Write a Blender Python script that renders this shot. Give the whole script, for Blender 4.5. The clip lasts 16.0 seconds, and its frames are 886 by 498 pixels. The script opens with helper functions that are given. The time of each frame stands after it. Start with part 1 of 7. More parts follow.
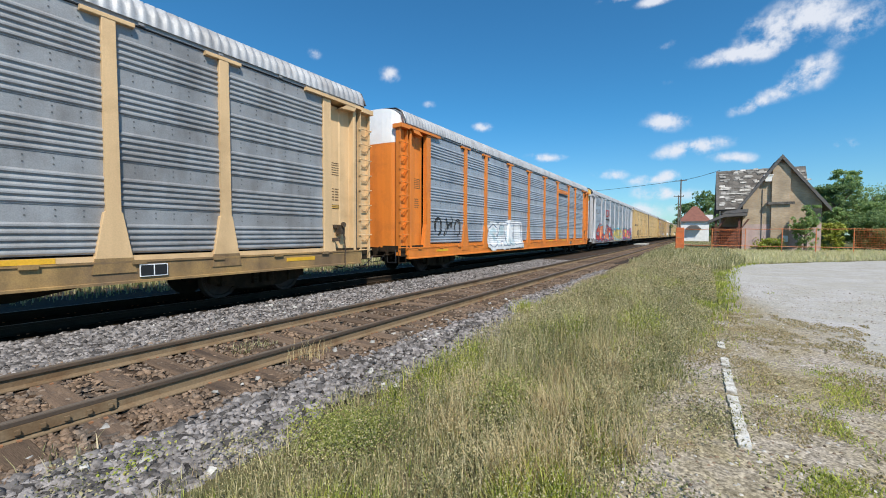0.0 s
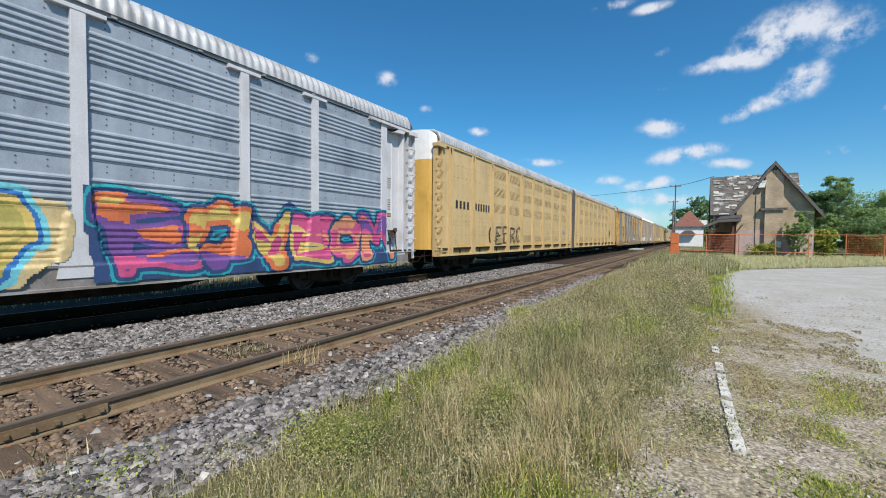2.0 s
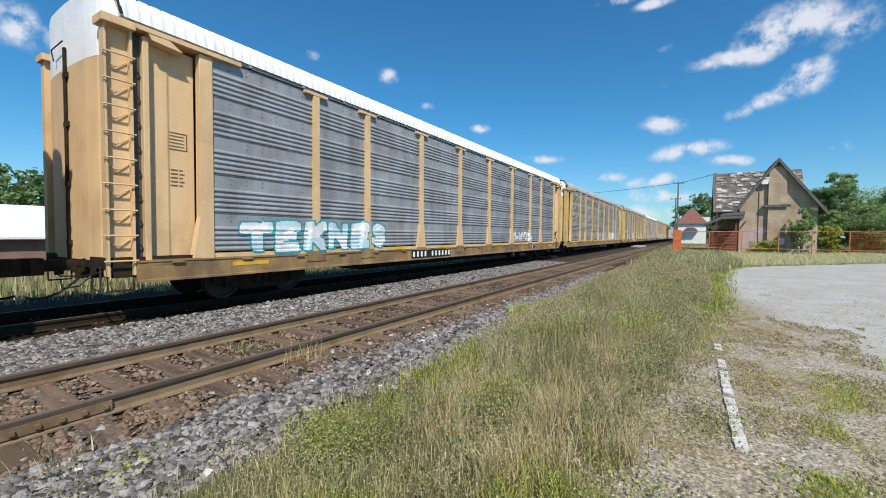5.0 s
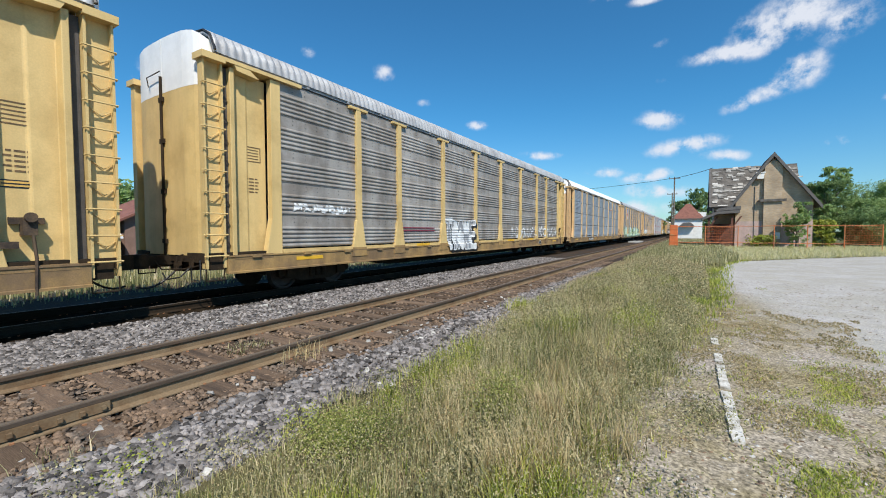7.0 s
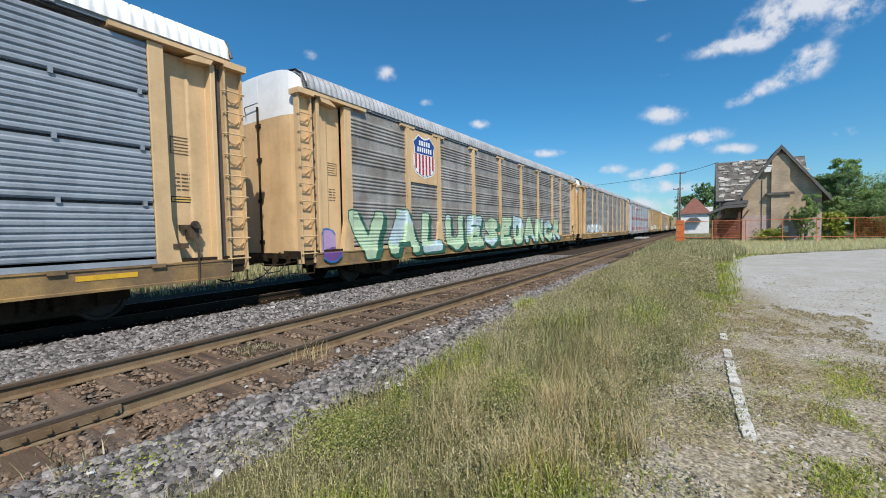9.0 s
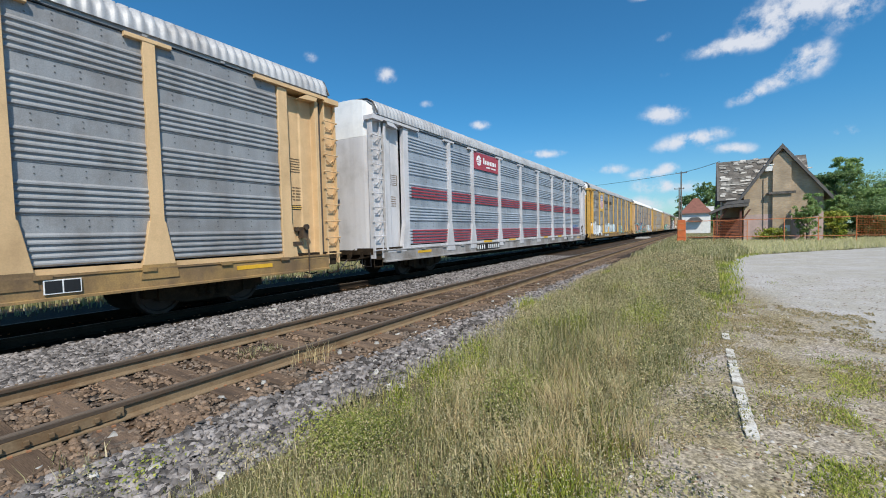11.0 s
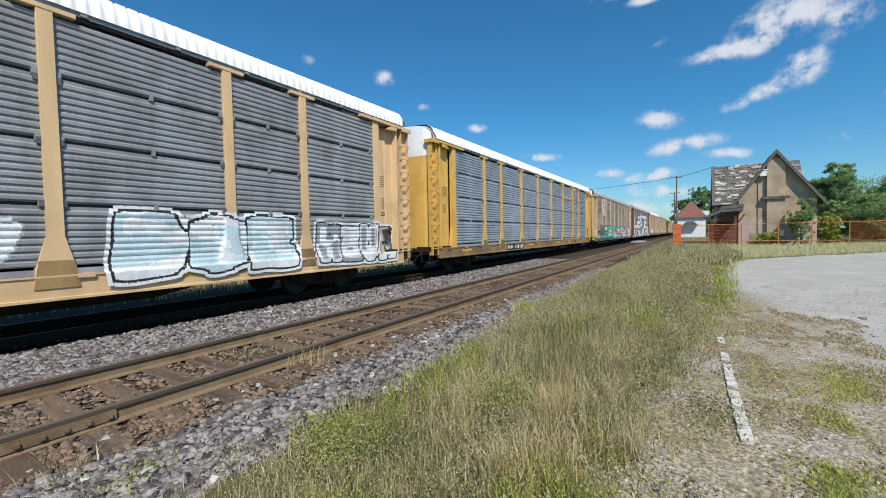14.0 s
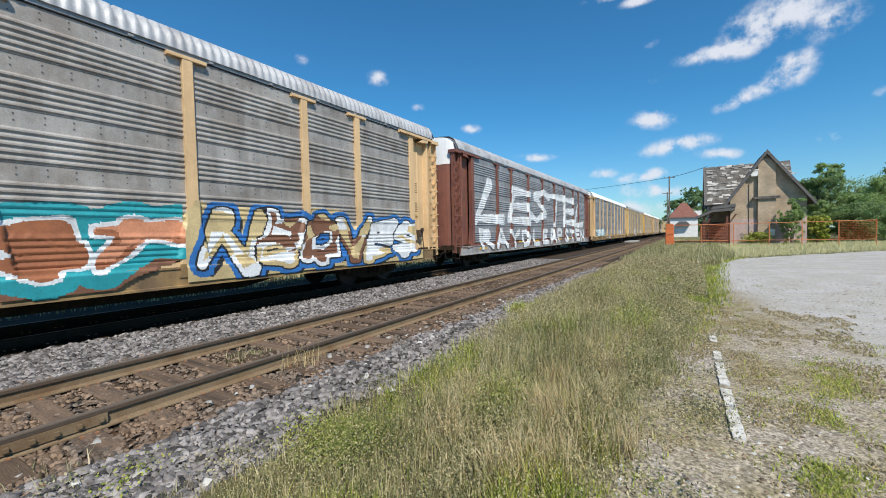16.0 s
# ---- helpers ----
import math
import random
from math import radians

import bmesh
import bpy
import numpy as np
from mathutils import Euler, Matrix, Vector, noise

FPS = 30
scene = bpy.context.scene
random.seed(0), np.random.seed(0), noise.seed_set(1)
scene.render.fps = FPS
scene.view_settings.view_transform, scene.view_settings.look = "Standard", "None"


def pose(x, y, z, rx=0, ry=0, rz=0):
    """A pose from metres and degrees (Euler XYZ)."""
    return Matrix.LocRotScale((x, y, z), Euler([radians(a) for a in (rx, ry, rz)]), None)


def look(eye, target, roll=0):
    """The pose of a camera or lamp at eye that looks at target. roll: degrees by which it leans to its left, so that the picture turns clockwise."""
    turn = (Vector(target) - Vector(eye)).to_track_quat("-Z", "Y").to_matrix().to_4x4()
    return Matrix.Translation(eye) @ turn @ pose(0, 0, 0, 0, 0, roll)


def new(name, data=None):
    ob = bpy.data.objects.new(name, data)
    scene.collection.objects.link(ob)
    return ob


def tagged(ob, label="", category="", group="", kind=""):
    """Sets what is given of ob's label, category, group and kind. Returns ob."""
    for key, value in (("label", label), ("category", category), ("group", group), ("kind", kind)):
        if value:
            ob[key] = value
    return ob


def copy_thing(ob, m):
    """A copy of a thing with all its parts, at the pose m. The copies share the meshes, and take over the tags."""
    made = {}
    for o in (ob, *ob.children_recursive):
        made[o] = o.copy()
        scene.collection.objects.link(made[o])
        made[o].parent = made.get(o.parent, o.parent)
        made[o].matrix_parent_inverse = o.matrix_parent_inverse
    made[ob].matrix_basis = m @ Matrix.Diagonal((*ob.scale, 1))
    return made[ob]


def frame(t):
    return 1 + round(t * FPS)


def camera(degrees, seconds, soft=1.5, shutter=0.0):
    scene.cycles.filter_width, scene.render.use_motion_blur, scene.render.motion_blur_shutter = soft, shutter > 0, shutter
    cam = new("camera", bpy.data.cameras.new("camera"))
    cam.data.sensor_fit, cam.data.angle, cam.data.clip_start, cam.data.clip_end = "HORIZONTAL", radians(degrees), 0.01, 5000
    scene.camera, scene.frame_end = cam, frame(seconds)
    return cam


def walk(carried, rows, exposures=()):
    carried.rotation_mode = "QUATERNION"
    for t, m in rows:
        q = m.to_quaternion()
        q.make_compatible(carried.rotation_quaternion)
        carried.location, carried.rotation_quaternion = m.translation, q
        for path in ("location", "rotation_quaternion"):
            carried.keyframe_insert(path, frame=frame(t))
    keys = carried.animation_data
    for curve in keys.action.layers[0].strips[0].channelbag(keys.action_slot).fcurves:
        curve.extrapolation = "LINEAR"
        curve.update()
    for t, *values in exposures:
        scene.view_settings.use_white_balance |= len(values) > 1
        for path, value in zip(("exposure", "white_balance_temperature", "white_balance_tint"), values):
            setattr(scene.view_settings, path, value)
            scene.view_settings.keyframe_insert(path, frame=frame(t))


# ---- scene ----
# ---- camera ----
EYE = (0.0, 0.0, 1.5)
cam = camera(95.0, 16.0, soft=1.0)
TURNS = [
    (0.0, 32.24, -2.25, 0.25), (0.5, 31.54, -1.79, 0.67), (1.0, 31.07, -1.85, 0.68), (1.5, 30.72, -1.81, 0.81),
    (2.0, 31.68, -1.68, 0.54), (2.5, 32.28, -1.86, 0.25), (3.0, 32.26, -1.73, 0.79), (3.5, 32.27, -1.87, 1.0),
    (4.0, 32.09, -1.99, 0.73), (5.2, 31.95, -2.03, 0.42), (6.5, 31.8, -2.07, 0.11),
]
TURNS += [
    (7.0, 31.58, -2.44, -0.06), (7.5, 32.23, -2.49, -0.28), (8.0, 32.35, -2.31, -0.62), (8.5, 32.35, -2.41, -0.95),
    (9.0, 32.3, -2.51, -1.07), (10.2, 32.38, -2.4, -1.3), (11.5, 32.45, -2.27, -1.5), (12.0, 32.27, -1.85, -1.62),
    (12.5, 32.09, -2.08, -1.51), (13.0, 31.84, -2.16, -1.45), (13.5, 31.93, -2.15, -1.41), (14.0, 31.96, -1.97, -1.09),
    (14.5, 31.84, -1.83, -1.14), (15.0, 31.67, -2.13, -0.89), (15.5, 31.59, -2.08, -0.99), (16.0, 31.19, -1.93, -1.24),
]
walk(cam, [(t, pose(*EYE, 0, 0, yaw) @ pose(0, 0, 0, 90 + pitch) @ pose(0, 0, 0, 0, 0, roll)) for t, yaw, pitch, roll in TURNS],
     exposures=[(0.0, 0.22), (1.5, 0.2), (2.5, 0.12), (4.0, 0.14), (7.0, 0.2), (9.0, 0.08), (11.5, 0.12), (12.5, 0.22), (14.5, 0.04), (16.0, 0.16)])

# ---- world and sun ----
SUN_DIR = Vector((0.62, -0.56, 1.00)).normalized()
SUN_EL = math.asin(SUN_DIR.z)
SUN_AZ = math.atan2(SUN_DIR.x, SUN_DIR.y)
world = bpy.data.worlds.new("sky")
scene.world = world
world.use_nodes = True
wt = world.node_tree
wt.nodes.clear()


def wmath(op, a, b=None, c=None):
    n = wt.nodes.new("ShaderNodeMath")
    n.operation = op
    for i, v in enumerate((a, b, c)):
        if v is None:
            continue
        if isinstance(v, (int, float)):
            n.inputs[i].default_value = v
        else:
            wt.links.new(v, n.inputs[i])
    return n.outputs[0]


sky = wt.nodes.new("ShaderNodeTexSky")
sky.sky_type = "NISHITA"
sky.sun_disc = False
sky.sun_elevation = SUN_EL
sky.sun_rotation = SUN_AZ
sky.air_density = 1.0
sky.dust_density = 0.3
sky.ozone_density = 3.0
coords = wt.nodes.new("ShaderNodeTexCoord")
ray = coords.outputs["Generated"]
puff = wt.nodes.new("ShaderNodeTexNoise")
puff.inputs["Scale"].default_value = 19.0
puff.inputs["Detail"].default_value = 9.0
puff.inputs["Roughness"].default_value = 0.62
wt.links.new(ray, puff.inputs["Vector"])
rough_noise = wmath("MULTIPLY", wmath("SUBTRACT", puff.outputs["Fac"], 0.5), 4.6)
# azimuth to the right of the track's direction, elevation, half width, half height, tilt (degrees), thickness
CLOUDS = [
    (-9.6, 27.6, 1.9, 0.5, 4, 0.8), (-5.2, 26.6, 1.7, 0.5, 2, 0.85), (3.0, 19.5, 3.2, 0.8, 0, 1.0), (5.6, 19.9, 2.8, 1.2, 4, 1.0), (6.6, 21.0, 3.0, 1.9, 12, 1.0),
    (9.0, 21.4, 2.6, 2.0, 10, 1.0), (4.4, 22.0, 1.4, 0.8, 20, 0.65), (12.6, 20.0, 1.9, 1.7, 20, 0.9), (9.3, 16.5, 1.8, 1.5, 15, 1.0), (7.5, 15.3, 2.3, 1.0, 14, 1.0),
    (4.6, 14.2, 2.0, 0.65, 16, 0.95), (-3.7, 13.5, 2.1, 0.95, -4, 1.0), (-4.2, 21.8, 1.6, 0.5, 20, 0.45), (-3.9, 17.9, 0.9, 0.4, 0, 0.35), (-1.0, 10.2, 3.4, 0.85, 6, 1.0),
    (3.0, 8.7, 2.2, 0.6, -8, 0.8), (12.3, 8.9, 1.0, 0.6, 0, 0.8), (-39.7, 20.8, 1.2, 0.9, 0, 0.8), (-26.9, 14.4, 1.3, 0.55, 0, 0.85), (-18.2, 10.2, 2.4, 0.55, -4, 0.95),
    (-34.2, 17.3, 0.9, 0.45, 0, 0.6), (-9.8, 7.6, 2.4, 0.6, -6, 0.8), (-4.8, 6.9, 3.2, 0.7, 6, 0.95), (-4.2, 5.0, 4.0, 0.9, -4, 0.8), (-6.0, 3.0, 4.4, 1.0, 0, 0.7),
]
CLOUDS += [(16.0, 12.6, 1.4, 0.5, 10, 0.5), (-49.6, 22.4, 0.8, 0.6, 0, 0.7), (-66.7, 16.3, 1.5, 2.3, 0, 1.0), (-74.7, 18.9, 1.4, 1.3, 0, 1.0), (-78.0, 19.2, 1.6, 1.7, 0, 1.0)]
cover = None
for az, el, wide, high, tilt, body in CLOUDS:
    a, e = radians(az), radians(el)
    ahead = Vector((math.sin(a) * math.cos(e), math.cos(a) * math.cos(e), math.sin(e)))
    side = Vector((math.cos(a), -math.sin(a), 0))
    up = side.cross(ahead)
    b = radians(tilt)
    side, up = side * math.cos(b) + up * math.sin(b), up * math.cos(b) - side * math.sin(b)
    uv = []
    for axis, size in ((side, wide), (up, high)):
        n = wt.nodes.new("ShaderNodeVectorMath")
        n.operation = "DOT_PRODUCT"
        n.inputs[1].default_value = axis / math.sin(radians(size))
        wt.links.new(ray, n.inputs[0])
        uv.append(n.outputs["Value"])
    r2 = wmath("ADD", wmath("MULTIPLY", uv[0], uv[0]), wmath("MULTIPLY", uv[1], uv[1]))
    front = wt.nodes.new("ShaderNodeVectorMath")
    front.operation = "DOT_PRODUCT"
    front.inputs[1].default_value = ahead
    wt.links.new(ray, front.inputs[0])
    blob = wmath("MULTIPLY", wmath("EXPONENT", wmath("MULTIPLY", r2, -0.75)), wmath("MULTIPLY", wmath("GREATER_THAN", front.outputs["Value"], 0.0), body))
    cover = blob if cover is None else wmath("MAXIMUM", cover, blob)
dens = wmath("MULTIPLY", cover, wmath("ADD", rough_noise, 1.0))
ramp = wt.nodes.new("ShaderNodeMapRange")
ramp.interpolation_type = "SMOOTHSTEP"
ramp.inputs["From Min"].default_value = 0.2
ramp.inputs["From Max"].default_value = 1.1
ramp.inputs["To Max"].default_value = 0.92
wt.links.new(dens, ramp.inputs["Value"])
mixer = wt.nodes.new("ShaderNodeMix")
mixer.data_type = "RGBA"
wt.links.new(ramp.outputs["Result"], mixer.inputs["Factor"])
tint = wt.nodes.new("ShaderNodeMix")
tint.data_type = "RGBA"
tint.blend_type = "MULTIPLY"
tint.inputs["B"].default_value = (0.36, 0.975, 1.245, 1)
split = wt.nodes.new("ShaderNodeSeparateXYZ")
wt.links.new(ray, split.inputs[0])
height = wt.nodes.new("ShaderNodeMapRange")
height.interpolation_type = "SMOOTHSTEP"
height.inputs["From Min"].default_value = -0.02
height.inputs["From Max"].default_value = 0.30
height.inputs["To Min"].default_value = 0.5
wt.links.new(split.outputs["Z"], height.inputs["Value"])
wt.links.new(height.outputs["Result"], tint.inputs["Factor"])
wt.links.new(sky.outputs["Color"], tint.inputs["A"])
wt.links.new(tint.outputs["Result"], mixer.inputs["A"])
mixer.inputs["B"].default_value = (7.2, 7.5, 8.2, 1)
backg = wt.nodes.new("ShaderNodeBackground")
backg.inputs["Strength"].default_value = 0.098
wt.links.new(mixer.outputs["Result"], backg.inputs["Color"])
wout = wt.nodes.new("ShaderNodeOutputWorld")
wt.links.new(backg.outputs["Background"], wout.inputs["Surface"])

sun_data = bpy.data.lights.new("sun", "SUN")
sun_data.energy = 4.9
sun_data.angle = radians(0.5)
sun_data.color = (1.0, 0.938, 0.83)
sun = new("sun", sun_data)
sun.matrix_world = look(SUN_DIR * 50, (0, 0, 0))


# ---- materials ----
def material(name, base, rough=0.6, metal=0.0, vary=0.25, scale=3.0, bump=0.0, bump_scale=40.0, second=None, streak=0.0, amount=0.5, per_piece=0.0,
             stretch=(1, 1, 1), island=False, world_space=False, gloss=0.5):
    """A procedural surface: base colour with large blotches (towards second), fine grain, vertical streaks and bump."""
    m = bpy.data.materials.new(name)
    m.use_nodes = True
    nt = m.node_tree
    bsdf = nt.nodes["Principled BSDF"]
    tc = nt.nodes.new("ShaderNodeTexCoord")
    info = nt.nodes.new("ShaderNodeObjectInfo")
    mp = nt.nodes.new("ShaderNodeMapping")
    mp.inputs["Scale"].default_value = stretch
    if world_space:
        geo0 = nt.nodes.new("ShaderNodeNewGeometry")
        nt.links.new(geo0.outputs["Position"], mp.inputs["Vector"])
    else:
        add = nt.nodes.new("ShaderNodeVectorMath")
        add.operation = "ADD"
        mul = nt.nodes.new("ShaderNodeMath")
        mul.operation = "MULTIPLY"
        mul.inputs[1].default_value = 37.0
        nt.links.new(info.outputs["Random"], mul.inputs[0])
        nt.links.new(tc.outputs["Object"], add.inputs[0])
        nt.links.new(mul.outputs[0], add.inputs[1])
        nt.links.new(add.outputs[0], mp.inputs["Vector"])
    big = nt.nodes.new("ShaderNodeTexNoise")
    big.inputs["Scale"].default_value = scale
    big.inputs["Detail"].default_value = 6.0
    big.inputs["Roughness"].default_value = 0.65
    nt.links.new(mp.outputs[0], big.inputs["Vector"])
    fine = nt.nodes.new("ShaderNodeTexNoise")
    fine.inputs["Scale"].default_value = bump_scale
    fine.inputs["Detail"].default_value = 4.0
    nt.links.new(mp.outputs[0], fine.inputs["Vector"])
    second = second or tuple(c * (1 - vary) for c in base)
    rng = nt.nodes.new("ShaderNodeMapRange")
    rng.inputs["From Min"].default_value = 0.62 - 0.35 * amount
    rng.inputs["From Max"].default_value = 0.82 - 0.35 * amount
    nt.links.new(big.outputs["Fac"], rng.inputs["Value"])
    mix = nt.nodes.new("ShaderNodeMix")
    mix.data_type = "RGBA"
    mix.inputs["A"].default_value = (*base, 1)
    mix.inputs["B"].default_value = (*second, 1)
    nt.links.new(rng.outputs["Result"], mix.inputs["Factor"])
    col = mix.outputs["Result"]

    def shade(factor_socket, lo, hi, lo_in=0.3, hi_in=0.7):
        nonlocal col
        r = nt.nodes.new("ShaderNodeMapRange")
        r.inputs["From Min"].default_value = lo_in
        r.inputs["From Max"].default_value = hi_in
        r.inputs["To Min"].default_value = lo
        r.inputs["To Max"].default_value = hi
        nt.links.new(factor_socket, r.inputs["Value"])
        x = nt.nodes.new("ShaderNodeVectorMath")
        x.operation = "SCALE"
        nt.links.new(col, x.inputs[0])
        nt.links.new(r.outputs["Result"], x.inputs["Scale"])
        col = x.outputs[0]

    shade(fine.outputs["Fac"], 1 - 0.5 * vary, 1 + 0.5 * vary)
    if streak > 0:
        smp = nt.nodes.new("ShaderNodeMapping")
        smp.inputs["Scale"].default_value = (2.0, 2.0, 0.22)
        nt.links.new(mp.outputs[0], smp.inputs["Vector"])
        sn = nt.nodes.new("ShaderNodeTexNoise")
        sn.inputs["Scale"].default_value = 1.6
        sn.inputs["Detail"].default_value = 5.0
        nt.links.new(smp.outputs[0], sn.inputs["Vector"])
        shade(sn.outputs["Fac"], 1 - 0.7 * streak, 1 + 0.3 * streak, 0.32, 0.62)
    if per_piece > 0:
        if island:
            geo = nt.nodes.new("ShaderNodeNewGeometry")
            shade(geo.outputs["Random Per Island"], 1 - per_piece, 1 + per_piece, 0, 1)
        else:
            shade(info.outputs["Random"], 1 - per_piece, 1 + per_piece, 0, 1)
    nt.links.new(col, bsdf.inputs["Base Color"])
    bsdf.inputs["Roughness"].default_value = rough
    bsdf.inputs["Metallic"].default_value = metal
    bsdf.inputs["Specular IOR Level"].default_value = gloss
    if bump > 0:
        b = nt.nodes.new("ShaderNodeBump")
        b.inputs["Strength"].default_value = bump
        b.inputs["Distance"].default_value = 0.02
        nt.links.new(fine.outputs["Fac"], b.inputs["Height"])
        nt.links.new(b.outputs[0], bsdf.inputs["Normal"])
    return m


def island_ramp(name, stops, rough=0.7, translucent=0.0):
    """Leaves and blades: each island takes a colour of its own out of the stops; a large noise shifts it."""
    m = bpy.data.materials.new(name)
    m.use_nodes = True
    nt = m.node_tree
    bsdf = nt.nodes["Principled BSDF"]
    geo = nt.nodes.new("ShaderNodeNewGeometry")
    noise_t = nt.nodes.new("ShaderNodeTexNoise")
    noise_t.inputs["Scale"].default_value = 0.9
    noise_t.inputs["Detail"].default_value = 3.0
    nt.links.new(geo.outputs["Position"], noise_t.inputs["Vector"])
    s = nt.nodes.new("ShaderNodeMath")
    s.operation = "MULTIPLY_ADD"
    s.inputs[1].default_value = 1.2
    s.inputs[2].default_value = -0.6
    nt.links.new(noise_t.outputs["Fac"], s.inputs[0])
    ad = nt.nodes.new("ShaderNodeMath")
    ad.operation = "ADD"
    ad.use_clamp = True
    nt.links.new(geo.outputs["Random Per Island"], ad.inputs[0])
    nt.links.new(s.outputs[0], ad.inputs[1])
    cr = nt.nodes.new("ShaderNodeValToRGB")
    while len(cr.color_ramp.elements) < len(stops):
        cr.color_ramp.elements.new(0.5)
    for el, (p, c) in zip(cr.color_ramp.elements, stops):
        el.position = p
        el.color = (*c, 1)
    nt.links.new(ad.outputs[0], cr.inputs["Fac"])
    nt.links.new(cr.outputs["Color"], bsdf.inputs["Base Color"])
    bsdf.inputs["Roughness"].default_value = rough
    if translucent > 0:
        tr = nt.nodes.new("ShaderNodeBsdfTranslucent")
        nt.links.new(cr.outputs["Color"], tr.inputs["Color"])
        mx = nt.nodes.new("ShaderNodeMixShader")
        mx.inputs[0].default_value = translucent
        nt.links.new(bsdf.outputs[0], mx.inputs[1])
        nt.links.new(tr.outputs[0], mx.inputs[2])
        nt.links.new(mx.outputs[0], nt.nodes["Material Output"].inputs["Surface"])
    return m


GALV = material("galvanised_steel", (0.292, 0.300, 0.315), 0.5, 0.12, 0.25, 1.2, 0.05, 60, (0.225, 0.22, 0.222), 0.22, 0.5, 0.10)
GALV_OLD = material("weathered_galvanised_steel", (0.345, 0.32, 0.297), 0.5, 0.12, 0.3, 1.2, 0.05, 60, (0.235, 0.205, 0.18), 0.3, 0.55, 0.10)
GALV_BLUE = material("bright_galvanised_steel", (0.325, 0.36, 0.41), 0.45, 0.15, 0.2, 1.2, 0.05, 60, (0.235, 0.265, 0.31), 0.15, 0.45, 0.08)
ROOF_GALV = material("galvanised_roof", (0.40, 0.41, 0.43), 0.5, 0.1, 0.25, 1.5, 0.05, 40, (0.28, 0.28, 0.29), 0.1, 0.5)
ROOF_WHITE = material("white_roof_paint", (0.80, 0.80, 0.79), 0.5, 0.0, 0.12, 1.5, 0.03, 40)
CREAM = material("cream_yellow_paint", (0.62, 0.445, 0.19), 0.6, 0.0, 0.12, 1.0, 0.05, 45, (0.48, 0.33, 0.13), 0.16, 0.4)
TAN = material("faded_yellow_paint", (0.64, 0.435, 0.235), 0.6, 0.0, 0.12, 1.0, 0.05, 45, (0.52, 0.345, 0.18), 0.16, 0.4)
SILL_TAN = material("grimy_yellow_sill_paint", (0.335, 0.21, 0.08), 0.65, 0.0, 0.3, 1.0, 0.05, 45, (0.18, 0.115, 0.06), 0.3, 0.65)
SILL_GREY = material("grimy_grey_sill_paint", (0.34, 0.325, 0.32), 0.65, 0.0, 0.3, 1.0, 0.05, 45, (0.19, 0.165, 0.145), 0.25, 0.6)
YELLOW = material("golden_yellow_paint", (0.64, 0.39, 0.10), 0.5, 0.0, 0.12, 1.0, 0.05, 45, (0.50, 0.30, 0.06), 0.12, 0.35)
MAIZE = material("pale_yellow_paint", (0.57, 0.405, 0.195), 0.55, 0.0, 0.12, 1.0, 0.05, 45, (0.46, 0.325, 0.16), 0.12, 0.4)
LOUVRE = material("dark_tan_louvre_paint", (0.30, 0.215, 0.085), 0.7, 0.0, 0.25, 2.0, 0.05, 45, (0.20, 0.14, 0.06), 0.1, 0.5)
RUSTY = material("rust_stained_yellow_paint", (0.62, 0.43, 0.13), 0.65, 0.0, 0.25, 2.2, 0.08, 45, (0.40, 0.215, 0.085), 0.2, 0.6)
ORANGE = material("orange_paint", (0.66, 0.20, 0.03), 0.5, 0.0, 0.12, 1.0, 0.05, 45, (0.52, 0.16, 0.03), 0.15, 0.35)
LIGHTGREY = material("light_grey_paint", (0.56, 0.55, 0.57), 0.5, 0.0, 0.15, 1.0, 0.04, 45, (0.44, 0.43, 0.44), 0.15, 0.4)
BROWN = material("oxide_brown_paint", (0.20, 0.075, 0.05), 0.6, 0.0, 0.25, 1.2, 0.05, 45, (0.13, 0.05, 0.04), 0.2, 0.45)
WHITE = material("white_paint", (0.80, 0.80, 0.80), 0.5, 0.0, 0.1, 2.0, 0.02, 60)
BLACK = material("black_paint_and_gap_shade", (0.015, 0.015, 0.017), 0.5, 0.0, 0.3, 2.0)
DARK = material("grimy_black_steel", (0.024, 0.017, 0.011), 0.85, 0.0, 0.4, 4.0, 0.15, 50, (0.045, 0.03, 0.018), 0, 0.5, gloss=0.15)
WHEEL = material("worn_wheel_steel", (0.05, 0.038, 0.032), 0.65, 0.3, 0.4, 6.0, 0.1, 60)
RED = material("red_paint", (0.42, 0.03, 0.035), 0.5, 0.0, 0.15, 2.0)
MAROON = material("maroon_paint", (0.38, 0.055, 0.075), 0.5, 0.0, 0.2, 2.0, 0.03, 60)
BLUE = material("navy_blue_paint", (0.025, 0.06, 0.26), 0.5, 0.0, 0.15, 2.0)
FAINT = material("faded_brown_stencil", (0.17, 0.105, 0.05), 0.65, 0.0, 0.5, 8.0)
INK = material("faded_black_lettering", (0.035, 0.03, 0.028), 0.6, 0.0, 0.3, 6.0)
GREENP = material("green_paint", (0.04, 0.13, 0.06), 0.6, 0.0, 0.2, 2.0)
RUBBER_AND_SLOT_SHADE = material("ribbed_rubber_and_slot_shade", (0.075, 0.068, 0.064), 0.7, 0.0, 0.3, 3.0)
RAIL_TOP = material("worn_rail_steel", (0.15, 0.118, 0.092), 0.55, 0.25, 0.2, 5.0, 0.02, 50)
RAIL_SIDE = material("rusty_rail_steel", (0.20, 0.145, 0.09), 0.9, 0.0, 0.3, 2.5, 0.15, 50, (0.145, 0.092, 0.052), 0, 0.5, gloss=0.1)
RAIL_HEAD = material("dark_greasy_rail_head", (0.07, 0.050, 0.036), 0.8, 0.0, 0.3, 2.5, 0.1, 50, (0.10, 0.065, 0.042), 0, 0.5)
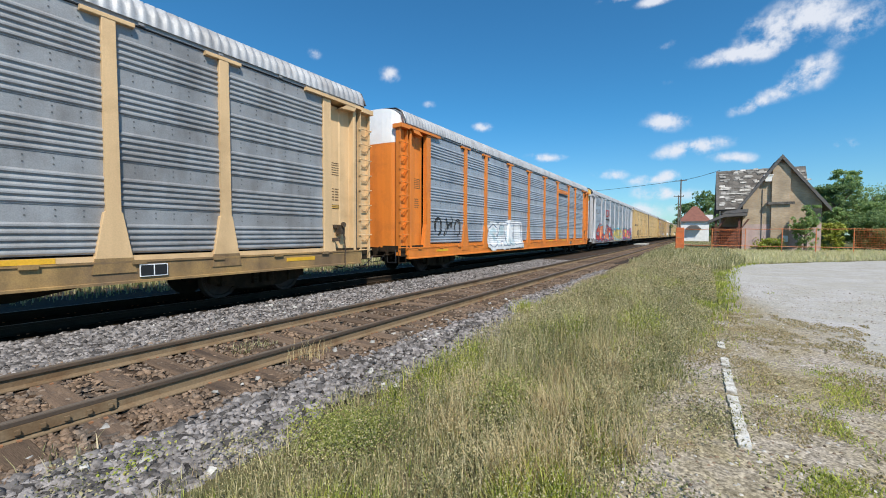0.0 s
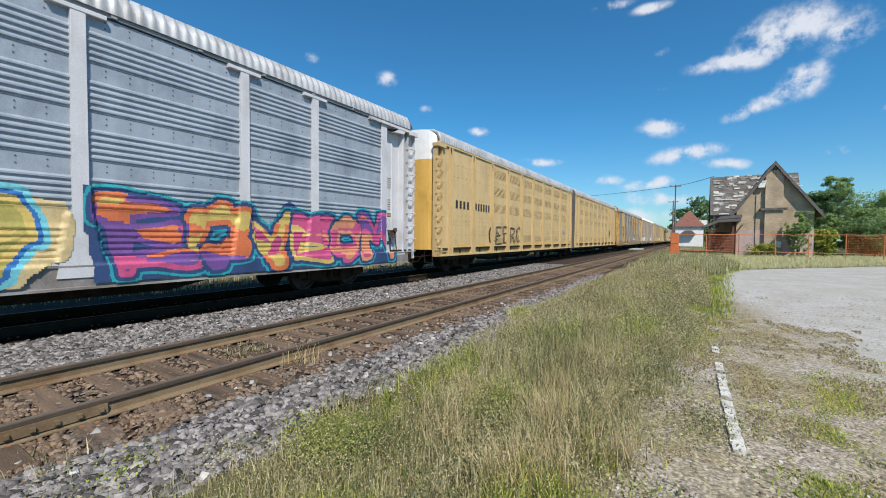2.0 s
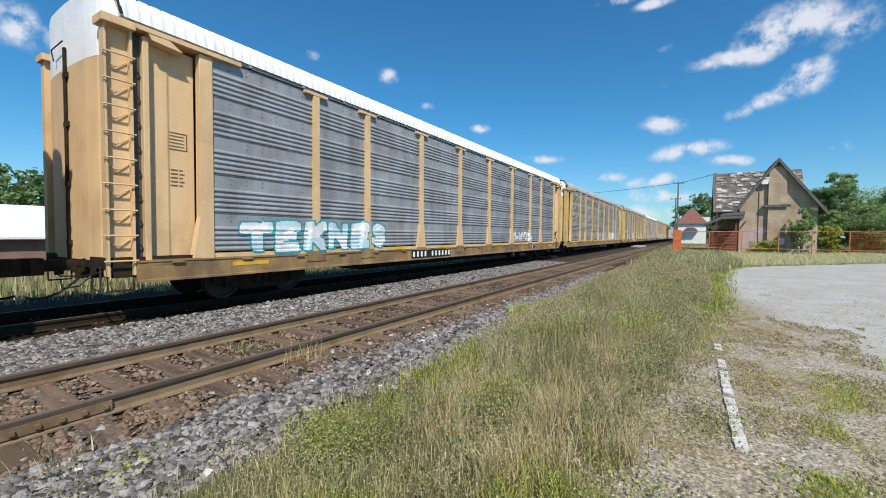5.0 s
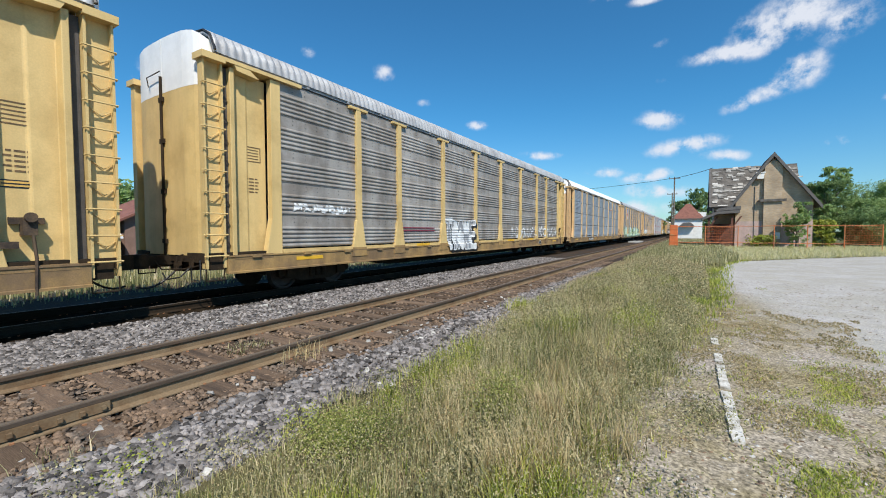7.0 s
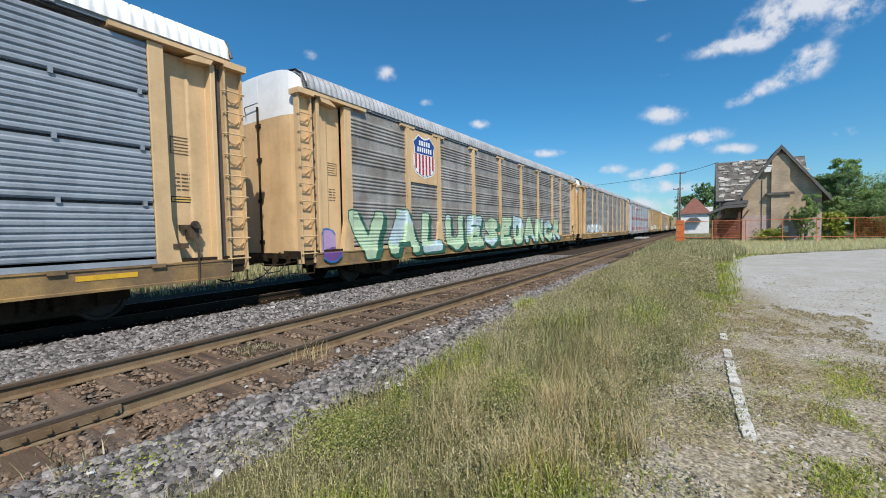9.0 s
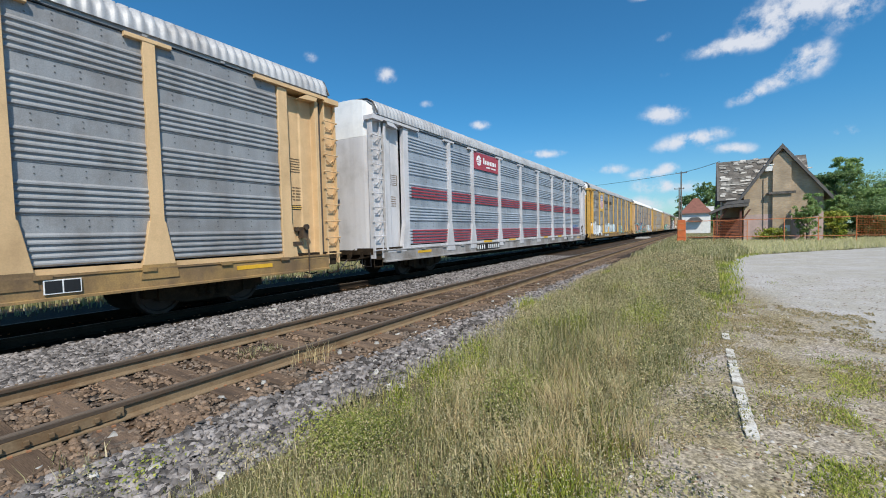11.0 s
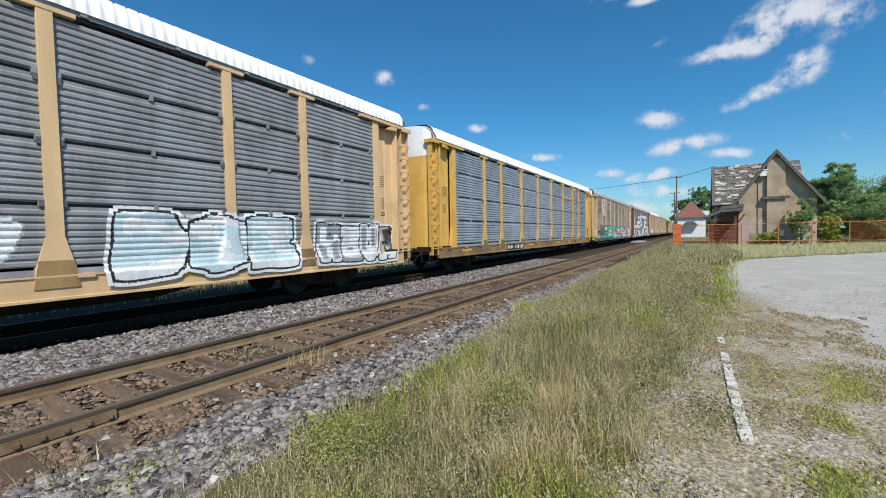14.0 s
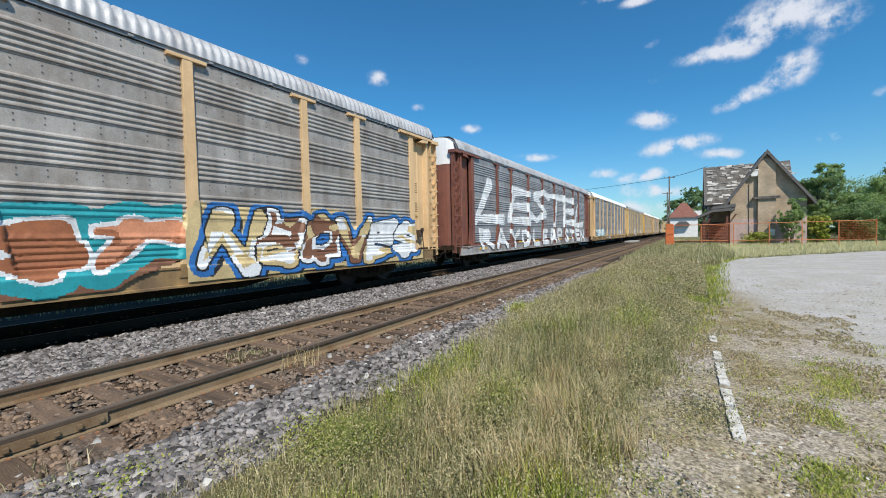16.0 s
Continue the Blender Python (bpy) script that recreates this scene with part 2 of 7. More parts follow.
# rail and timber beneath the train: its shade is put into the near-black
SHADED_RAIL = material("shaded_black_rail", (0.03, 0.021, 0.014), 0.8, 0.0, 0.3, 2.5, 0.1, 50, gloss=0.1)
SHADED_TIE = material("shaded_black_timber", (0.028, 0.020, 0.013), 0.95, 0.0, 0.4, 2.5, 0.4, 55, None, 0, 0.5, 0.3, gloss=0.02)
TIE = material("old_creosote_timber", (0.15, 0.105, 0.075), 0.9, 0.0, 0.45, 2.5, 0.5, 55, (0.08, 0.06, 0.048), 0, 0.5, 0.3, stretch=(0.25, 3, 3), gloss=0.05)
PLATE = material("rusty_tie_plate", (0.33, 0.155, 0.075), 0.85, 0.1, 0.35, 6.0, 0.2, 60)


def flat_paint(name, c):
    return material(name, c, 0.55, 0.0, 0.22, 1.6, 0.0, 25.0, tuple(v * 0.75 for v in c), 0.1, 0.45)


SPRAY = {k: flat_paint("spray_" + k, c) for k, c in dict(
    white=(0.72, 0.73, 0.74), black=(0.02, 0.02, 0.022), teal=(0.02, 0.30, 0.34), cyan=(0.16, 0.50, 0.58), orange=(0.62, 0.16, 0.06),
    salmon=(0.62, 0.26, 0.14), red=(0.42, 0.04, 0.035), pink=(0.52, 0.08, 0.20), purple=(0.16, 0.07, 0.26), lilac=(0.42, 0.30, 0.5), blue=(0.03, 0.15, 0.42),
    olive=(0.40, 0.34, 0.09), gold=(0.58, 0.42, 0.12), mint=(0.48, 0.62, 0.42), green=(0.05, 0.28, 0.19), tan=(0.56, 0.43, 0.22),
    brown=(0.20, 0.09, 0.05), grey=(0.30, 0.31, 0.33), darkgreen=(0.03, 0.12, 0.08), maroon=(0.22, 0.035, 0.06), paleblue=(0.50, 0.62, 0.66), navy=(0.03, 0.06, 0.16), rust=(0.34, 0.12, 0.05)).items()}


# ---- mesh helpers ----
def finish(name, bm, mat, parent=None, label="", smooth=False):
    bmesh.ops.recalc_face_normals(bm, faces=bm.faces)
    me = bpy.data.meshes.new(name)
    bm.to_mesh(me)
    bm.free()
    for x in (mat if isinstance(mat, (list, tuple)) else [mat]):
        me.materials.append(x)
    if smooth:
        me.shade_smooth()
    ob = new(name, me)
    if parent is not None:
        ob.parent = parent
    if label:
        ob["label"] = label
    return ob


def part(name, bm, mat, parent, label="", smooth=False):
    return finish(name, bm, mat, parent, label, smooth)


def again(name, mesh, parent, m=None, label=""):
    ob = new(name, mesh)
    ob.parent = parent
    if m is not None:
        ob.matrix_basis = m
    if label:
        ob["label"] = label
    return ob


def box(bm, x0, x1, y0, y1, z0, z1, mi=0):
    v = [bm.verts.new(p) for p in ((x0, y0, z0), (x1, y0, z0), (x1, y1, z0), (x0, y1, z0), (x0, y0, z1), (x1, y0, z1), (x1, y1, z1), (x0, y1, z1))]
    for f in ((0, 3, 2, 1), (4, 5, 6, 7), (0, 1, 5, 4), (1, 2, 6, 5), (2, 3, 7, 6), (3, 0, 4, 7)):
        bm.faces.new([v[i] for i in f]).material_index = mi
    return v


def prism(bm, pts, axis, a, b, mi=0):
    """A polygon in the plane across axis, drawn out from a to b. pts are the two other coordinates in order."""
    def at(p, s):
        return {"x": (s, p[0], p[1]), "y": (p[0], s, p[1]), "z": (p[0], p[1], s)}[axis]
    lo = [bm.verts.new(at(p, a)) for p in pts]
    hi = [bm.verts.new(at(p, b)) for p in pts]
    n = len(pts)
    faces = [bm.faces.new(lo[::-1]), bm.faces.new(hi)]
    for i in range(n):
        faces.append(bm.faces.new([lo[i], lo[(i + 1) % n], hi[(i + 1) % n], hi[i]]))
    for f in faces:
        f.material_index = mi
    return faces


def tube(bm, pts, r, sides=8, mi=0):
    """A round bar along the points."""
    rings = []
    pts = [Vector(p) for p in pts]
    for i, p in enumerate(pts):
        d = (pts[min(i + 1, len(pts) - 1)] - pts[max(i - 1, 0)]).normalized()
        u = d.orthogonal().normalized()
        if rings:
            u = (last_u - d * last_u.dot(d)).normalized()
        last_u = u
        w = d.cross(u)
        rr = r[i] if isinstance(r, (list, tuple)) else r
        rings.append([bm.verts.new(p + rr * (math.cos(2 * math.pi * k / sides) * u + math.sin(2 * math.pi * k / sides) * w)) for k in range(sides)])
    for a, b in zip(rings, rings[1:]):
        for k in range(sides):
            bm.faces.new((a[k], a[(k + 1) % sides], b[(k + 1) % sides], b[k])).material_index = mi
    bm.faces.new(rings[0][::-1]).material_index = mi
    bm.faces.new(rings[-1]).material_index = mi


def value_noise(x, y, seed):
    """Smooth noise between -1 and 1 over arrays."""
    table = np.random.default_rng(seed).uniform(-1, 1, (64, 64))
    x, y = np.asarray(x, float), np.asarray(y, float)
    i, j = np.floor(x).astype(int), np.floor(y).astype(int)
    u, v = x - i, y - j
    u, v = u * u * (3 - 2 * u), v * v * (3 - 2 * v)
    a, b, c, d = table[i % 64, j % 64], table[(i + 1) % 64, j % 64], table[i % 64, (j + 1) % 64], table[(i + 1) % 64, (j + 1) % 64]
    return (a * (1 - u) + b * u) * (1 - v) + (c * (1 - u) + d * u) * v


def raw_mesh(name, verts, faces, mats, idx=None, smooth=False):
    """A large mesh out of arrays: faces is an (n, 3) or (n, 4) array."""
    verts, faces = np.asarray(verts, np.float32), np.asarray(faces, np.int32)
    k = faces.shape[1]
    me = bpy.data.meshes.new(name)
    me.vertices.add(len(verts))
    me.vertices.foreach_set("co", verts.ravel())
    me.loops.add(faces.size)
    me.loops.foreach_set("vertex_index", faces.ravel())
    me.polygons.add(len(faces))
    me.polygons.foreach_set("loop_start", np.arange(0, faces.size, k, dtype=np.int32))
    for x in (mats if isinstance(mats, (list, tuple)) else [mats]):
        me.materials.append(x)
    if idx is not None:
        me.polygons.foreach_set("material_index", np.asarray(idx, np.int32))
    me.update(calc_edges=True)
    me.validate()
    if smooth:
        me.shade_smooth()
    return me


# ---- ground and tracks ----
NEAR_X = -5.32   # centre of the empty near track
FAR_X = -10.01   # centre of the train's track
SOIL_Z = -0.26

GRASS_SOIL = material("grassy_soil", (0.15, 0.12, 0.075), 0.95, 0.0, 0.6, 0.6, 0.8, 14.0, (0.105, 0.105, 0.045), 0, 0.75, world_space=True, gloss=0.02)
LOT = material("pale_gravel", (0.34, 0.298, 0.252), 0.95, 0.0, 1.1, 0.9, 0.45, 42.0, (0.255, 0.215, 0.135), 0, 0.7, world_space=True, gloss=0.02)
# bed strip beneath the train, with its shadow put into the colour
SHADED_BED = material("shaded_black_bed", (0.022, 0.017, 0.012), 0.95, 0.0, 0.7, 1.2, 1.0, 26.0, (0.034, 0.025, 0.017), 0, 0.5, world_space=True, gloss=0.02)
# bed kept darker than its stones: shade in their gaps goes into the colour
BALLAST_BED = material("ballast_grit", (0.045, 0.039, 0.035), 0.95, 0.0, 0.8, 1.2, 1.0, 26.0, (0.075, 0.046, 0.028), 0, 0.5, world_space=True, gloss=0.05)
STONE = material("crushed_rock", (0.196, 0.180, 0.175), 0.9, 0.0, 0.35, 5.0, 0.3, 60.0, (0.105, 0.096, 0.092), 0, 0.4, 0.75, island=True, gloss=0.15)
STONE_RUST = material("rust_stained_rock", (0.19, 0.132, 0.092), 0.95, 0.0, 0.4, 3.0, 0.3, 60.0, (0.15, 0.125, 0.105), 0, 0.5, 0.5, island=True, gloss=0.1)
STONE_PALE = material("pale_limestone", (0.42, 0.405, 0.38), 0.9, 0.0, 0.25, 5.0, 0.2, 60.0, None, 0, 0.4, 0.3, island=True)
CONCRETE = material("worn_white_line_paint", (0.60, 0.58, 0.54), 0.85, 0.0, 0.35, 9.0, 0.3, 60.0, (0.30, 0.27, 0.22), 0, 0.5)


def pale_far_lot(m):
    """Loose pale gravel covers the far part of the lot; the near part is trodden into brown soil."""
    nt = m.node_tree
    bsdf = nt.nodes["Principled BSDF"]
    link = bsdf.inputs["Base Color"].links[0]
    col = link.from_socket
    geo = nt.nodes.new("ShaderNodeNewGeometry")
    sep = nt.nodes.new("ShaderNodeSeparateXYZ")
    nt.links.new(geo.outputs["Position"], sep.inputs[0])
    wave = nt.nodes.new("ShaderNodeTexNoise")
    wave.inputs["Scale"].default_value = 0.8
    wave.inputs["Detail"].default_value = 6
    nt.links.new(geo.outputs["Position"], wave.inputs["Vector"])
    # the loose gravel's edge runs slantwise away from the painted line
    across = nt.nodes.new("ShaderNodeMath")
    across.operation = "MULTIPLY_ADD"
    across.inputs[1].default_value = 7.5
    nt.links.new(sep.outputs["X"], across.inputs[0])
    nt.links.new(sep.outputs["Y"], across.inputs[2])
    add = nt.nodes.new("ShaderNodeMath")
    add.operation = "MULTIPLY_ADD"
    add.inputs[1].default_value = 14.0
    nt.links.new(wave.outputs["Fac"], add.inputs[0])
    nt.links.new(across.outputs[0], add.inputs[2])
    r = nt.nodes.new("ShaderNodeMapRange")
    r.inputs["From Min"].default_value = 26.0
    r.inputs["From Max"].default_value = 33.0
    nt.links.new(add.outputs[0], r.inputs["Value"])
    # single pebbles
    peb = nt.nodes.new("ShaderNodeTexVoronoi")
    peb.inputs["Scale"].default_value = 34.0
    nt.links.new(geo.outputs["Position"], peb.inputs["Vector"])
    tone = nt.nodes.new("ShaderNodeSeparateColor")
    nt.links.new(peb.outputs["Color"], tone.inputs[0])
    pr = nt.nodes.new("ShaderNodeMapRange")
    pr.inputs["To Min"].default_value = 0.68
    pr.inputs["To Max"].default_value = 1.30
    nt.links.new(tone.outputs[0], pr.inputs["Value"])
    pv = nt.nodes.new("ShaderNodeVectorMath")
    pv.operation = "SCALE"
    nt.links.new(col, pv.inputs[0])
    nt.links.new(pr.outputs["Result"], pv.inputs["Scale"])
    col = pv.outputs[0]
    scaled = nt.nodes.new("ShaderNodeVectorMath")
    scaled.operation = "MULTIPLY_ADD"
    scaled.inputs[1].default_value = (0.62, 0.62, 0.62)
    scaled.inputs[2].default_value = (0.20, 0.208, 0.222)
    nt.links.new(col, scaled.inputs[0])
    mx = nt.nodes.new("ShaderNodeMix")
    mx.data_type = "RGBA"
    nt.links.new(r.outputs["Result"], mx.inputs["Factor"])
    nt.links.new(col, mx.inputs["A"])
    nt.links.new(scaled.outputs[0], mx.inputs["B"])
    nt.links.new(mx.outputs["Result"], bsdf.inputs["Base Color"])


pale_far_lot(LOT)


def ground_height(x, y):
    """Falls off gently behind the train, level elsewhere."""
    drop = np.clip((-16.5 - x) / 7.0, 0, 1)
    return SOIL_Z - 0.75 * drop * drop * (3 - 2 * drop)


def build_ground():
    xs = np.concatenate([[-2500, -900, -300, -120, -60, -35], np.arange(-24, 30.1, 1.0), [40, 60, 120, 300, 900, 2500]])
    ys = np.concatenate([[-2500, -600, -150, -40], np.arange(-10, 60.1, 1.25), [75, 100, 150, 250, 500, 1000, 2600]])
    X, Y = np.meshgrid(xs, ys, indexing="ij")
    Z = ground_height(X, Y)
    n, m = X.shape
    near = (np.abs(X) < 25) & (Y > -9) & (Y < 60)
    wob = np.array([[noise.noise(Vector((a * 0.35, b * 0.35, 0))) for b in ys] for a in xs])
    Z = Z + np.where(near, 0.035 * wob, 0)
    Z = np.where((X < -3.4) & (X > -16.5), SOIL_Z - 0.16, Z)
    idx = np.arange(n * m).reshape(n, m)
    faces = np.stack([idx[:-1, :-1], idx[1:, :-1], idx[1:, 1:], idx[:-1, 1:]], -1).reshape(-1, 4)
    me = raw_mesh("ground", np.stack([X, Y, Z], -1).reshape(-1, 3), faces, GRASS_SOIL, smooth=True)
    tagged(new("ground", me), "dry grassy soil reaching to the horizon", "ground", kind="structure")


def lot_left(y):
    """The ragged edge between the verge and the gravel lot."""
    return np.interp(y, [-30, 2, 4, 8, 12, 20, 26, 29.5], [-1.2, -1.0, -0.75, -0.1, 0.5, 0.8, 1.2, 2.2])


def build_lot():
    us = np.linspace(0, 1, 60)
    ys = np.concatenate([np.arange(-30, 0, 2.0), np.arange(0, 46.1, 0.5)])
    verts, keep = [], []
    for y in ys:
        left = float(lot_left(min(y, 29.5))) if y < 29.5 else float(np.interp(y, [29.5, 34, 40, 46], [2.7, 6, 11.5, 38]))
        left += 0.18 * noise.noise(Vector((0, y * 0.9, 3))) + 0.3 * max(0.0, y - 8) / 20 * noise.noise(Vector((5, y * 0.5, 3)))
        for u in us:
            x = left + (40 - left) * u ** 2.2
            z = SOIL_Z - 0.01 + 0.055 * min(1.0, (x - left) / 0.45) + 0.03 * noise.noise(Vector((x * 0.35, y * 0.35, 0)))
            verts.append((x, y, z))
    n, m = len(ys), len(us)
    idx = np.arange(n * m).reshape(n, m)
    faces = np.stack([idx[:-1, :-1], idx[:-1, 1:], idx[1:, 1:], idx[1:, :-1]], -1).reshape(-1, 4)
    me = raw_mesh("gravel_lot", verts, faces, LOT, smooth=True)
    tagged(new("gravel_lot", me), "pale worn gravel parking lot with sparse weeds", "parking lot", kind="structure")


def lot_height(x, y):
    return SOIL_Z + 0.045 + 0.03 * noise.noise(Vector((x * 0.35, y * 0.35, 0)))


def lot_heights(x, y):
    """The lot's surface under many points, with the lower verge left of its edge."""
    ramp = np.clip((np.asarray(x) - lot_left(np.asarray(y))) / 0.45, 0, 1)
    return np.array([SOIL_Z - 0.01 + 0.03 * noise.noise(Vector((a * 0.35, b * 0.35, 0))) for a, b in zip(x, y)]) + 0.055 * ramp


def bed_height(x):
    """Cross-section of the ballast under both tracks."""
    return np.interp(x, [-16.6, -12.2, -11.5, -8.5, -8.2, -7.3, -6.9, -3.75, -3.4, -2.5], [-0.36, -0.22, -0.19, -0.19, -0.20, -0.22, -0.20, -0.20, -0.22, -0.31])


def build_bed():
    xs = np.linspace(-16.6, -2.5, 68)
    ys = np.concatenate([np.arange(-60, 0, 4.0), np.arange(0, 40, 0.4), np.arange(40, 200, 5), np.arange(200, 1301, 50)])
    verts = []
    for x in xs:
        for y in ys:
            w = 0.02 * noise.noise(Vector((x * 3, y * 3, 1))) if y < 40 else 0
            verts.append((x + (0.25 * noise.noise(Vector((9, y * 0.6, 2))) if x > -2.6 else 0), y, float(bed_height(x)) + w))
    idx = np.arange(len(xs) * len(ys)).reshape(len(xs), len(ys))
    faces = np.stack([idx[:-1, :-1], idx[1:, :-1], idx[1:, 1:], idx[:-1, 1:]], -1).reshape(-1, 4)
    mid = np.asarray(verts)[faces].mean(1)
    # the ragged strip under the cars gets the near-black shade colour
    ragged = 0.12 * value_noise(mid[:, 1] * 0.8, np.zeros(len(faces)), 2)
    shade_mask = ((mid[:, 0] < -8.62 + ragged) & (mid[:, 0] > -12.4 + ragged)).astype(int)
    me = raw_mesh("ballast_bed", verts, faces, [BALLAST_BED, SHADED_BED], shade_mask, smooth=True)
    tagged(new("ballast_bed", me), "grey crushed-rock ballast bed under two tracks", "ballast", kind="structure")


def stones(name, places, sizes, mat, label, rng):
    """Angular stones joined into one mesh: squashed, turned cubes with cut corners."""
    base = np.array([(-1, -1, -.7), (1, -1, -.8), (1.1, .8, -.7), (-.9, 1, -.8), (-.7, -.8, .7), (.6, -.7, .8), (.7, .6, .6), (-.6, .8, .8)], float) * 0.5
    quads = np.array([(4, 5, 6, 7), (0, 1, 5, 4), (1, 2, 6, 5), (2, 3, 7, 6), (3, 0, 4, 7)])
    n = len(places)
    v = base[None] * (1 + rng.uniform(-0.42, 0.42, (n, 8, 3)))
    v = v * sizes[:, None, None] * np.stack([rng.uniform(.8, 1.6, n), rng.uniform(.7, 1.15, n), rng.uniform(.4, .85, n)], -1)[:, None]
    a, b = rng.uniform(0, 6.28, n), rng.uniform(-0.85, 0.85, n)
    ca, sa, cb, sb = np.cos(a), np.sin(a), np.cos(b), np.sin(b)
    y, z = v[..., 1] * cb[:, None] - v[..., 2] * sb[:, None], v[..., 1] * sb[:, None] + v[..., 2] * cb[:, None]
    x = v[..., 0]
    v = np.stack([x * ca[:, None] - y * sa[:, None], x * sa[:, None] + y * ca[:, None], z], -1) + places[:, None]
    faces = (quads[None] + 8 * np.arange(n)[:, None, None]).reshape(-1, 4)
    me = raw_mesh(name, v.reshape(-1, 3), faces, mat)
    return tagged(new(name, me), label, "ballast", kind="stuff")


def build_stones():
    rng = np.random.default_rng(4)

    def strip(n, x0, x1, y0, y1, power=1.0):
        y = y0 + (y1 - y0) * rng.uniform(0, 1, n) ** power
        x = rng.uniform(x0, x1, n)
        return np.stack([x, y, bed_height(x) + rng.uniform(-0.005, 0.035, n)], -1)

    p = np.concatenate([strip(24000, -4.1, -2.5, 0.3, 20, 2.0), strip(23000, -8.75, -6.45, 1.0, 26, 1.8)])
    ragged = 0.35 * value_noise(p[:, 1] * 1.4, 0 * p[:, 1], 1)
    rusty = (p[:, 0] < -3.86 + 0.12 * value_noise(p[:, 1] * 2.6, 0 * p[:, 1], 6)) & (p[:, 0] > -4.4)
    p = p[(p[:, 0] < -2.75 + ragged) & ~rusty]
    stones("ballast_stones", p, rng.uniform(0.026, 0.07, len(p)), STONE, "loose grey crushed-rock ballast stones beside the rails", rng)
    q = np.concatenate([strip(7500, -6.04, -4.62, 0.3, 24, 1.7), strip(8200, -4.6, -3.78, 0.5, 24, 1.6), strip(2500, -6.95, -6.45, 1.0, 20, 1.5)])
    q[:, 2] -= 0.006
    stones("track_stones", q, rng.uniform(0.02, 0.06, len(q)), STONE_RUST, "small rust-stained stones between the ties", rng)
    r = np.concatenate([strip(110, -4.3, -2.8, 0.5, 14, 1.3), strip(70, -8.4, -6.6, 2, 20, 1.3)])
    r[:, 2] += 0.02
    stones("pale_stones", r, rng.uniform(0.03, 0.075, len(r)), STONE_PALE, "scattered pale limestone pieces on the ballast", rng)
    s = np.stack([rng.uniform(-1.0, 8, 12000), 1.3 + 16 * rng.uniform(0, 1, 12000) ** 1.7, np.zeros(12000)], -1)
    s[:, 2] = lot_heights(s[:, 0], s[:, 1])
    stones("lot_pebbles", s[:4500], rng.uniform(0.010, 0.03, 4500), STONE_PALE, "small pale pebbles strewn over the gravel lot", rng)
    s[:, 0] += 0.037
    stones("lot_grit", s[6000:], rng.uniform(0.010, 0.028, 6000), STONE_RUST, "small brown and dark pebbles in the gravel lot", rng)


RAIL_PROFILE = [(-0.07, -0.168), (0.07, -0.168), (0.07, -0.156), (0.012, -0.135), (0.009, -0.05), (0.034, -0.042), (0.036, -0.008), (0.028, 0.0),
                (-0.028, 0.0), (-0.036, -0.008), (-0.034, -0.036), (-0.009, -0.05), (-0.012, -0.135), (-0.07, -0.156)]


def build_track(cx, name, label, ties_near, rng):
    root = tagged(new(name), label, "railway track", kind="structure")
    root.location = (cx, 0, 0)
    for s in (-1, 1):
        bm = bmesh.new()
        prism(bm, [(s * 0.7525 + a, b) for a, b in RAIL_PROFILE], "y", -80, 1300)
        for f in bm.faces:
            c = f.calc_center_median()
            f.material_index = 0 if c.z > -0.004 else 2 if c.z > -0.046 else 1
        part("rail", bm, [RAIL_TOP, RAIL_SIDE, RAIL_HEAD] if name == "near_track" else [RAIL_TOP, SHADED_RAIL, SHADED_RAIL], root, "worn steel rail, rusty sides and polished head")
    # timber ties with tie plates and spikes
    bm = bmesh.new()
    v = box(bm, -1.29, 1.29, -0.115, 0.115, -0.34, -0.160)
    bmesh.ops.bevel(bm, geom=list(bm.edges), offset=0.012, segments=1, affect="EDGES")
    # the train's own track takes the darker colours that paint its shade
    tie_mat = TIE if name == "near_track" else SHADED_TIE
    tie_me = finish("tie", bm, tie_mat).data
    bm = bmesh.new()
    box(bm, -0.19, 0.19, -0.095, 0.095, -0.176, -0.166)
    for dx in (-0.10, 0.10):
        for dy in (-0.05, 0.055):
            box(bm, dx - 0.014, dx + 0.014, dy - 0.014, dy + 0.014, -0.167, -0.148)
    plate_me = finish("tie_plate", bm, PLATE).data
    for o in [o for o in scene.objects if o.data in (tie_me, plate_me)]:
        bpy.data.objects.remove(o)
    y = -4.0
    for i in range(ties_near):
        t = again("tie", tie_me, root, pose(rng.uniform(-0.04, 0.04), y, rng.uniform(-0.012, 0.004), 0, 0, rng.uniform(-1.5, 1.5)))
        if y < 16:
            for s in (-1, 1):
                again("tie_plate", plate_me, t, pose(s * 0.7525, 0, 0))
        y += 0.53 + rng.uniform(-0.02, 0.02)
    bm = bmesh.new()
    while y < 320:
        box(bm, -1.29, 1.29, y - 0.11, y + 0.11, -0.34, -0.18)
        y += 0.53
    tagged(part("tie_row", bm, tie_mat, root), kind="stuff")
    if name == "near_track":
        bm = bmesh.new()
        box(bm, 0.768, 0.80, 0.62, 1.52, -0.13, -0.045)
        for k in range(6):
            box(bm, 0.80, 0.825, 0.70 + k * 0.15, 0.735 + k * 0.15, -0.105, -0.07)
        part("joint_bar", bm, RAIL_SIDE, root, "bolted rusty joint bar on the rail")


# ---- plants ----
VERGE = island_ramp("verge_grass", [(0.0, (0.115, 0.13, 0.045)), (0.35, (0.30, 0.29, 0.125)), (0.65, (0.43, 0.405, 0.20)), (0.88, (0.58, 0.51, 0.29)), (1.0, (0.74, 0.63, 0.42))], 0.75, 0.35)
LUSH = island_ramp("lush_grass", [(0.0, (0.16, 0.215, 0.03)), (0.6, (0.40, 0.45, 0.075)), (1.0, (0.58, 0.54, 0.15))], 0.7, 0.4)
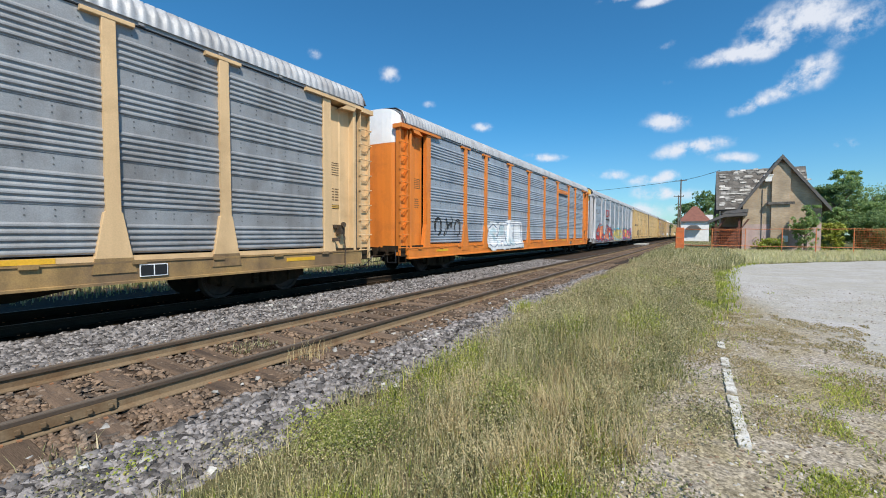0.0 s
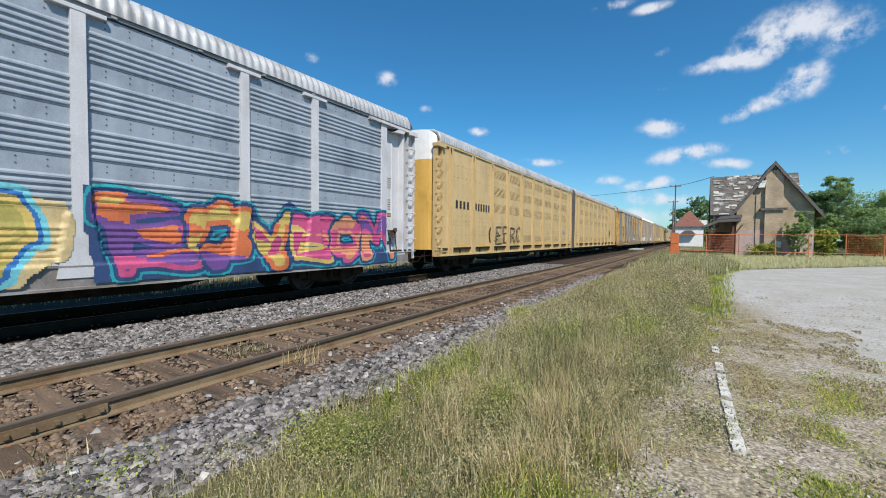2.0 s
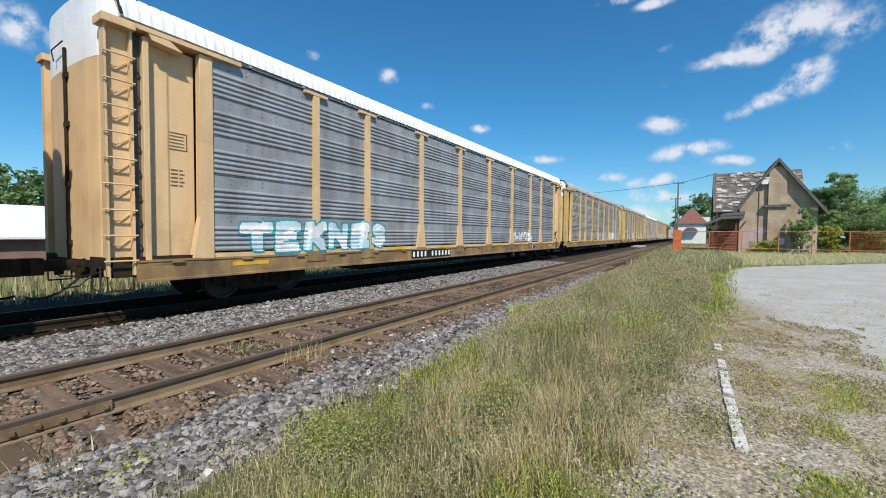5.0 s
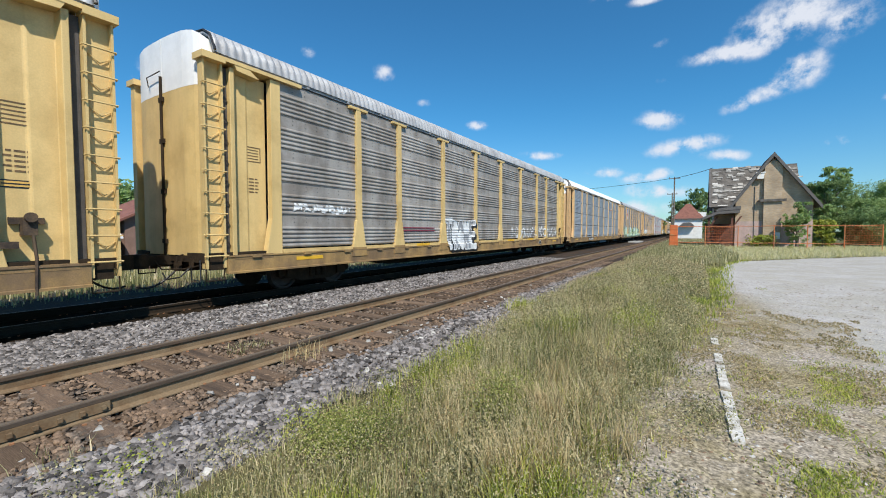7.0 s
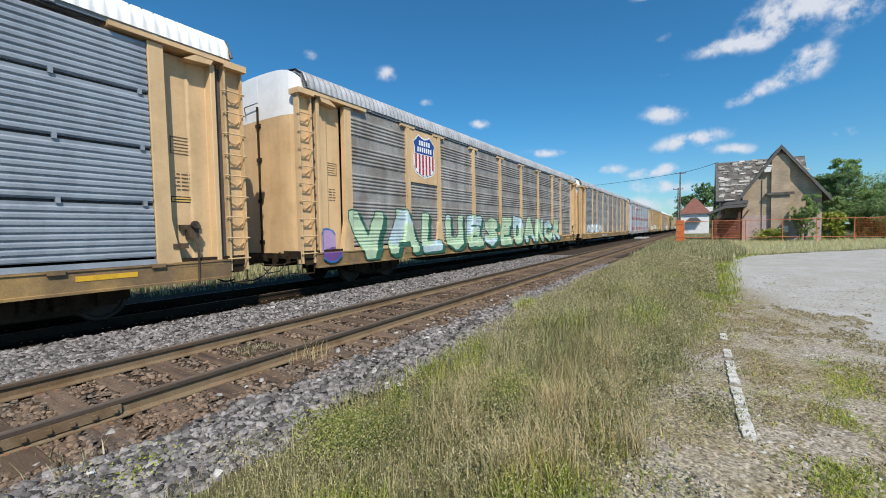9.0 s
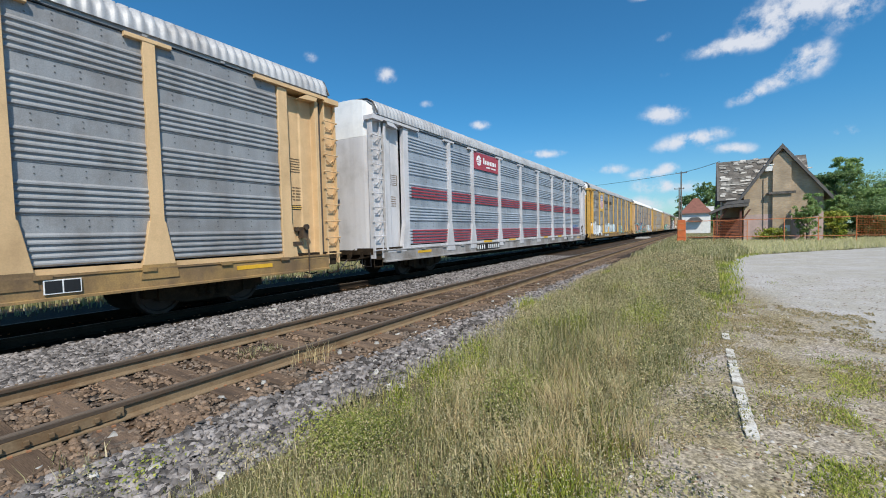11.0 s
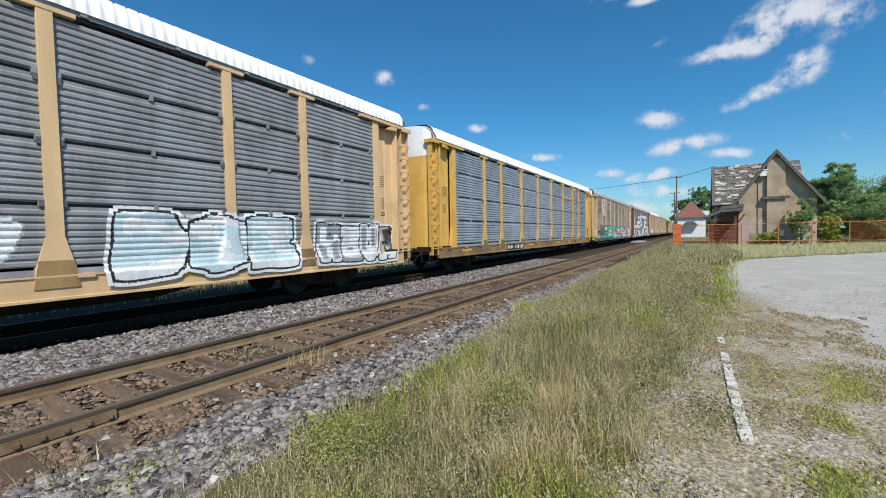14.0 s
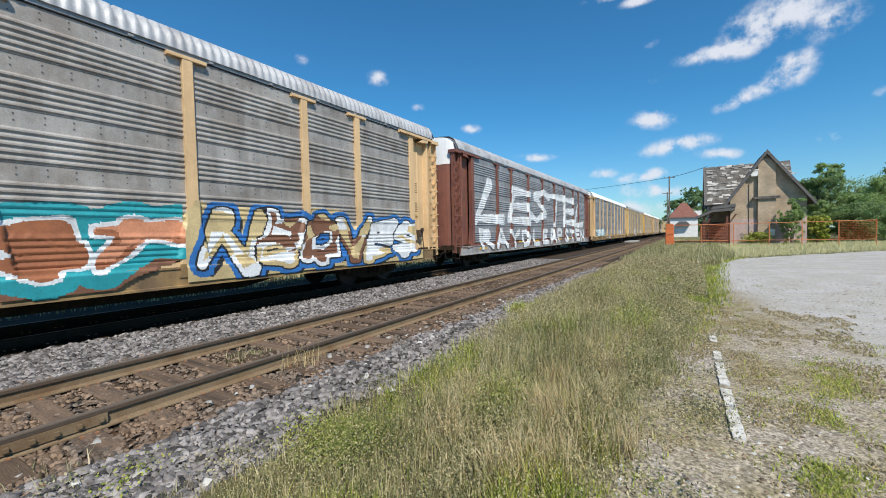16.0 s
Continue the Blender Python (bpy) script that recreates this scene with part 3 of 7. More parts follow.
MOSS = island_ramp("low_leafy_weeds", [(0.0, (0.10, 0.14, 0.03)), (0.5, (0.27, 0.31, 0.07)), (1.0, (0.44, 0.44, 0.14))], 0.7, 0.35)
FIELD = island_ramp("field_grass", [(0.0, (0.56, 0.55, 0.25)), (0.5, (0.72, 0.67, 0.36)), (1.0, (0.84, 0.75, 0.48))], 0.75, 0.5)
MAT = island_ramp("dry_mats", [(0.0, (0.25, 0.22, 0.10)), (0.5, (0.36, 0.29, 0.155)), (1.0, (0.48, 0.385, 0.23))], 0.85, 0.2)
STALK = island_ramp("dry_stalks", [(0.0, (0.38, 0.285, 0.15)), (0.5, (0.52, 0.41, 0.22)), (1.0, (0.66, 0.55, 0.32))], 0.8, 0.3)
WEED = island_ramp("weed_leaves", [(0.0, (0.11, 0.12, 0.05)), (0.5, (0.31, 0.295, 0.15)), (1.0, (0.58, 0.51, 0.30))], 0.7, 0.3)
LEAF = island_ramp("tree_leaves", [(0.0, (0.19, 0.30, 0.10)), (0.5, (0.29, 0.41, 0.15)), (1.0, (0.42, 0.52, 0.22))], 0.65, 0.5)
LEAF_DARK = island_ramp("dark_tree_leaves", [(0.0, (0.12, 0.205, 0.075)), (0.5, (0.19, 0.29, 0.11)), (1.0, (0.28, 0.37, 0.15))], 0.65, 0.5)
BARK = material("grey_bark", (0.16, 0.125, 0.095), 0.9, 0.0, 0.4, 4.0, 0.6, 30.0, None, 0.2, 0.5, stretch=(3, 3, 0.6))


def blades(name, x, y, z, height, width, mat, label, rng, lean=0.35):
    """Tapering two-segment grass blades, joined into one mesh."""
    n = len(x)
    a = rng.uniform(0, 6.28, n)
    l = height * rng.uniform(0.05, lean, n)
    side = np.stack([-np.sin(a), np.cos(a), np.zeros(n)], -1) * (width / 2)[:, None]
    lean_v = np.stack([np.cos(a), np.sin(a), np.zeros(n)], -1)
    p0 = np.stack([x, y, z], -1)
    p1 = p0 + lean_v * (l * 0.35)[:, None] + np.stack([0 * x, 0 * x, height * 0.55], -1)
    p2 = p0 + lean_v * l[:, None] + np.stack([0 * x, 0 * x, height], -1)
    v = np.stack([p0 - side, p0 + side, p1 + side * 0.75, p1 - side * 0.75, p2], 1).reshape(-1, 3)
    o = 5 * np.arange(n)[:, None]
    tris = np.concatenate([o + [0, 1, 2], o + [0, 2, 3], o + [3, 2, 4]], 1).reshape(-1, 3)
    return tagged(new(name, raw_mesh(name, v, tris, mat)), label, "grass", kind="stuff")


def leaves(points, size, rng, flat=0.0):
    """Little folded leaf quads at the points: arrays of corners and faces."""
    n = len(points)
    d = rng.normal(size=(n, 3))
    d[:, 2] = d[:, 2] * (1 - flat) + 0.25
    d /= np.linalg.norm(d, axis=1)[:, None]
    e = np.cross(d, rng.normal(size=(n, 3)))
    e /= np.linalg.norm(e, axis=1)[:, None]
    s = size * rng.uniform(0.6, 1.3, n)
    f = np.cross(d, e)
    v = np.stack([points - d * 0 - e * (s * .5)[:, None], points + f * (s * .32)[:, None], points + e * (s * .5)[:, None] + d * (s * .12)[:, None], points - f * (s * .32)[:, None]], 1)
    o = 4 * np.arange(n)[:, None]
    return v.reshape(-1, 3), (o + [0, 1, 2, 3]).reshape(-1, 4)


def build_verge():
    rng = np.random.default_rng(11)

    def scatter(n, x0, x1, y0, y1, power):
        y = y0 + (y1 - y0) * rng.uniform(0, 1, n) ** power
        return rng.uniform(x0, x1, n), y

    x, y = scatter(3600, -3.2, 1.2, 0.5, 26, 1.75)
    reach = np.repeat(rng.uniform(0.03, 0.16, 3600), 32)
    x = np.repeat(x, 32) + rng.normal(0, 1, 115200) * reach
    y = np.repeat(y, 32) + rng.normal(0, 1, 115200) * reach
    edge_l = np.interp(y, [0, 3, 5, 8, 12, 26], [-2.85, -2.8, -2.95, -3.3, -3.45, -3.6]) + 0.3 * value_noise(y * 1.4, 0 * y, 1)
    edge_r = np.interp(y, [0, 4, 8, 12, 20, 26], [0.2, 0.3, 0.4, 0.7, 0.9, 1.5]) - 0.1 + 0.35 * value_noise(y * 1.5, 0 * y + 5, 4)
    patch = 0.6 * value_noise(x * 1.2, y * 1.2, 8) + 0.25 * value_noise(x * 3.1, y * 3.1, 9)
    # trodden, thin strip along the lot near the camera
    thin = np.clip((x - (-0.95 + 0.09 * y)) / 0.7, 0, 1) * np.clip((10 - y) / 4, 0, 1)
    ok = (x > edge_l - 0.25 + 0.75 * rng.uniform(0, 1, len(x)) ** 1.6) & (x < edge_r) & (rng.uniform(0, 1, len(x)) > 0.72 * thin)
    # a low leafy patch lies open in the grass
    ok &= (((x + 2.45) / 0.38) ** 2 + ((y - 2.42) / 0.42) ** 2 > 0.6 + 0.5 * rng.uniform(0, 1, len(x)))
    x, y, patch, thin = x[ok], y[ok], patch[ok], thin[ok]
    tall = np.interp(x, [-3.4, -2.8, -1.7, -0.6, 0.2], [0.14, 0.26, 0.44, 0.36, 0.16]) * np.interp(y, [0.5, 2.5, 5, 10, 26], [0.45, 0.62, 1.0, 1.0, 0.75])
    h = tall * (1 + 0.8 * patch) * rng.uniform(0.3, 1.25, len(x)) * (1 - 0.65 * thin)
    w = rng.uniform(0.004, 0.010, len(x)) * np.interp(y, [0, 8, 26], [0.9, 1.3, 2.4])
    z = np.full(len(x), SOIL_Z - 0.02)
    lush = (patch > 0.2) | (rng.uniform(0, 1, len(x)) < 0.07) | ((y < 3.2) & (patch > 0.12))
    dry = ~lush & (rng.uniform(0, 1, len(x)) < 0.09)
    mid = ~lush & ~dry
    blades("verge_grass", x[mid], y[mid], z[mid], h[mid], w[mid], VERGE, "tall olive and straw-coloured grass beside the track", rng, 0.75)
    blades("lush_grass", x[lush], y[lush], z[lush], h[lush] * 0.8, w[lush] * 1.2, LUSH, "fresh green grass patches on the verge", rng, 0.9)
    blades("dry_stalks", x[dry], y[dry], z[dry], h[dry] * 1.35, w[dry] * 0.7, STALK, "dry tan seed stalks standing among the grass", rng, 0.25)
    # seed heads and small leaves up the stalks
    m = 190000
    x, y = scatter(m, -3.4, 0.5, 0.8, 24, 1.7)
    patch = 0.7 * value_noise(x * 1.7, y * 1.7, 28)
    ok = (x < np.interp(y, [0, 4, 8, 12, 20, 26], [-0.6, -0.4, 0.1, 0.4, 0.6, 1.2])) & (patch > -0.25) & (x > np.interp(y, [0, 3, 5, 8, 12, 26], [-2.85, -2.8, -2.95, -3.3, -3.45, -3.6]) + 0.3 * patch + 0.5 * rng.uniform(0, 1, m) ** 1.6)
    x, y, patch = x[ok], y[ok], patch[ok]
    top = np.interp(x, [-3.4, -2.8, -1.7, -0.6, 0.2], [0.14, 0.26, 0.46, 0.40, 0.14]) * np.interp(y, [0.5, 2.5, 5, 24], [0.4, 0.6, 1.0, 0.8])
    z = SOIL_Z + top * (1 + 0.5 * patch) * rng.uniform(0.1, 1.15, len(x))
    v, f = leaves(np.stack([x, y, z], -1), 0.0105 + 0.0019 * y, rng)
    tagged(new("verge_weeds", raw_mesh("verge_weeds", v, f, WEED)), "small-leaved green weeds growing among the grass", "weeds", kind="stuff")
    k = len(x) // 4
    z2 = SOIL_Z + top[:k] * (1 + 0.5 * patch[:k]) * rng.uniform(0.85, 1.5, k)
    v, f = leaves(np.stack([x[:k], y[:k] + 0.03, z2], -1), 0.010 + 0.001 * y[:k], rng)
    tagged(new("seed_heads", raw_mesh("seed_heads", v, f, STALK)), "pale dry seed heads above the grass", "weeds", kind="stuff")
    # the strip farther on, and beyond the lot
    x, y = scatter(36000, -4.2, 2.6, 24, 95, 1.6)
    ok = (x < np.where(y < 30, lot_left(np.minimum(y, 29.5)) + 0.3, 2.6)) & (x > np.interp(y, [24, 40, 95], [-3.2, -3.6, -3.9]))
    x, y = x[ok], y[ok]
    blades("far_verge_grass", x, y, np.full(len(x), SOIL_Z - 0.02), rng.uniform(0.18, 0.5, len(x)), rng.uniform(0.02, 0.045, len(x)), VERGE,
           "tall olive grass strip running beside the track", rng)
    x, y = rng.uniform(-1, 40, 90000), rng.uniform(26, 60, 90000)
    ok = (y > np.interp(x, [-1, 2.6, 6, 11.5, 20, 40], [27, 29.7, 34.3, 40.3, 44.3, 46.3]))
    x, y = x[ok], y[ok]
    blades("lot_edge_grass", x, y, np.full(len(x), SOIL_Z - 0.02), rng.uniform(0.08, 0.34, len(x)), rng.uniform(0.015, 0.035, len(x)), FIELD,
           "rough green grass between the lot and the station", rng, 1.0)
    x, y = x[::3] + 0.05, y[::3]
    blades("lot_edge_stalks", x, y, np.full(len(x), SOIL_Z - 0.02), rng.uniform(0.12, 0.5, len(x)), rng.uniform(0.012, 0.03, len(x)), FIELD,
           "straw-coloured stalks standing before the station", rng, 0.8)
    # low weeds thinning out towards the painted line, a bright clump and straw tussocks
    x, y = scatter(26000, -1.6, 0.45, 1.2, 9, 1.3)
    ok = value_noise(x * 2.3, y * 2.3, 61) + 0.4 - 0.75 * np.clip((x + 1.1 - 0.1 * y) / 1.2, -0.5, 1) > 0.15
    x, y = x[ok], y[ok]
    v, f = leaves(np.stack([x, y, SOIL_Z + 0.035 + 0.10 * rng.uniform(0, 1, len(x)) ** 2], -1), 0.026, rng)
    tagged(new("border_weeds", raw_mesh("border_weeds", v, f, WEED)), "low grey-green weeds thinning out over the gravel", "weeds", kind="stuff")
    for nm, px, py, sx, sy, top, n, mat, label in (("moss_clump", -2.45, 2.42, 0.20, 0.22, 0.15, 8000, MOSS, "bright yellow-green leafy clump on the verge"),
                                                  ("broad_weeds", -1.57, 3.6, 0.17, 0.24, 0.36, 2600, MOSS, "fresh green broad-leaved weeds among the grass"),
                                                  ("grey_weeds", 0.12, 4.4, 0.12, 0.16, 0.10, 1800, WEED, "grey-green low weed cushion beside the line"),
                                                  ("grey_weeds", -0.2, 8.6, 0.25, 0.4, 0.22, 2600, WEED, "grey-green low weed cushion beside the line")):
        pts = np.stack([rng.normal(px, sx, n), rng.normal(py, sy, n), SOIL_Z + 0.03 + top * rng.uniform(0, 1, n)], -1)
        v, f = leaves(pts, 0.019, rng)
        tagged(new(nm, raw_mesh(nm, v, f, mat)), label, "weeds", kind="stuff")
    tx, ty = np.minimum(rng.normal(-1.15, 0.5, 26), -0.45), rng.uniform(2.6, 9, 26)
    tx[:6], ty[:6] = rng.normal(-1.0, 0.12, 6), rng.uniform(2.6, 4.0, 6)
    x, y = np.repeat(tx, 130) + rng.normal(0, 0.09, 3380), np.repeat(ty, 130) + rng.normal(0, 0.11, 3380)
    blades("straw_tussocks", x, y, np.full(3380, SOIL_Z), rng.uniform(0.15, 0.42, 3380), rng.uniform(0.004, 0.008, 3380), STALK, "pale straw tussocks among the grass", rng, 1.1)
    # bright low grass at the lot's left border
    x, y = scatter(34000, -1.2, 3.4, 8, 30, 1.0)
    ok = np.abs(x - (lot_left(np.minimum(y, 29.5)) - 0.1)) < (0.35 + 0.02 * y) * rng.uniform(0, 1, len(x))
    x, y = x[ok], y[ok]
    blades("border_grass", x, y, lot_heights(x, y) - 0.01, rng.uniform(0.04, 0.14, len(x)), rng.uniform(0.012, 0.03, len(x)), LUSH,
           "bright green low grass along the lot's border", rng)
    # dry mossy mats between the line and the open gravel
    x, y = scatter(90000, -0.9, 3.6, 1.6, 11, 1.3)
    ok = (value_noise(x * 3.1, y * 2.1, 71) + 0.6 * value_noise(x * 8, y * 6, 72) > 0.15) & (x < 0.7 + 0.19 * y) & (x > -0.75 + 0.1 * y)
    x, y = x[ok], y[ok]
    v, f = leaves(np.stack([x, y, lot_heights(x, y) + 0.022 * rng.uniform(0, 1, len(x))], -1), 0.018 + 0.001 * y, rng, 0.5)
    tagged(new("dry_mats", raw_mesh("dry_mats", v, f, MAT)), "dry olive and tan plant mats over the gravel", "weeds", kind="stuff")
    # sparse tufts on the lot
    cx, cy = -0.9 + 9.5 * rng.uniform(0, 1, 1500) ** 1.35, 1.4 + 17 * rng.uniform(0, 1, 1500) ** 1.4
    keep = np.array([noise.noise(Vector((a * 0.5, b * 0.35, 17))) for a, b in zip(cx, cy)]) > 0.12
    keep &= (cy < 8) | (rng.uniform(0, 1, 1500) < 0.05)
    keep &= rng.uniform(0, 1, 1500) < 0.55
    keep |= (cx < 0.9) & (rng.uniform(0, 1, 1500) < 0.3)
    cx, cy = cx[keep], cy[keep]
    x = np.repeat(cx, 36) + rng.normal(0, 0.11, 36 * len(cx))
    y = np.repeat(cy, 36) + rng.normal(0, 0.13, 36 * len(cx))
    blades("lot_tufts", x, y, lot_heights(x, y) - 0.008, rng.uniform(0.015, 0.06, len(x)), rng.uniform(0.006, 0.014, len(x)), LUSH,
           "low green tufts growing through the gravel lot", rng, 1.6)
    # a band of bright mats runs along the lot, thinning outwards
    cy = 2.6 + 4.4 * rng.uniform(0, 1, 230) ** 1.1
    cx = -0.10 + 0.26 * cy + rng.normal(0, 0.07 + 0.012 * cy, 230)
    keep = value_noise(cx * 2.2 + 3, cy * 1.9, 41) > 0.1
    cx, cy = cx[keep], cy[keep]
    x = np.repeat(cx, 52) + rng.normal(0, 0.05, 52 * len(cx))
    y = np.repeat(cy, 52) + rng.normal(0, 0.08, 52 * len(cx))
    blades("lot_grass_patches", x, y, lot_heights(x, y) - 0.008, rng.uniform(0.012, 0.045, len(x)), rng.uniform(0.005, 0.011, len(x)), LUSH,
           "low yellow-green grass patches spreading over the gravel", rng, 1.6)
    # creeping plants among the ballast stones
    for px, py, sx, n, mat in ((-3.5, 1.3, 0.10, 260, LUSH), (-3.72, 0.95, 0.09, 240, WEED), (-3.3, 1.15, 0.07, 130, LUSH), (-3.1, 1.8, 0.13, 320, WEED), (-3.0, 2.4, 0.12, 260, LUSH),
                               (-3.35, 0.75, 0.16, 420, WEED), (-3.05, 3.6, 0.14, 240, WEED)):
        pts = np.stack([rng.normal(px, sx, n), rng.normal(py, sx * 1.2, n), -0.23 + 0.10 * rng.uniform(0, 1, n)], -1)
        v, f = leaves(pts, 0.024, rng)
        tagged(new("creeping_weed", raw_mesh("creeping_weed", v, f, mat)), "small green creeping weed among the ballast stones", "weeds", kind="stuff")
    # a dry plant on the near rail and small green weeds in the track
    for nm, px, py, n, hh, mat, label in (("track_plant", -4.42, 3.55, 90, 0.34, STALK, "dry straw-coloured plant beside the near rail"),
                                          ("track_weed", -5.5, 3.5, 300, 0.12, WEED, "small green weed growing between the ties"),
                                          ("shoulder_weed", -3.15, 8.4, 350, 0.32, LUSH, "bright green weed on the ballast shoulder"),
                                          ("dry_weed", -3.9, 0.95, 30, 0.2, VERGE, "thin olive weed beside the near rail"),
                                          ("shoulder_weed", -2.95, 2.9, 70, 0.2, VERGE, "thin olive grass among the ballast stones")):
        blades(nm, rng.normal(px, 0.13, n), rng.normal(py, 0.16, n), np.full(n, -0.22), rng.uniform(0.3, 1, n) * hh, rng.uniform(0.006, 0.013, n), mat, label, rng, 0.8)
    # rough growth behind the train
    x, y = rng.uniform(-30, -13.4, 30000), rng.uniform(0, 60, 30000)
    blades("far_side_grass", x, y, np.where(x > -16.5, bed_height(x), ground_height(x, y)) - 0.02, rng.uniform(0.15, 0.6, len(x)) * np.where(x > -15.0, 0.5, 1.0), rng.uniform(0.02, 0.05, len(x)), VERGE,
           "rough olive grass on the far side of the tracks", rng)


def tree(name, x, y, height, crown_w, label, mat, seed, n=5200, low=0.2, leaf=0.34):
    rng = np.random.default_rng(seed)
    root = tagged(new(name), label, "tree" if height > 3.5 else "bush")
    gz = float(ground_height(x, y))
    root.location = (x, y, gz)
    bm = bmesh.new()
    r = height * 0.02 + 0.03
    tube(bm, [(0, 0, -0.1), (0.05 * r, 0, height * 0.3), (r, r, height * 0.62), (0, r, height * 0.9)], [r * 1.3, r, r * 0.6, r * 0.15], 8)
    tips = []
    for k in range(11):
        a, b0 = k * 2.4 + rng.uniform(-.4, .4), height * rng.uniform(low + 0.08, 0.75)
        reach = crown_w * rng.uniform(0.3, 0.5)
        end = Vector((math.cos(a) * reach, math.sin(a) * reach, min(b0 + height * rng.uniform(0.08, 0.28), height * 0.92)))
        tube(bm, [(0, 0, b0), end * 0.55 + Vector((0, 0, b0 * 0.42)), end], [r * 0.45, r * 0.3, r * 0.08], 5)
        tips.append(end)
    part("trunk", bm, BARK, root, "grey-brown trunk and limbs")
    clumps = []
    for tip in tips + [Vector((0, 0, height * 0.9)), Vector((0.2, 0, height * 0.75))]:
        for _ in range(11):
            c = np.array(tip) * (1 + rng.uniform(-0.45, 0.12)) + rng.normal(0, crown_w * 0.13, 3)
            c[2] = np.clip(tip.z + rng.normal(0, height * 0.10), height * low, height * 0.97)
            clumps.append((c, crown_w * rng.uniform(0.05, 0.13)))
    for _ in range(14 if low < 0.1 else 0):
        a = rng.uniform(0, 6.28)
        clumps.append((np.array([math.cos(a), math.sin(a), 0]) * crown_w * rng.uniform(0.1, 0.45) + [0, 0, height * rng.uniform(0.05, 0.3)], crown_w * 0.13))
    pts = []
    for c, s in clumps:
        k = int(n / len(clumps))
        q = rng.normal(size=(k, 3))
        q /= np.linalg.norm(q, axis=1)[:, None]
        pts.append(c + q * s * (rng.uniform(0.05, 1.25, k) ** 0.7)[:, None] * [1, 1, 0.8])
    pts = np.concatenate(pts)
    pts = pts[pts[:, 2] > 0.05]
    v, f = leaves(pts, leaf, rng)
    crown = new("crown", raw_mesh("crown", v, f, mat))
    crown.parent = root
    return root


build_ground()
build_lot()
build_bed()
_rng = random.Random(5)
build_track(NEAR_X, "near_track", "empty railway track with rusty rails and old timber ties", 150, _rng)
build_track(FAR_X, "far_track", "railway track beneath the passing train", 120, _rng)


# ---- the station, the houses and the far things ----
def brick_material(name, c1, c2, mortar):
    m = bpy.data.materials.new(name)
    m.use_nodes = True
    nt = m.node_tree
    bsdf = nt.nodes["Principled BSDF"]
    tc = nt.nodes.new("ShaderNodeTexCoord")
    mp = nt.nodes.new("ShaderNodeMapping")
    mp.inputs["Rotation"].default_value = (radians(90), 0, 0)
    nt.links.new(tc.outputs["Object"], mp.inputs["Vector"])
    br = nt.nodes.new("ShaderNodeTexBrick")
    br.inputs["Scale"].default_value = 1.0
    br.inputs["Brick Width"].default_value = 0.22
    br.inputs["Row Height"].default_value = 0.075
    br.inputs["Mortar Size"].default_value = 0.008
    br.inputs["Color1"].default_value = (*c1, 1)
    br.inputs["Color2"].default_value = (*c2, 1)
    br.inputs["Mortar"].default_value = (*mortar, 1)
    nt.links.new(mp.outputs[0], br.inputs["Vector"])
    big = nt.nodes.new("ShaderNodeTexNoise")
    big.inputs["Scale"].default_value = 0.9
    big.inputs["Detail"].default_value = 6
    nt.links.new(tc.outputs["Object"], big.inputs["Vector"])
    r = nt.nodes.new("ShaderNodeMapRange")
    r.inputs["From Min"].default_value = 0.3
    r.inputs["From Max"].default_value = 0.7
    r.inputs["To Min"].default_value = 0.72
    r.inputs["To Max"].default_value = 1.15
    nt.links.new(big.outputs["Fac"], r.inputs["Value"])
    x = nt.nodes.new("ShaderNodeVectorMath")
    x.operation = "SCALE"
    nt.links.new(br.outputs["Color"], x.inputs[0])
    nt.links.new(r.outputs["Result"], x.inputs["Scale"])
    nt.links.new(x.outputs[0], bsdf.inputs["Base Color"])
    bsdf.inputs["Roughness"].default_value = 0.9
    return m


BRICK = brick_material("buff_brick", (0.50, 0.37, 0.24), (0.40, 0.29, 0.185), (0.38, 0.34, 0.29))
PINK = material("faded_pink_paint", (0.50, 0.36, 0.33), 0.85, 0.0, 0.25, 1.2, 0.2, 30.0, (0.38, 0.31, 0.28), 0.15, 0.5)
BARGE = material("weathered_grey_timber", (0.13, 0.12, 0.115), 0.85, 0.0, 0.35, 2.0, 0.3, 40.0, (0.085, 0.08, 0.078), 0, 0.5, stretch=(1, 1, 3))
SHINGLE = material("worn_grey_shingles", (0.36, 0.345, 0.32), 0.9, 0.0, 0.4, 2.5, 0.3, 30.0, (0.20, 0.185, 0.17), 0, 0.6, 0.65)
DECKING = material("bare_grey_roof_boards", (0.15, 0.135, 0.12), 0.9, 0.0, 0.45, 1.5, 0.3, 30.0, (0.07, 0.062, 0.056), 0, 0.6)
REDBOARD = material("rusty_red_boards", (0.15, 0.06, 0.04), 0.85, 0.0, 0.35, 2.0, 0.2, 30.0, (0.07, 0.035, 0.027), 0.1, 0.5)
FENCE = material("orange_fence_paint", (0.62, 0.16, 0.05), 0.6, 0.0, 0.25, 2.0, 0.0, 40.0, (0.50, 0.24, 0.10), 0, 0.5)
NET = material("orange_plastic_mesh", (0.66, 0.17, 0.05), 0.7, 0.0, 0.2, 2.0)
WHITEWALL = material("white_siding", (0.80, 0.79, 0.77), 0.7, 0.0, 0.12, 1.5, 0.05, 40.0)
REDROOF = material("red_brown_roof_shingles", (0.22, 0.09, 0.065), 0.85, 0.0, 0.3, 2.0, 0.2, 20.0)
CREOSOTE = material("grey_pole_timber", (0.17, 0.14, 0.115), 0.9, 0.0, 0.3, 2.0, 0.2, 30.0, None, 0.2, 0.5)
SHED = material("brown_shed_wall", (0.24, 0.15, 0.12), 0.8, 0.0, 0.2, 1.5, 0.1, 30.0)
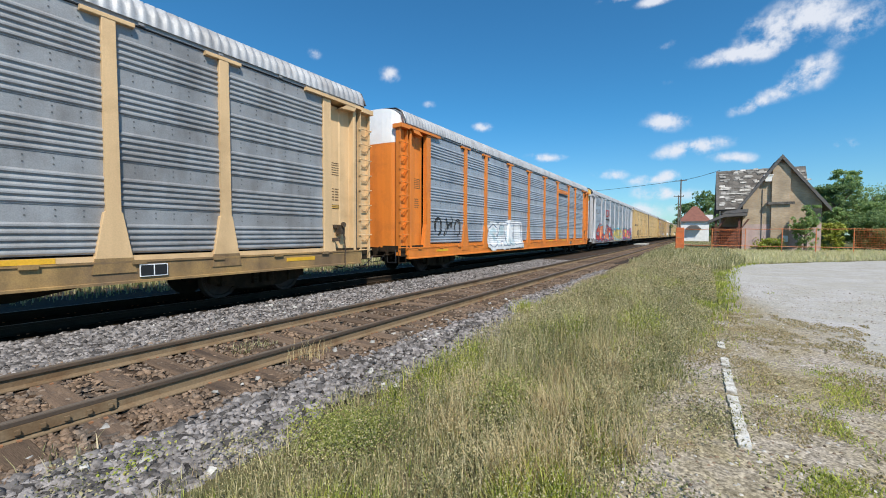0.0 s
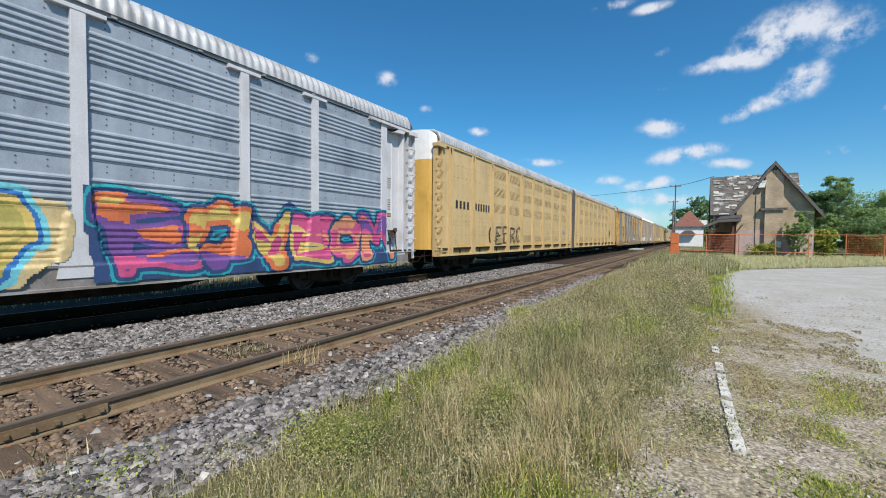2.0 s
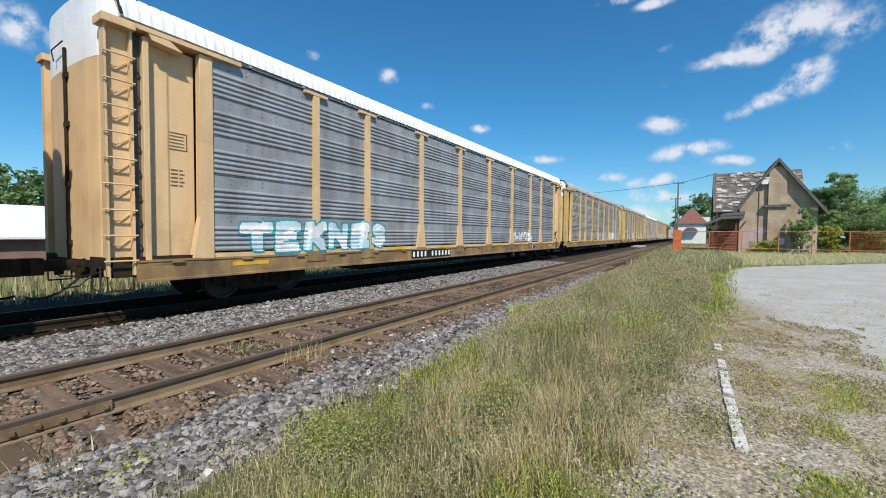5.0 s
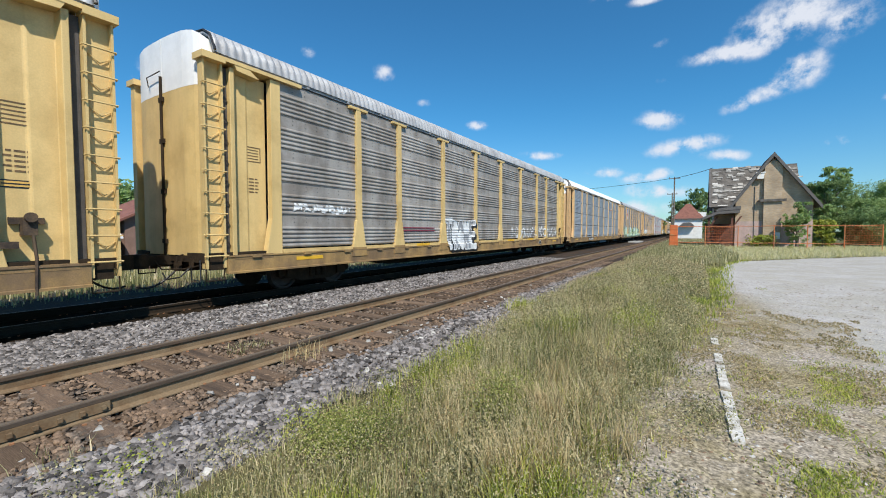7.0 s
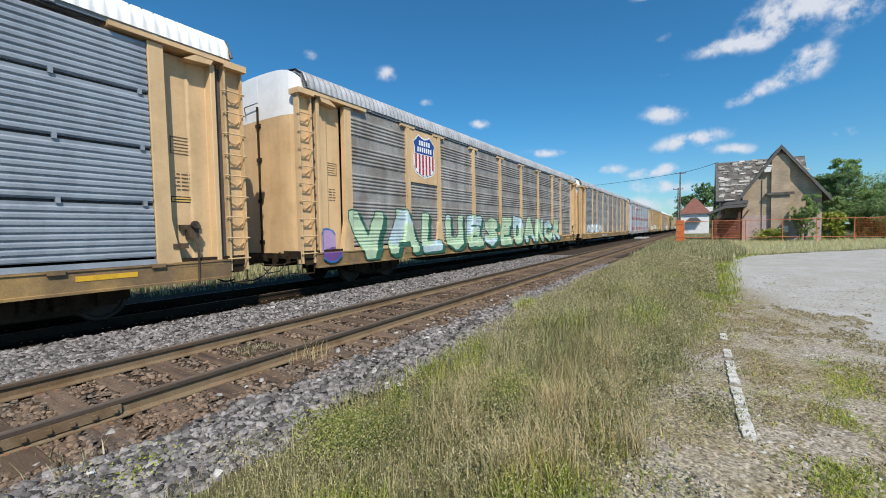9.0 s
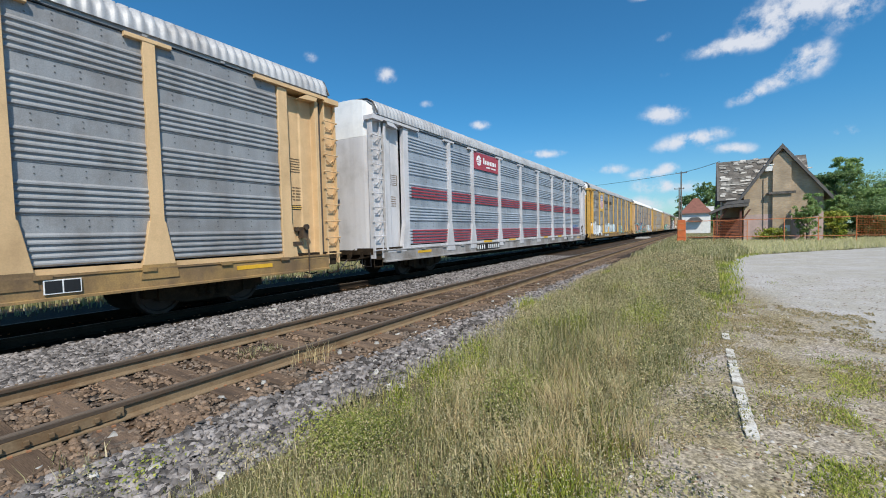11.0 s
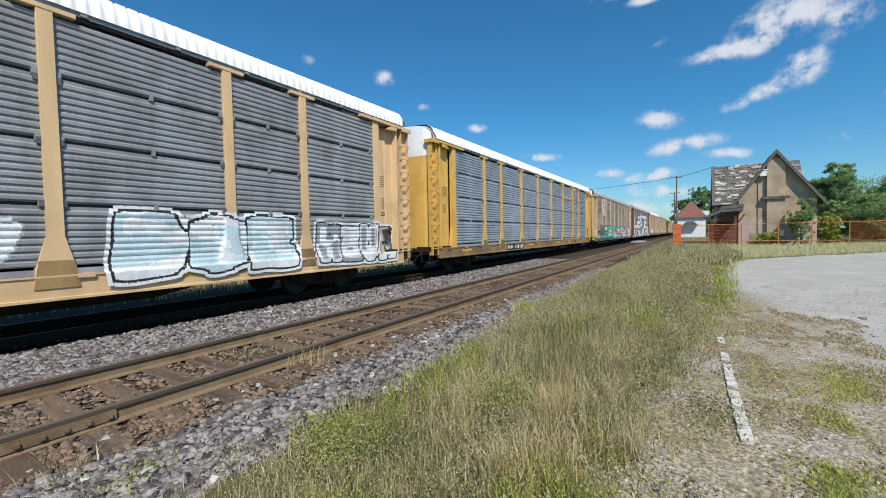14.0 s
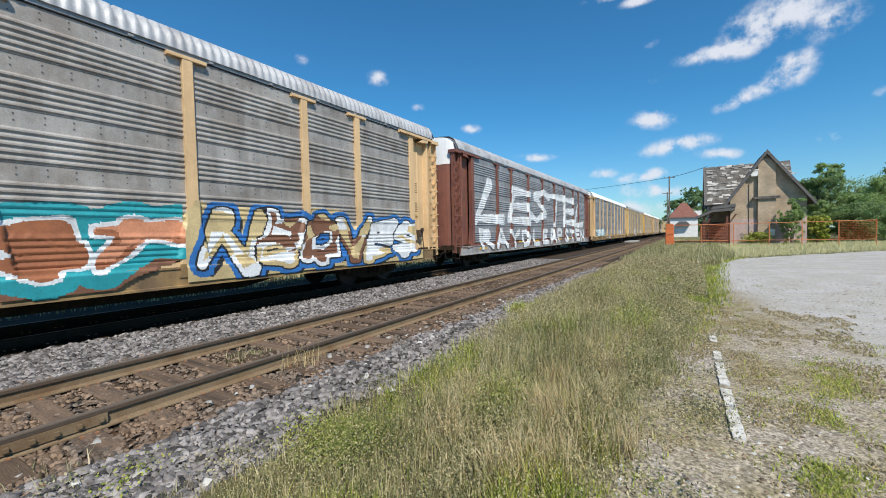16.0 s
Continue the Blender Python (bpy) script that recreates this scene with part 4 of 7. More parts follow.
SHEDROOF = material("white_metal_roof", (0.70, 0.71, 0.74), 0.5, 0.0, 0.12, 1.0)
ROADC = material("pale_concrete", (0.42, 0.41, 0.39), 0.9, 0.0, 0.25, 1.0, 0.2, 30.0, world_space=True)


def build_station():
    root = tagged(new("station_house"), "derelict buff-brick station with a steep gable and broken shingle roof", "house")
    root.location = (0, 55, SOIL_Z)
    bx0, bx1, eave, px, peak = 3.95, 10.38, 5.0, 7.08, 9.72
    slope_l = (peak - eave) / (px - bx0)
    slope_r = (peak - eave) / (bx1 - px)
    # front wall of the gable wing, with its painted base and the wing's sides
    bm = bmesh.new()
    prism(bm, [(bx0, 2.85), (bx1, 2.85), (bx1, eave), (px, peak), (bx0, eave)], "y", 0.0, 0.35)
    part("gable_wall", bm, BRICK, root, "buff brick gable wall")
    bm = bmesh.new()
    box(bm, bx0 - 0.012, bx1 + 0.012, -0.014, 0.35, -0.2, 2.85)
    part("wall_base", bm, PINK, root, "pink-painted lower wall")
    bm = bmesh.new()
    box(bm, 2.05, bx0 - 0.004, 1.5, 1.85, -0.2, 4.7)
    part("side_wall", bm, BRICK, root)
    for x0, x1, y0, y1, z1 in ((bx0, bx0 + 0.35, 0.354, 9.5, eave), (bx1 - 0.35, bx1, 0.354, 9.5, eave), (2.05, 2.4, 1.854, 7.5, 5.2)):
        bm = bmesh.new()
        box(bm, x0, x1, y0, y1, -0.2, z1)
        part("side_wall", bm, BRICK, root)
    # chimney breast up the gable
    bm = bmesh.new()
    box(bm, 6.35, 7.85, -0.32, -0.018, -0.2, 8.55)
    prism(bm, [(6.35, 8.55), (7.85, 8.55), (7.4, 9.1), (6.9, 9.15)], "y", -0.32, -0.018)
    part("chimney_breast", bm, BRICK, root, "projecting brick chimney breast")
    # wing roof: two thick slopes with overhang, and dark barge boards
    for name, xe, s, xo in (("left", bx0, slope_l, -0.72), ("right", bx1, slope_r, 0.62)):
        bm = bmesh.new()
        x_end = xe + xo
        z_end = eave - abs(xo) * s
        prism(bm, [(px, peak + 0.30), (x_end, z_end + 0.30), (x_end, z_end + 0.08), (px, peak + 0.08)], "y", -0.5, 6.0)
        part("roof", bm, DECKING, root, "grey boarded roof slope")
        bm = bmesh.new()
        prism(bm, [(px, peak + 0.34), (x_end, z_end + 0.34), (x_end, z_end - 0.08), (px, peak - 0.12)], "y", -0.62, -0.505)
        part("barge_board", bm, BARGE, root, "wide weathered barge board")
    # main roof: ridge along the track side, front slope facing the lot
    ridge_y, ridge_z, eave_y, eave_z = 4.6, 9.35, 0.9, 4.55
    bm = bmesh.new()
    prism(bm, [(eave_y, eave_z), (ridge_y, ridge_z), (8.3, eave_z), (8.1, eave_z - 0.15), (ridge_y, ridge_z - 0.25), (eave_y + 0.2, eave_z - 0.15)], "x", 1.75, 9.75)
    part("roof", bm, DECKING, root, "main roof with missing shingles")
    bm = bmesh.new()
    prism(bm, [(eave_y - 0.05, eave_z + 0.02), (ridge_y, ridge_z + 0.05), (8.35, eave_z + 0.02), (8.1, eave_z - 0.4), (ridge_y, ridge_z - 0.45), (eave_y + 0.2, eave_z - 0.4)], "x", 1.55, 1.745)
    part("barge_board", bm, BARGE, root, "dark barge board at the roof's end")
    bm = bmesh.new()
    prism(bm, [(1.9, 4.6), (ridge_y, ridge_z - 0.3), (7.4, 4.6)], "x", 2.1, 2.35)
    part("gable_wall", bm, BARGE, root)
    # shingles, some slipped and some missing, on the visible slopes
    rng = random.Random(8)
    meshes = []
    for k in range(5):
        bm = bmesh.new()
        w, h = (0.35, 0.6, 0.95, 0.45, 0.8)[k], (0.20, 0.26, 0.17, 0.3, 0.24)[k]
        pts = [(0, 0), (w, rng.uniform(-0.05, 0.05)), (w * rng.uniform(0.92, 1.02), h), (rng.uniform(-0.04, 0.06), h * rng.uniform(0.9, 1.05))]
        prism(bm, pts, "z", 0.0, 0.03)
        ob = finish("shingle", bm, SHINGLE)
        meshes.append(ob.data)
        bpy.data.objects.remove(ob)
    tilt = math.degrees(math.atan2(ridge_z - eave_z, ridge_y - eave_y))
    run = math.hypot(ridge_z - eave_z, ridge_y - eave_y)
    n = 0
    rows = int(run / 0.24)
    for i in range(rows):
        x = 1.8 + rng.uniform(0, 0.2)
        while x < 9.3:
            u = 0.05 + i * 0.24
            yy, zz = eave_y + u * math.cos(radians(tilt)), eave_z + u * math.sin(radians(tilt))
            hidden = (zz < peak - abs(x + 0.4 - px) * (slope_l if x < px else slope_r) + 0.1) and x > 3.3
            hole = noise.noise(Vector((x * 0.9, u * 1.5, 4))) > 0.02
            if not hidden and not hole and n < 299:
                again("shingle", rng.choice(meshes), root, pose(x, yy - 0.02, zz + 0.015 + rng.uniform(0, 0.03), tilt + rng.uniform(-3, 3), 0, rng.uniform(-4, 4)))
                n += 1
            x += rng.uniform(0.45, 0.85)
    # lamp box, timber beam, drain pipes, notice
    bm = bmesh.new()
    prism(bm, [(5.75, 7.35), (6.28, 7.35), (6.36, 7.95), (5.67, 7.95)], "y", -0.40, -0.02)
    box(bm, 5.62, 6.41, -0.45, -0.016, 7.95, 8.06)
    part("lamp_box", bm, WHITEWALL, root, "white boxed gable lamp")
    bm = bmesh.new()
    box(bm, 6.0, 8.2, -0.50, -0.33, 4.9, 5.16)
    box(bm, 5.9, 6.1, -0.46, -0.02, 4.9, 5.1)
    part("timber_beam", bm, DECKING, root, "grey timber bracket beam")
    bm = bmesh.new()
    tube(bm, [(5.6, -0.05, 0.1), (5.6, -0.05, 6.6)], 0.028, 6)
    part("drain_pipe", bm, BARGE, root)
    bm = bmesh.new()
    box(bm, 7.28, 7.78, -0.37, -0.325, 1.0, 1.65)
    part("notice_board", bm, WHITEWALL, root, "blank white notice board")
    # porch on the track side with its dark sagging roof and red boards
    porch = new("porch")
    porch.parent = root
    bm = bmesh.new()
    prism(bm, [(0.75, 3.25), (2.2, 3.95), (4.25, 4.05), (4.25, 3.75), (2.3, 3.65), (0.85, 3.0)], "y", -1.5, 1.45)
    part("porch_roof", bm, BARGE, porch, "dark sagging porch roof")
    bm = bmesh.new()
    prism(bm, [(2.0, 3.98), (4.35, 4.12), (4.35, 4.5), (2.4, 4.3)], "y", -1.2, 1.3)
    part("porch_cornice", bm, BARGE, porch)
    for x in (1.5, 3.6):
        bm = bmesh.new()
        box(bm, x - 0.1, x + 0.1, -1.2, -1.0, -0.2, 3.45)
        prism(bm, [(x, 2.2), (x + 0.12, 2.2), (x + 0.9, 3.4), (x + 0.7, 3.4)], "y", -1.15, -1.05)
        part("porch_post", bm, REDBOARD, porch)
    for k in range(9):
        bm = bmesh.new()
        box(bm, 1.15, 3.85, 0.3, 0.36, 0.05 + k * 0.29, 0.30 + k * 0.29)
        part("board", bm, REDBOARD, porch)
    return root


def build_fence():
    root = tagged(new("fence"), "orange metal rail fence with plastic mesh along the lot", "fence")
    root.location = (0, 50.5, SOIL_Z)
    xs = [-1.4, 1.12, 3.9, 6.75, 9.2, 11.75, 14.2]
    top = 2.30
    for x in xs:
        bm = bmesh.new()
        tube(bm, [(x, 0, -0.1), (x, 0, top + 0.05)], 0.042, 8)
        part("post", bm, FENCE, root)
    for a, b in zip(xs, xs[1:]):
        for z in (0.62, top):
            bm = bmesh.new()
            tube(bm, [(a, 0, z), ((a + b) / 2, 0, z - 0.04), (b, 0, z)], 0.03, 8)
            part("rail", bm, FENCE, root)
        if a not in (1.12, 11.75):
            continue
        bm = bmesh.new()
        n = int((b - a) / 0.16)
        for k in range(1, n):
            x = a + (b - a) * k / n
            box(bm, x - 0.004, x + 0.004, -0.004, 0.0, 0.62, top)
        for k in range(1, 11):
            z = 0.62 + (top - 0.62) * k / 11
            box(bm, a, b, 0.002, 0.008, z - 0.007, z + 0.007)
        tagged(part("mesh", bm, NET, root, "orange plastic mesh"), kind="stuff")
    root2 = tagged(new("barrier"), "upright bright orange plastic barrier at the fence's end", "barrier")
    root2.location = (-1.75, 50.2, SOIL_Z)
    bm = bmesh.new()
    prism(bm, [(-0.42, 0), (0.42, 0), (0.36, 2.45), (-0.36, 2.45)], "y", -0.14, 0.14)
    bmesh.ops.bevel(bm, geom=list(bm.edges), offset=0.04, segments=2, affect="EDGES")
    part("panel", bm, NET, root2)
    for z in (0.7, 1.4, 2.1):
        bm = bmesh.new()
        box(bm, -0.34, 0.34, -0.17, -0.142, z - 0.06, z + 0.06)
        part("rib", bm, FENCE, root2)


def build_houses():
    root = tagged(new("white_house"), "small white house with a red-brown hipped roof", "house")
    root.location = (-1.1, 120, SOIL_Z)
    bm = bmesh.new()
    box(bm, -3.1, 3.1, 0, 8, -0.2, 5.0)
    part("wall", bm, WHITEWALL, root)
    bm = bmesh.new()
    b = [bm.verts.new(p) for p in ((-3.5, -0.4, 5.0), (3.5, -0.4, 5.0), (3.5, 8.4, 5.0), (-3.5, 8.4, 5.0))]
    t = [bm.verts.new(p) for p in ((-0.5, 3.4, 8.9), (0.5, 3.4, 8.9), (0.5, 4.6, 8.9), (-0.5, 4.6, 8.9))]
    bm.faces.new(b[::-1])
    bm.faces.new(t)
    for i in range(4):
        bm.faces.new((b[i], b[(i + 1) % 4], t[(i + 1) % 4], t[i]))
    part("roof", bm, REDROOF, root, "red-brown hipped roof")
    bm = bmesh.new()
    box(bm, -3.45, 3.45, -0.42, -0.40, 4.82, 5.02)
    part("eave_board", bm, BARGE, root)
    bm = bmesh.new()
    prism(bm, [(-1.9, 3.1), (1.5, 3.1), (0.6, 4.0), (-0.9, 4.0)], "y", -1.3, -0.01)
    part("canopy", bm, BARGE, root, "dark porch canopy")
    bm = bmesh.new()
    box(bm, -1.4, 1.0, -0.06, -0.01, -0.1, 2.6)
    part("garage_door", bm, WHITE, root)
    bm = bmesh.new()
    box(bm, 2.2, 3.9, 1.0, 2.2, 5.0, 6.6)
    part("dormer", bm, WHITEWALL, root)
    # shed and brown house behind the train
    gz = float(ground_height(-30, 8))
    root = tagged(new("shed"), "long low brown shed with a white metal roof", "shed")
    root.location = (-30, 6.4, gz)
    bm = bmesh.new()
    box(bm, -5, 0, -6, 4.2, -0.2, 2.3)
    part("wall", bm, SHED, root)
    bm = bmesh.new()
    prism(bm, [(0.4, 2.2), (-2.6, 4.0), (-5.4, 2.2), (-5.4, 2.1), (-2.6, 3.88), (0.4, 2.1)], "y", -6.4, 4.5)
    part("roof", bm, SHEDROOF, root, "white metal roof")
    root = tagged(new("brown_house"), "small brown house with a gabled roof", "house")
    root.location = (-31, 13.0, gz)
    bm = bmesh.new()
    prism(bm, [(-1.5, -0.2), (4.5, -0.2), (4.5, 3.4), (1.5, 4.9), (-1.5, 3.4)], "x", -6, 0)
    part("wall", bm, SHED, root)
    bm = bmesh.new()
    prism(bm, [(-1.9, 3.3), (1.5, 5.05), (4.9, 3.3), (4.9, 3.15), (1.5, 4.9), (-1.9, 3.15)], "x", -6.3, 0.35)
    part("roof", bm, REDROOF, root, "brown shingle roof")
    # poles and wire
    for x, y, h, lab in ((-3.0, 85, 11.6, "tall grey timber utility pole with crossarm"), (-3.7, 95, 9.6, "grey timber utility pole with crossarm")):
        root = tagged(new("utility_pole"), lab, "utility pole")
        root.location = (x, y, SOIL_Z)
        bm = bmesh.new()
        tube(bm, [(0, 0, -0.3), (0, 0, h)], [0.16, 0.10], 10)
        part("pole", bm, CREOSOTE, root)
        bm = bmesh.new()
        box(bm, -0.9, 0.9, -0.05, 0.05, h - 0.32, h - 0.2)
        part("crossarm", bm, CREOSOTE, root)
        for dx in (-0.8, 0.8):
            bm = bmesh.new()
            tube(bm, [(dx, 0, h - 0.2), (dx, 0, h - 0.02)], 0.05, 6)
            part("insulator", bm, DARK, root)
    bm = bmesh.new()
    left, mid, right = Vector((-60, 128, 15.5)), Vector((-3.0, 85, 11.15)), Vector((1.9, 59.6, 9.2))
    pts = []
    for a, b, sag in ((left, mid, 1.3), (mid, right, 0.12)):
        for k in range(13):
            u = k / 12
            p = a.lerp(b, u)
            p.z -= sag * 4 * u * (1 - u)
            pts.append(p)
    tube(bm, pts[:13] + pts[14:], 0.035, 5)
    ob = finish("overhead_wire", bm, BLACK)
    tagged(ob, "black overhead wire slung across the tracks from the pole", "wire")
    # level crossing and far gravel
    bm = bmesh.new()
    box(bm, -13.5, -11.55, 68, 74, -0.5, -0.03)
    box(bm, -8.45, -6.9, 68, 74, -0.5, -0.03)
    box(bm, -3.75, 4.0, 68, 74, -0.5, -0.06)
    box(bm, -60.0, -13.504, 68, 74, -1.4, -0.10)
    tagged(finish("road", bm, ROADC), "pale road crossing the tracks", "road", kind="structure")
    # painted line at the lot's edge: worn into three stretches
    for k, (y0, y1) in enumerate(((3.95, 5.15), (5.28, 6.2), (6.35, 6.75), (7.3, 7.7))):
        bm = bmesh.new()
        n = 14
        rng = random.Random(20 + k)
        lo, hi = [], []
        for i in range(n + 1):
            y = y0 + (y1 - y0) * i / n
            lo.append((0.345 - 0.006 * (y - 4) - 0.045 + rng.uniform(-0.009, 0.009), y))
            hi.append((0.345 - 0.006 * (y - 4) + 0.045 + rng.uniform(-0.009, 0.009), y))
        for i in range(n):
            prism(bm, [lo[i], hi[i], hi[i + 1], lo[i + 1]], "z", SOIL_Z - 0.02, lot_height(0.34, lo[i][1]) + 0.022)
        bmesh.ops.remove_doubles(bm, verts=bm.verts, dist=0.0005)
        tagged(finish("painted_line", bm, CONCRETE), "worn white line at the edge of the gravel lot", "road marking", "white line")


def build_trees():
    for x, y, h, w, mat, seed in ((16.2, 75, 10.4, 3.6, LEAF, 1), (19.6, 78, 6.7, 5.0, LEAF, 2), (14.2, 80, 7.4, 4.0, LEAF_DARK, 3), (24.2, 76, 10.4, 6.0, LEAF_DARK, 4),
                                  (18.2, 70, 5.6, 5.0, LEAF, 5), (22.5, 68, 6.0, 5.5, LEAF, 6), (13.6, 68, 5.0, 2.8, LEAF, 7), (26.5, 72, 9.0, 6.5, LEAF, 8), (14.6, 72, 8.2, 4.4, LEAF_DARK, 9), (20.6, 74, 8.0, 6.4, LEAF, 10), (17.4, 66, 4.4, 5.0, LEAF_DARK, 18), (23.8, 66, 5.0, 6.0, LEAF_DARK, 19)):
        tree("tree", x, y, h, w, "leafy green deciduous tree beside the station" if h > 6 else "low leafy green tree beside the station", mat, seed, 15000, 0.05, 0.19)
    for x, y, h, w, seed in ((1.2, 150, 15.2, 9, 11), (5.5, 152, 13.6, 8, 12), (-3.6, 155, 11.6, 7, 13), (-12.5, 250, 7.2, 12, 14), (-6.0, 245, 8.0, 11, 15), (-20, 280, 6.5, 14, 16), (2, 240, 9, 12, 17)):
        tree("tree", x, y, h, w, "distant leafy green tree", LEAF_DARK if seed % 2 else LEAF, seed, 4200, 0.06, 0.6)
    for k in range(9):
        x, y = -66 - 6 * (k % 3), 6 + k * 6.5
        tree("tree", x, y, 8.5 + 2.0 * ((k * 7) % 4) / 3, 9, "dense green tree beyond the shed", LEAF_DARK if k % 3 else LEAF, 30 + k, 2600, 0.05, 0.7)
    tree("bush", 8.95, 53.4, 4.7, 1.9, "leafy green bush growing against the station wall", LEAF, 51, 9000, 0.05, 0.15)
    tree("bush", 6.1, 53.9, 1.3, 2.2, "low yellow-green bush at the station wall", LUSH, 52, 1600, 0.05, 0.18)
    tree("bush", 11.5, 56.5, 2.9, 1.9, "bright green bush at the station corner", LUSH, 53, 3000, 0.05, 0.25)


build_station()
build_fence()
build_houses()
build_trees()
build_stones()
build_verge()


# ---- the train ----
LEN = 26.9
PITCH = 28.3
POSTS = [4.46, 6.40, 9.22, 12.04, 14.86, 17.68, 20.50, 22.44]
BAYS = [1.82] + POSTS + [LEN - 1.82]
BASE, TOP = 1.12, 5.10   # lower and upper edge of the side panels
CACHE = {}
BOLT = material("dull_bolt_steel", (0.13, 0.13, 0.135), 0.6, 0.3, 0.3, 5.0)


def cached(key, make):
    """The mesh of a part that many cars share."""
    if key not in CACHE:
        ob = make()
        CACHE[key] = ob.data
        bpy.data.objects.remove(ob)
    return CACHE[key]


def side_profile(kind):
    """Height and depth of the outside of a side panel, from bottom to top; the deepest steps are slots, coloured black
    for the shade inside.
    """
    pts = []
    if kind == "banded":
        h = (TOP - BASE) / 5
        for s in range(5):
            z0 = BASE + s * h
            pts.append((z0, 1.545))
            for r in range(5):
                z = z0 + 0.012 + r * 0.106
                pts += [(z, 1.545), (z + 0.020, 1.572), (z + 0.046, 1.571), (z + 0.080, 1.545)]
            pts.append((z0 + h - 0.012, 1.545))
            pts.append((z0 + h - 0.006, 1.556))
    else:
        h = (TOP - BASE) / 4
        for s in range(4):
            z0 = BASE + s * h
            for r in range(8):
                z = z0 + 0.01 + r * 0.112
                pts += [(z, 1.548), (z + 0.022, 1.574), (z + 0.07, 1.574), (z + 0.098, 1.548)]
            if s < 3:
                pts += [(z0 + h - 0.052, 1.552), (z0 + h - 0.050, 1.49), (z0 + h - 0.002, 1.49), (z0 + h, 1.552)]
    return pts


def panel_mesh(kind, width, mat, bolted=True):
    def make():
        bm = bmesh.new()
        prof = side_profile(kind)
        a, b = 0.01, width - 0.01
        cols = [[bm.verts.new((x, y, z)) for z, x in prof] for y in (a, b)]
        back = [[bm.verts.new((1.44, y, z)) for z in (prof[0][0], prof[-1][0])] for y in (a, b)]
        for i in range(len(prof) - 1):
            f = bm.faces.new((cols[0][i], cols[1][i], cols[1][i + 1], cols[0][i + 1]))
            # the slot's back is black: shade inside the gap is put into the colour
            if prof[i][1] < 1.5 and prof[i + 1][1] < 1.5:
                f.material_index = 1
        bm.faces.new((back[0][0], back[0][1], back[1][1], back[1][0]))
        for k in (0, 1):
            bm.faces.new([back[k][0], *cols[k], back[k][1]])
        bm.faces.new((back[0][0], back[1][0], cols[1][0], cols[0][0]))
        bm.faces.new((back[0][1], cols[0][-1], cols[1][-1], back[1][1]))
        if kind == "banded" and bolted:
            h = (TOP - BASE) / 5
            for s in range(5):
                for dz in (0.62, 0.72):
                    n = max(3, round(width / 0.42))
                    for k in range(n):
                        y = 0.2 + (width - 0.4) * (k + 0.5) / n
                        box(bm, 1.545, 1.553, y - 0.010, y + 0.010, BASE + s * h + dz - 0.010, BASE + s * h + dz + 0.010, 2)
        elif kind != "banded":
            h = (TOP - BASE) / 4
            for s in range(3):
                z = BASE + (s + 1) * h
                for y in (0.14, width / 2, width - 0.14):
                    box(bm, 1.54, 1.592, y - 0.03, y + 0.03, z - 0.065, z + 0.025, 0)
        # black strip painted in for the shaded gap below the roof edge
        box(bm, 1.53, 1.572, 0.02, width - 0.02, TOP + 0.004, TOP + 0.022, 1)
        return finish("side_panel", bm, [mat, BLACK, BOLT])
    return cached(("panel", kind, round(width, 2), mat.name, bolted), make)


GRIME = {CREAM.name: SILL_TAN, TAN.name: SILL_TAN, YELLOW.name: SILL_TAN}


def post_half(kind, z):
    """Half the width of a side post at a height."""
    if kind == "banded":
        return float(np.interp(z, [0.80, 1.82, 1.84, TOP - 0.07], [0.31, 0.135, 0.10, 0.10]))
    return float(np.interp(z, [0.80, 1.06, 1.60, TOP - 0.07], [0.27, 0.25, 0.10, 0.10]))


def post_mesh(kind, mat, width=1.0):
    def make():
        bm = bmesh.new()
        zs = [0.80, 1.06, 1.60, TOP - 0.07] if kind != "banded" else [0.80, 1.82, 1.84, TOP - 0.07]
        prism(bm, [(-post_half(kind, z), z) for z in zs] + [(post_half(kind, z), z) for z in zs[::-1]], "x", 1.50, 1.630)
        box(bm, 1.50, 1.640, -0.37, 0.37, TOP - 0.07, TOP + 0.005)
        for z in (2.1, 3.05, 4.0) if kind != "banded" else ():
            for s in (-1, 1):
                box(bm, 1.58, 1.606, s * 0.13 - 0.03, s * 0.13 + 0.03, z - 0.05, z + 0.05, 1)
        bmesh.ops.bevel(bm, geom=[e for e in bm.edges if e.calc_length() > 0.5], offset=0.008, segments=1, affect="EDGES")
        foot = 1.05 if kind == "banded" else 1.22
        prism(bm, [(-post_half(kind, 0.79) - 0.004, 0.79), (post_half(kind, 0.79) + 0.004, 0.79), (post_half(kind, foot) + 0.004, foot), (-post_half(kind, foot) - 0.004, foot)], "x", 1.50, 1.634, 2)
        return finish("side_post", bm, [mat, BOLT, GRIME.get(mat.name, mat)])
    return cached(("post", kind, mat.name), make)


def fascia_mesh(mat, length=LEN):
    """The smooth band under the roof's wavy edge, with small clips, on both sides."""
    def make():
        bm = bmesh.new()
        for s in (-1, 1):
            box(bm, *sorted((s * 1.40, s * 1.575)), 0.42, length - 0.42, TOP + 0.024, TOP + 0.13)
            y = 1.2
            while y < length - 1:
                box(bm, *sorted((s * 1.575, s * 1.60)), y, y + 0.09, TOP + 0.03, TOP + 0.075)
                y += 1.41
        return finish("roof_fascia", bm, mat)
    return cached(("fascia", mat.name, length), make)


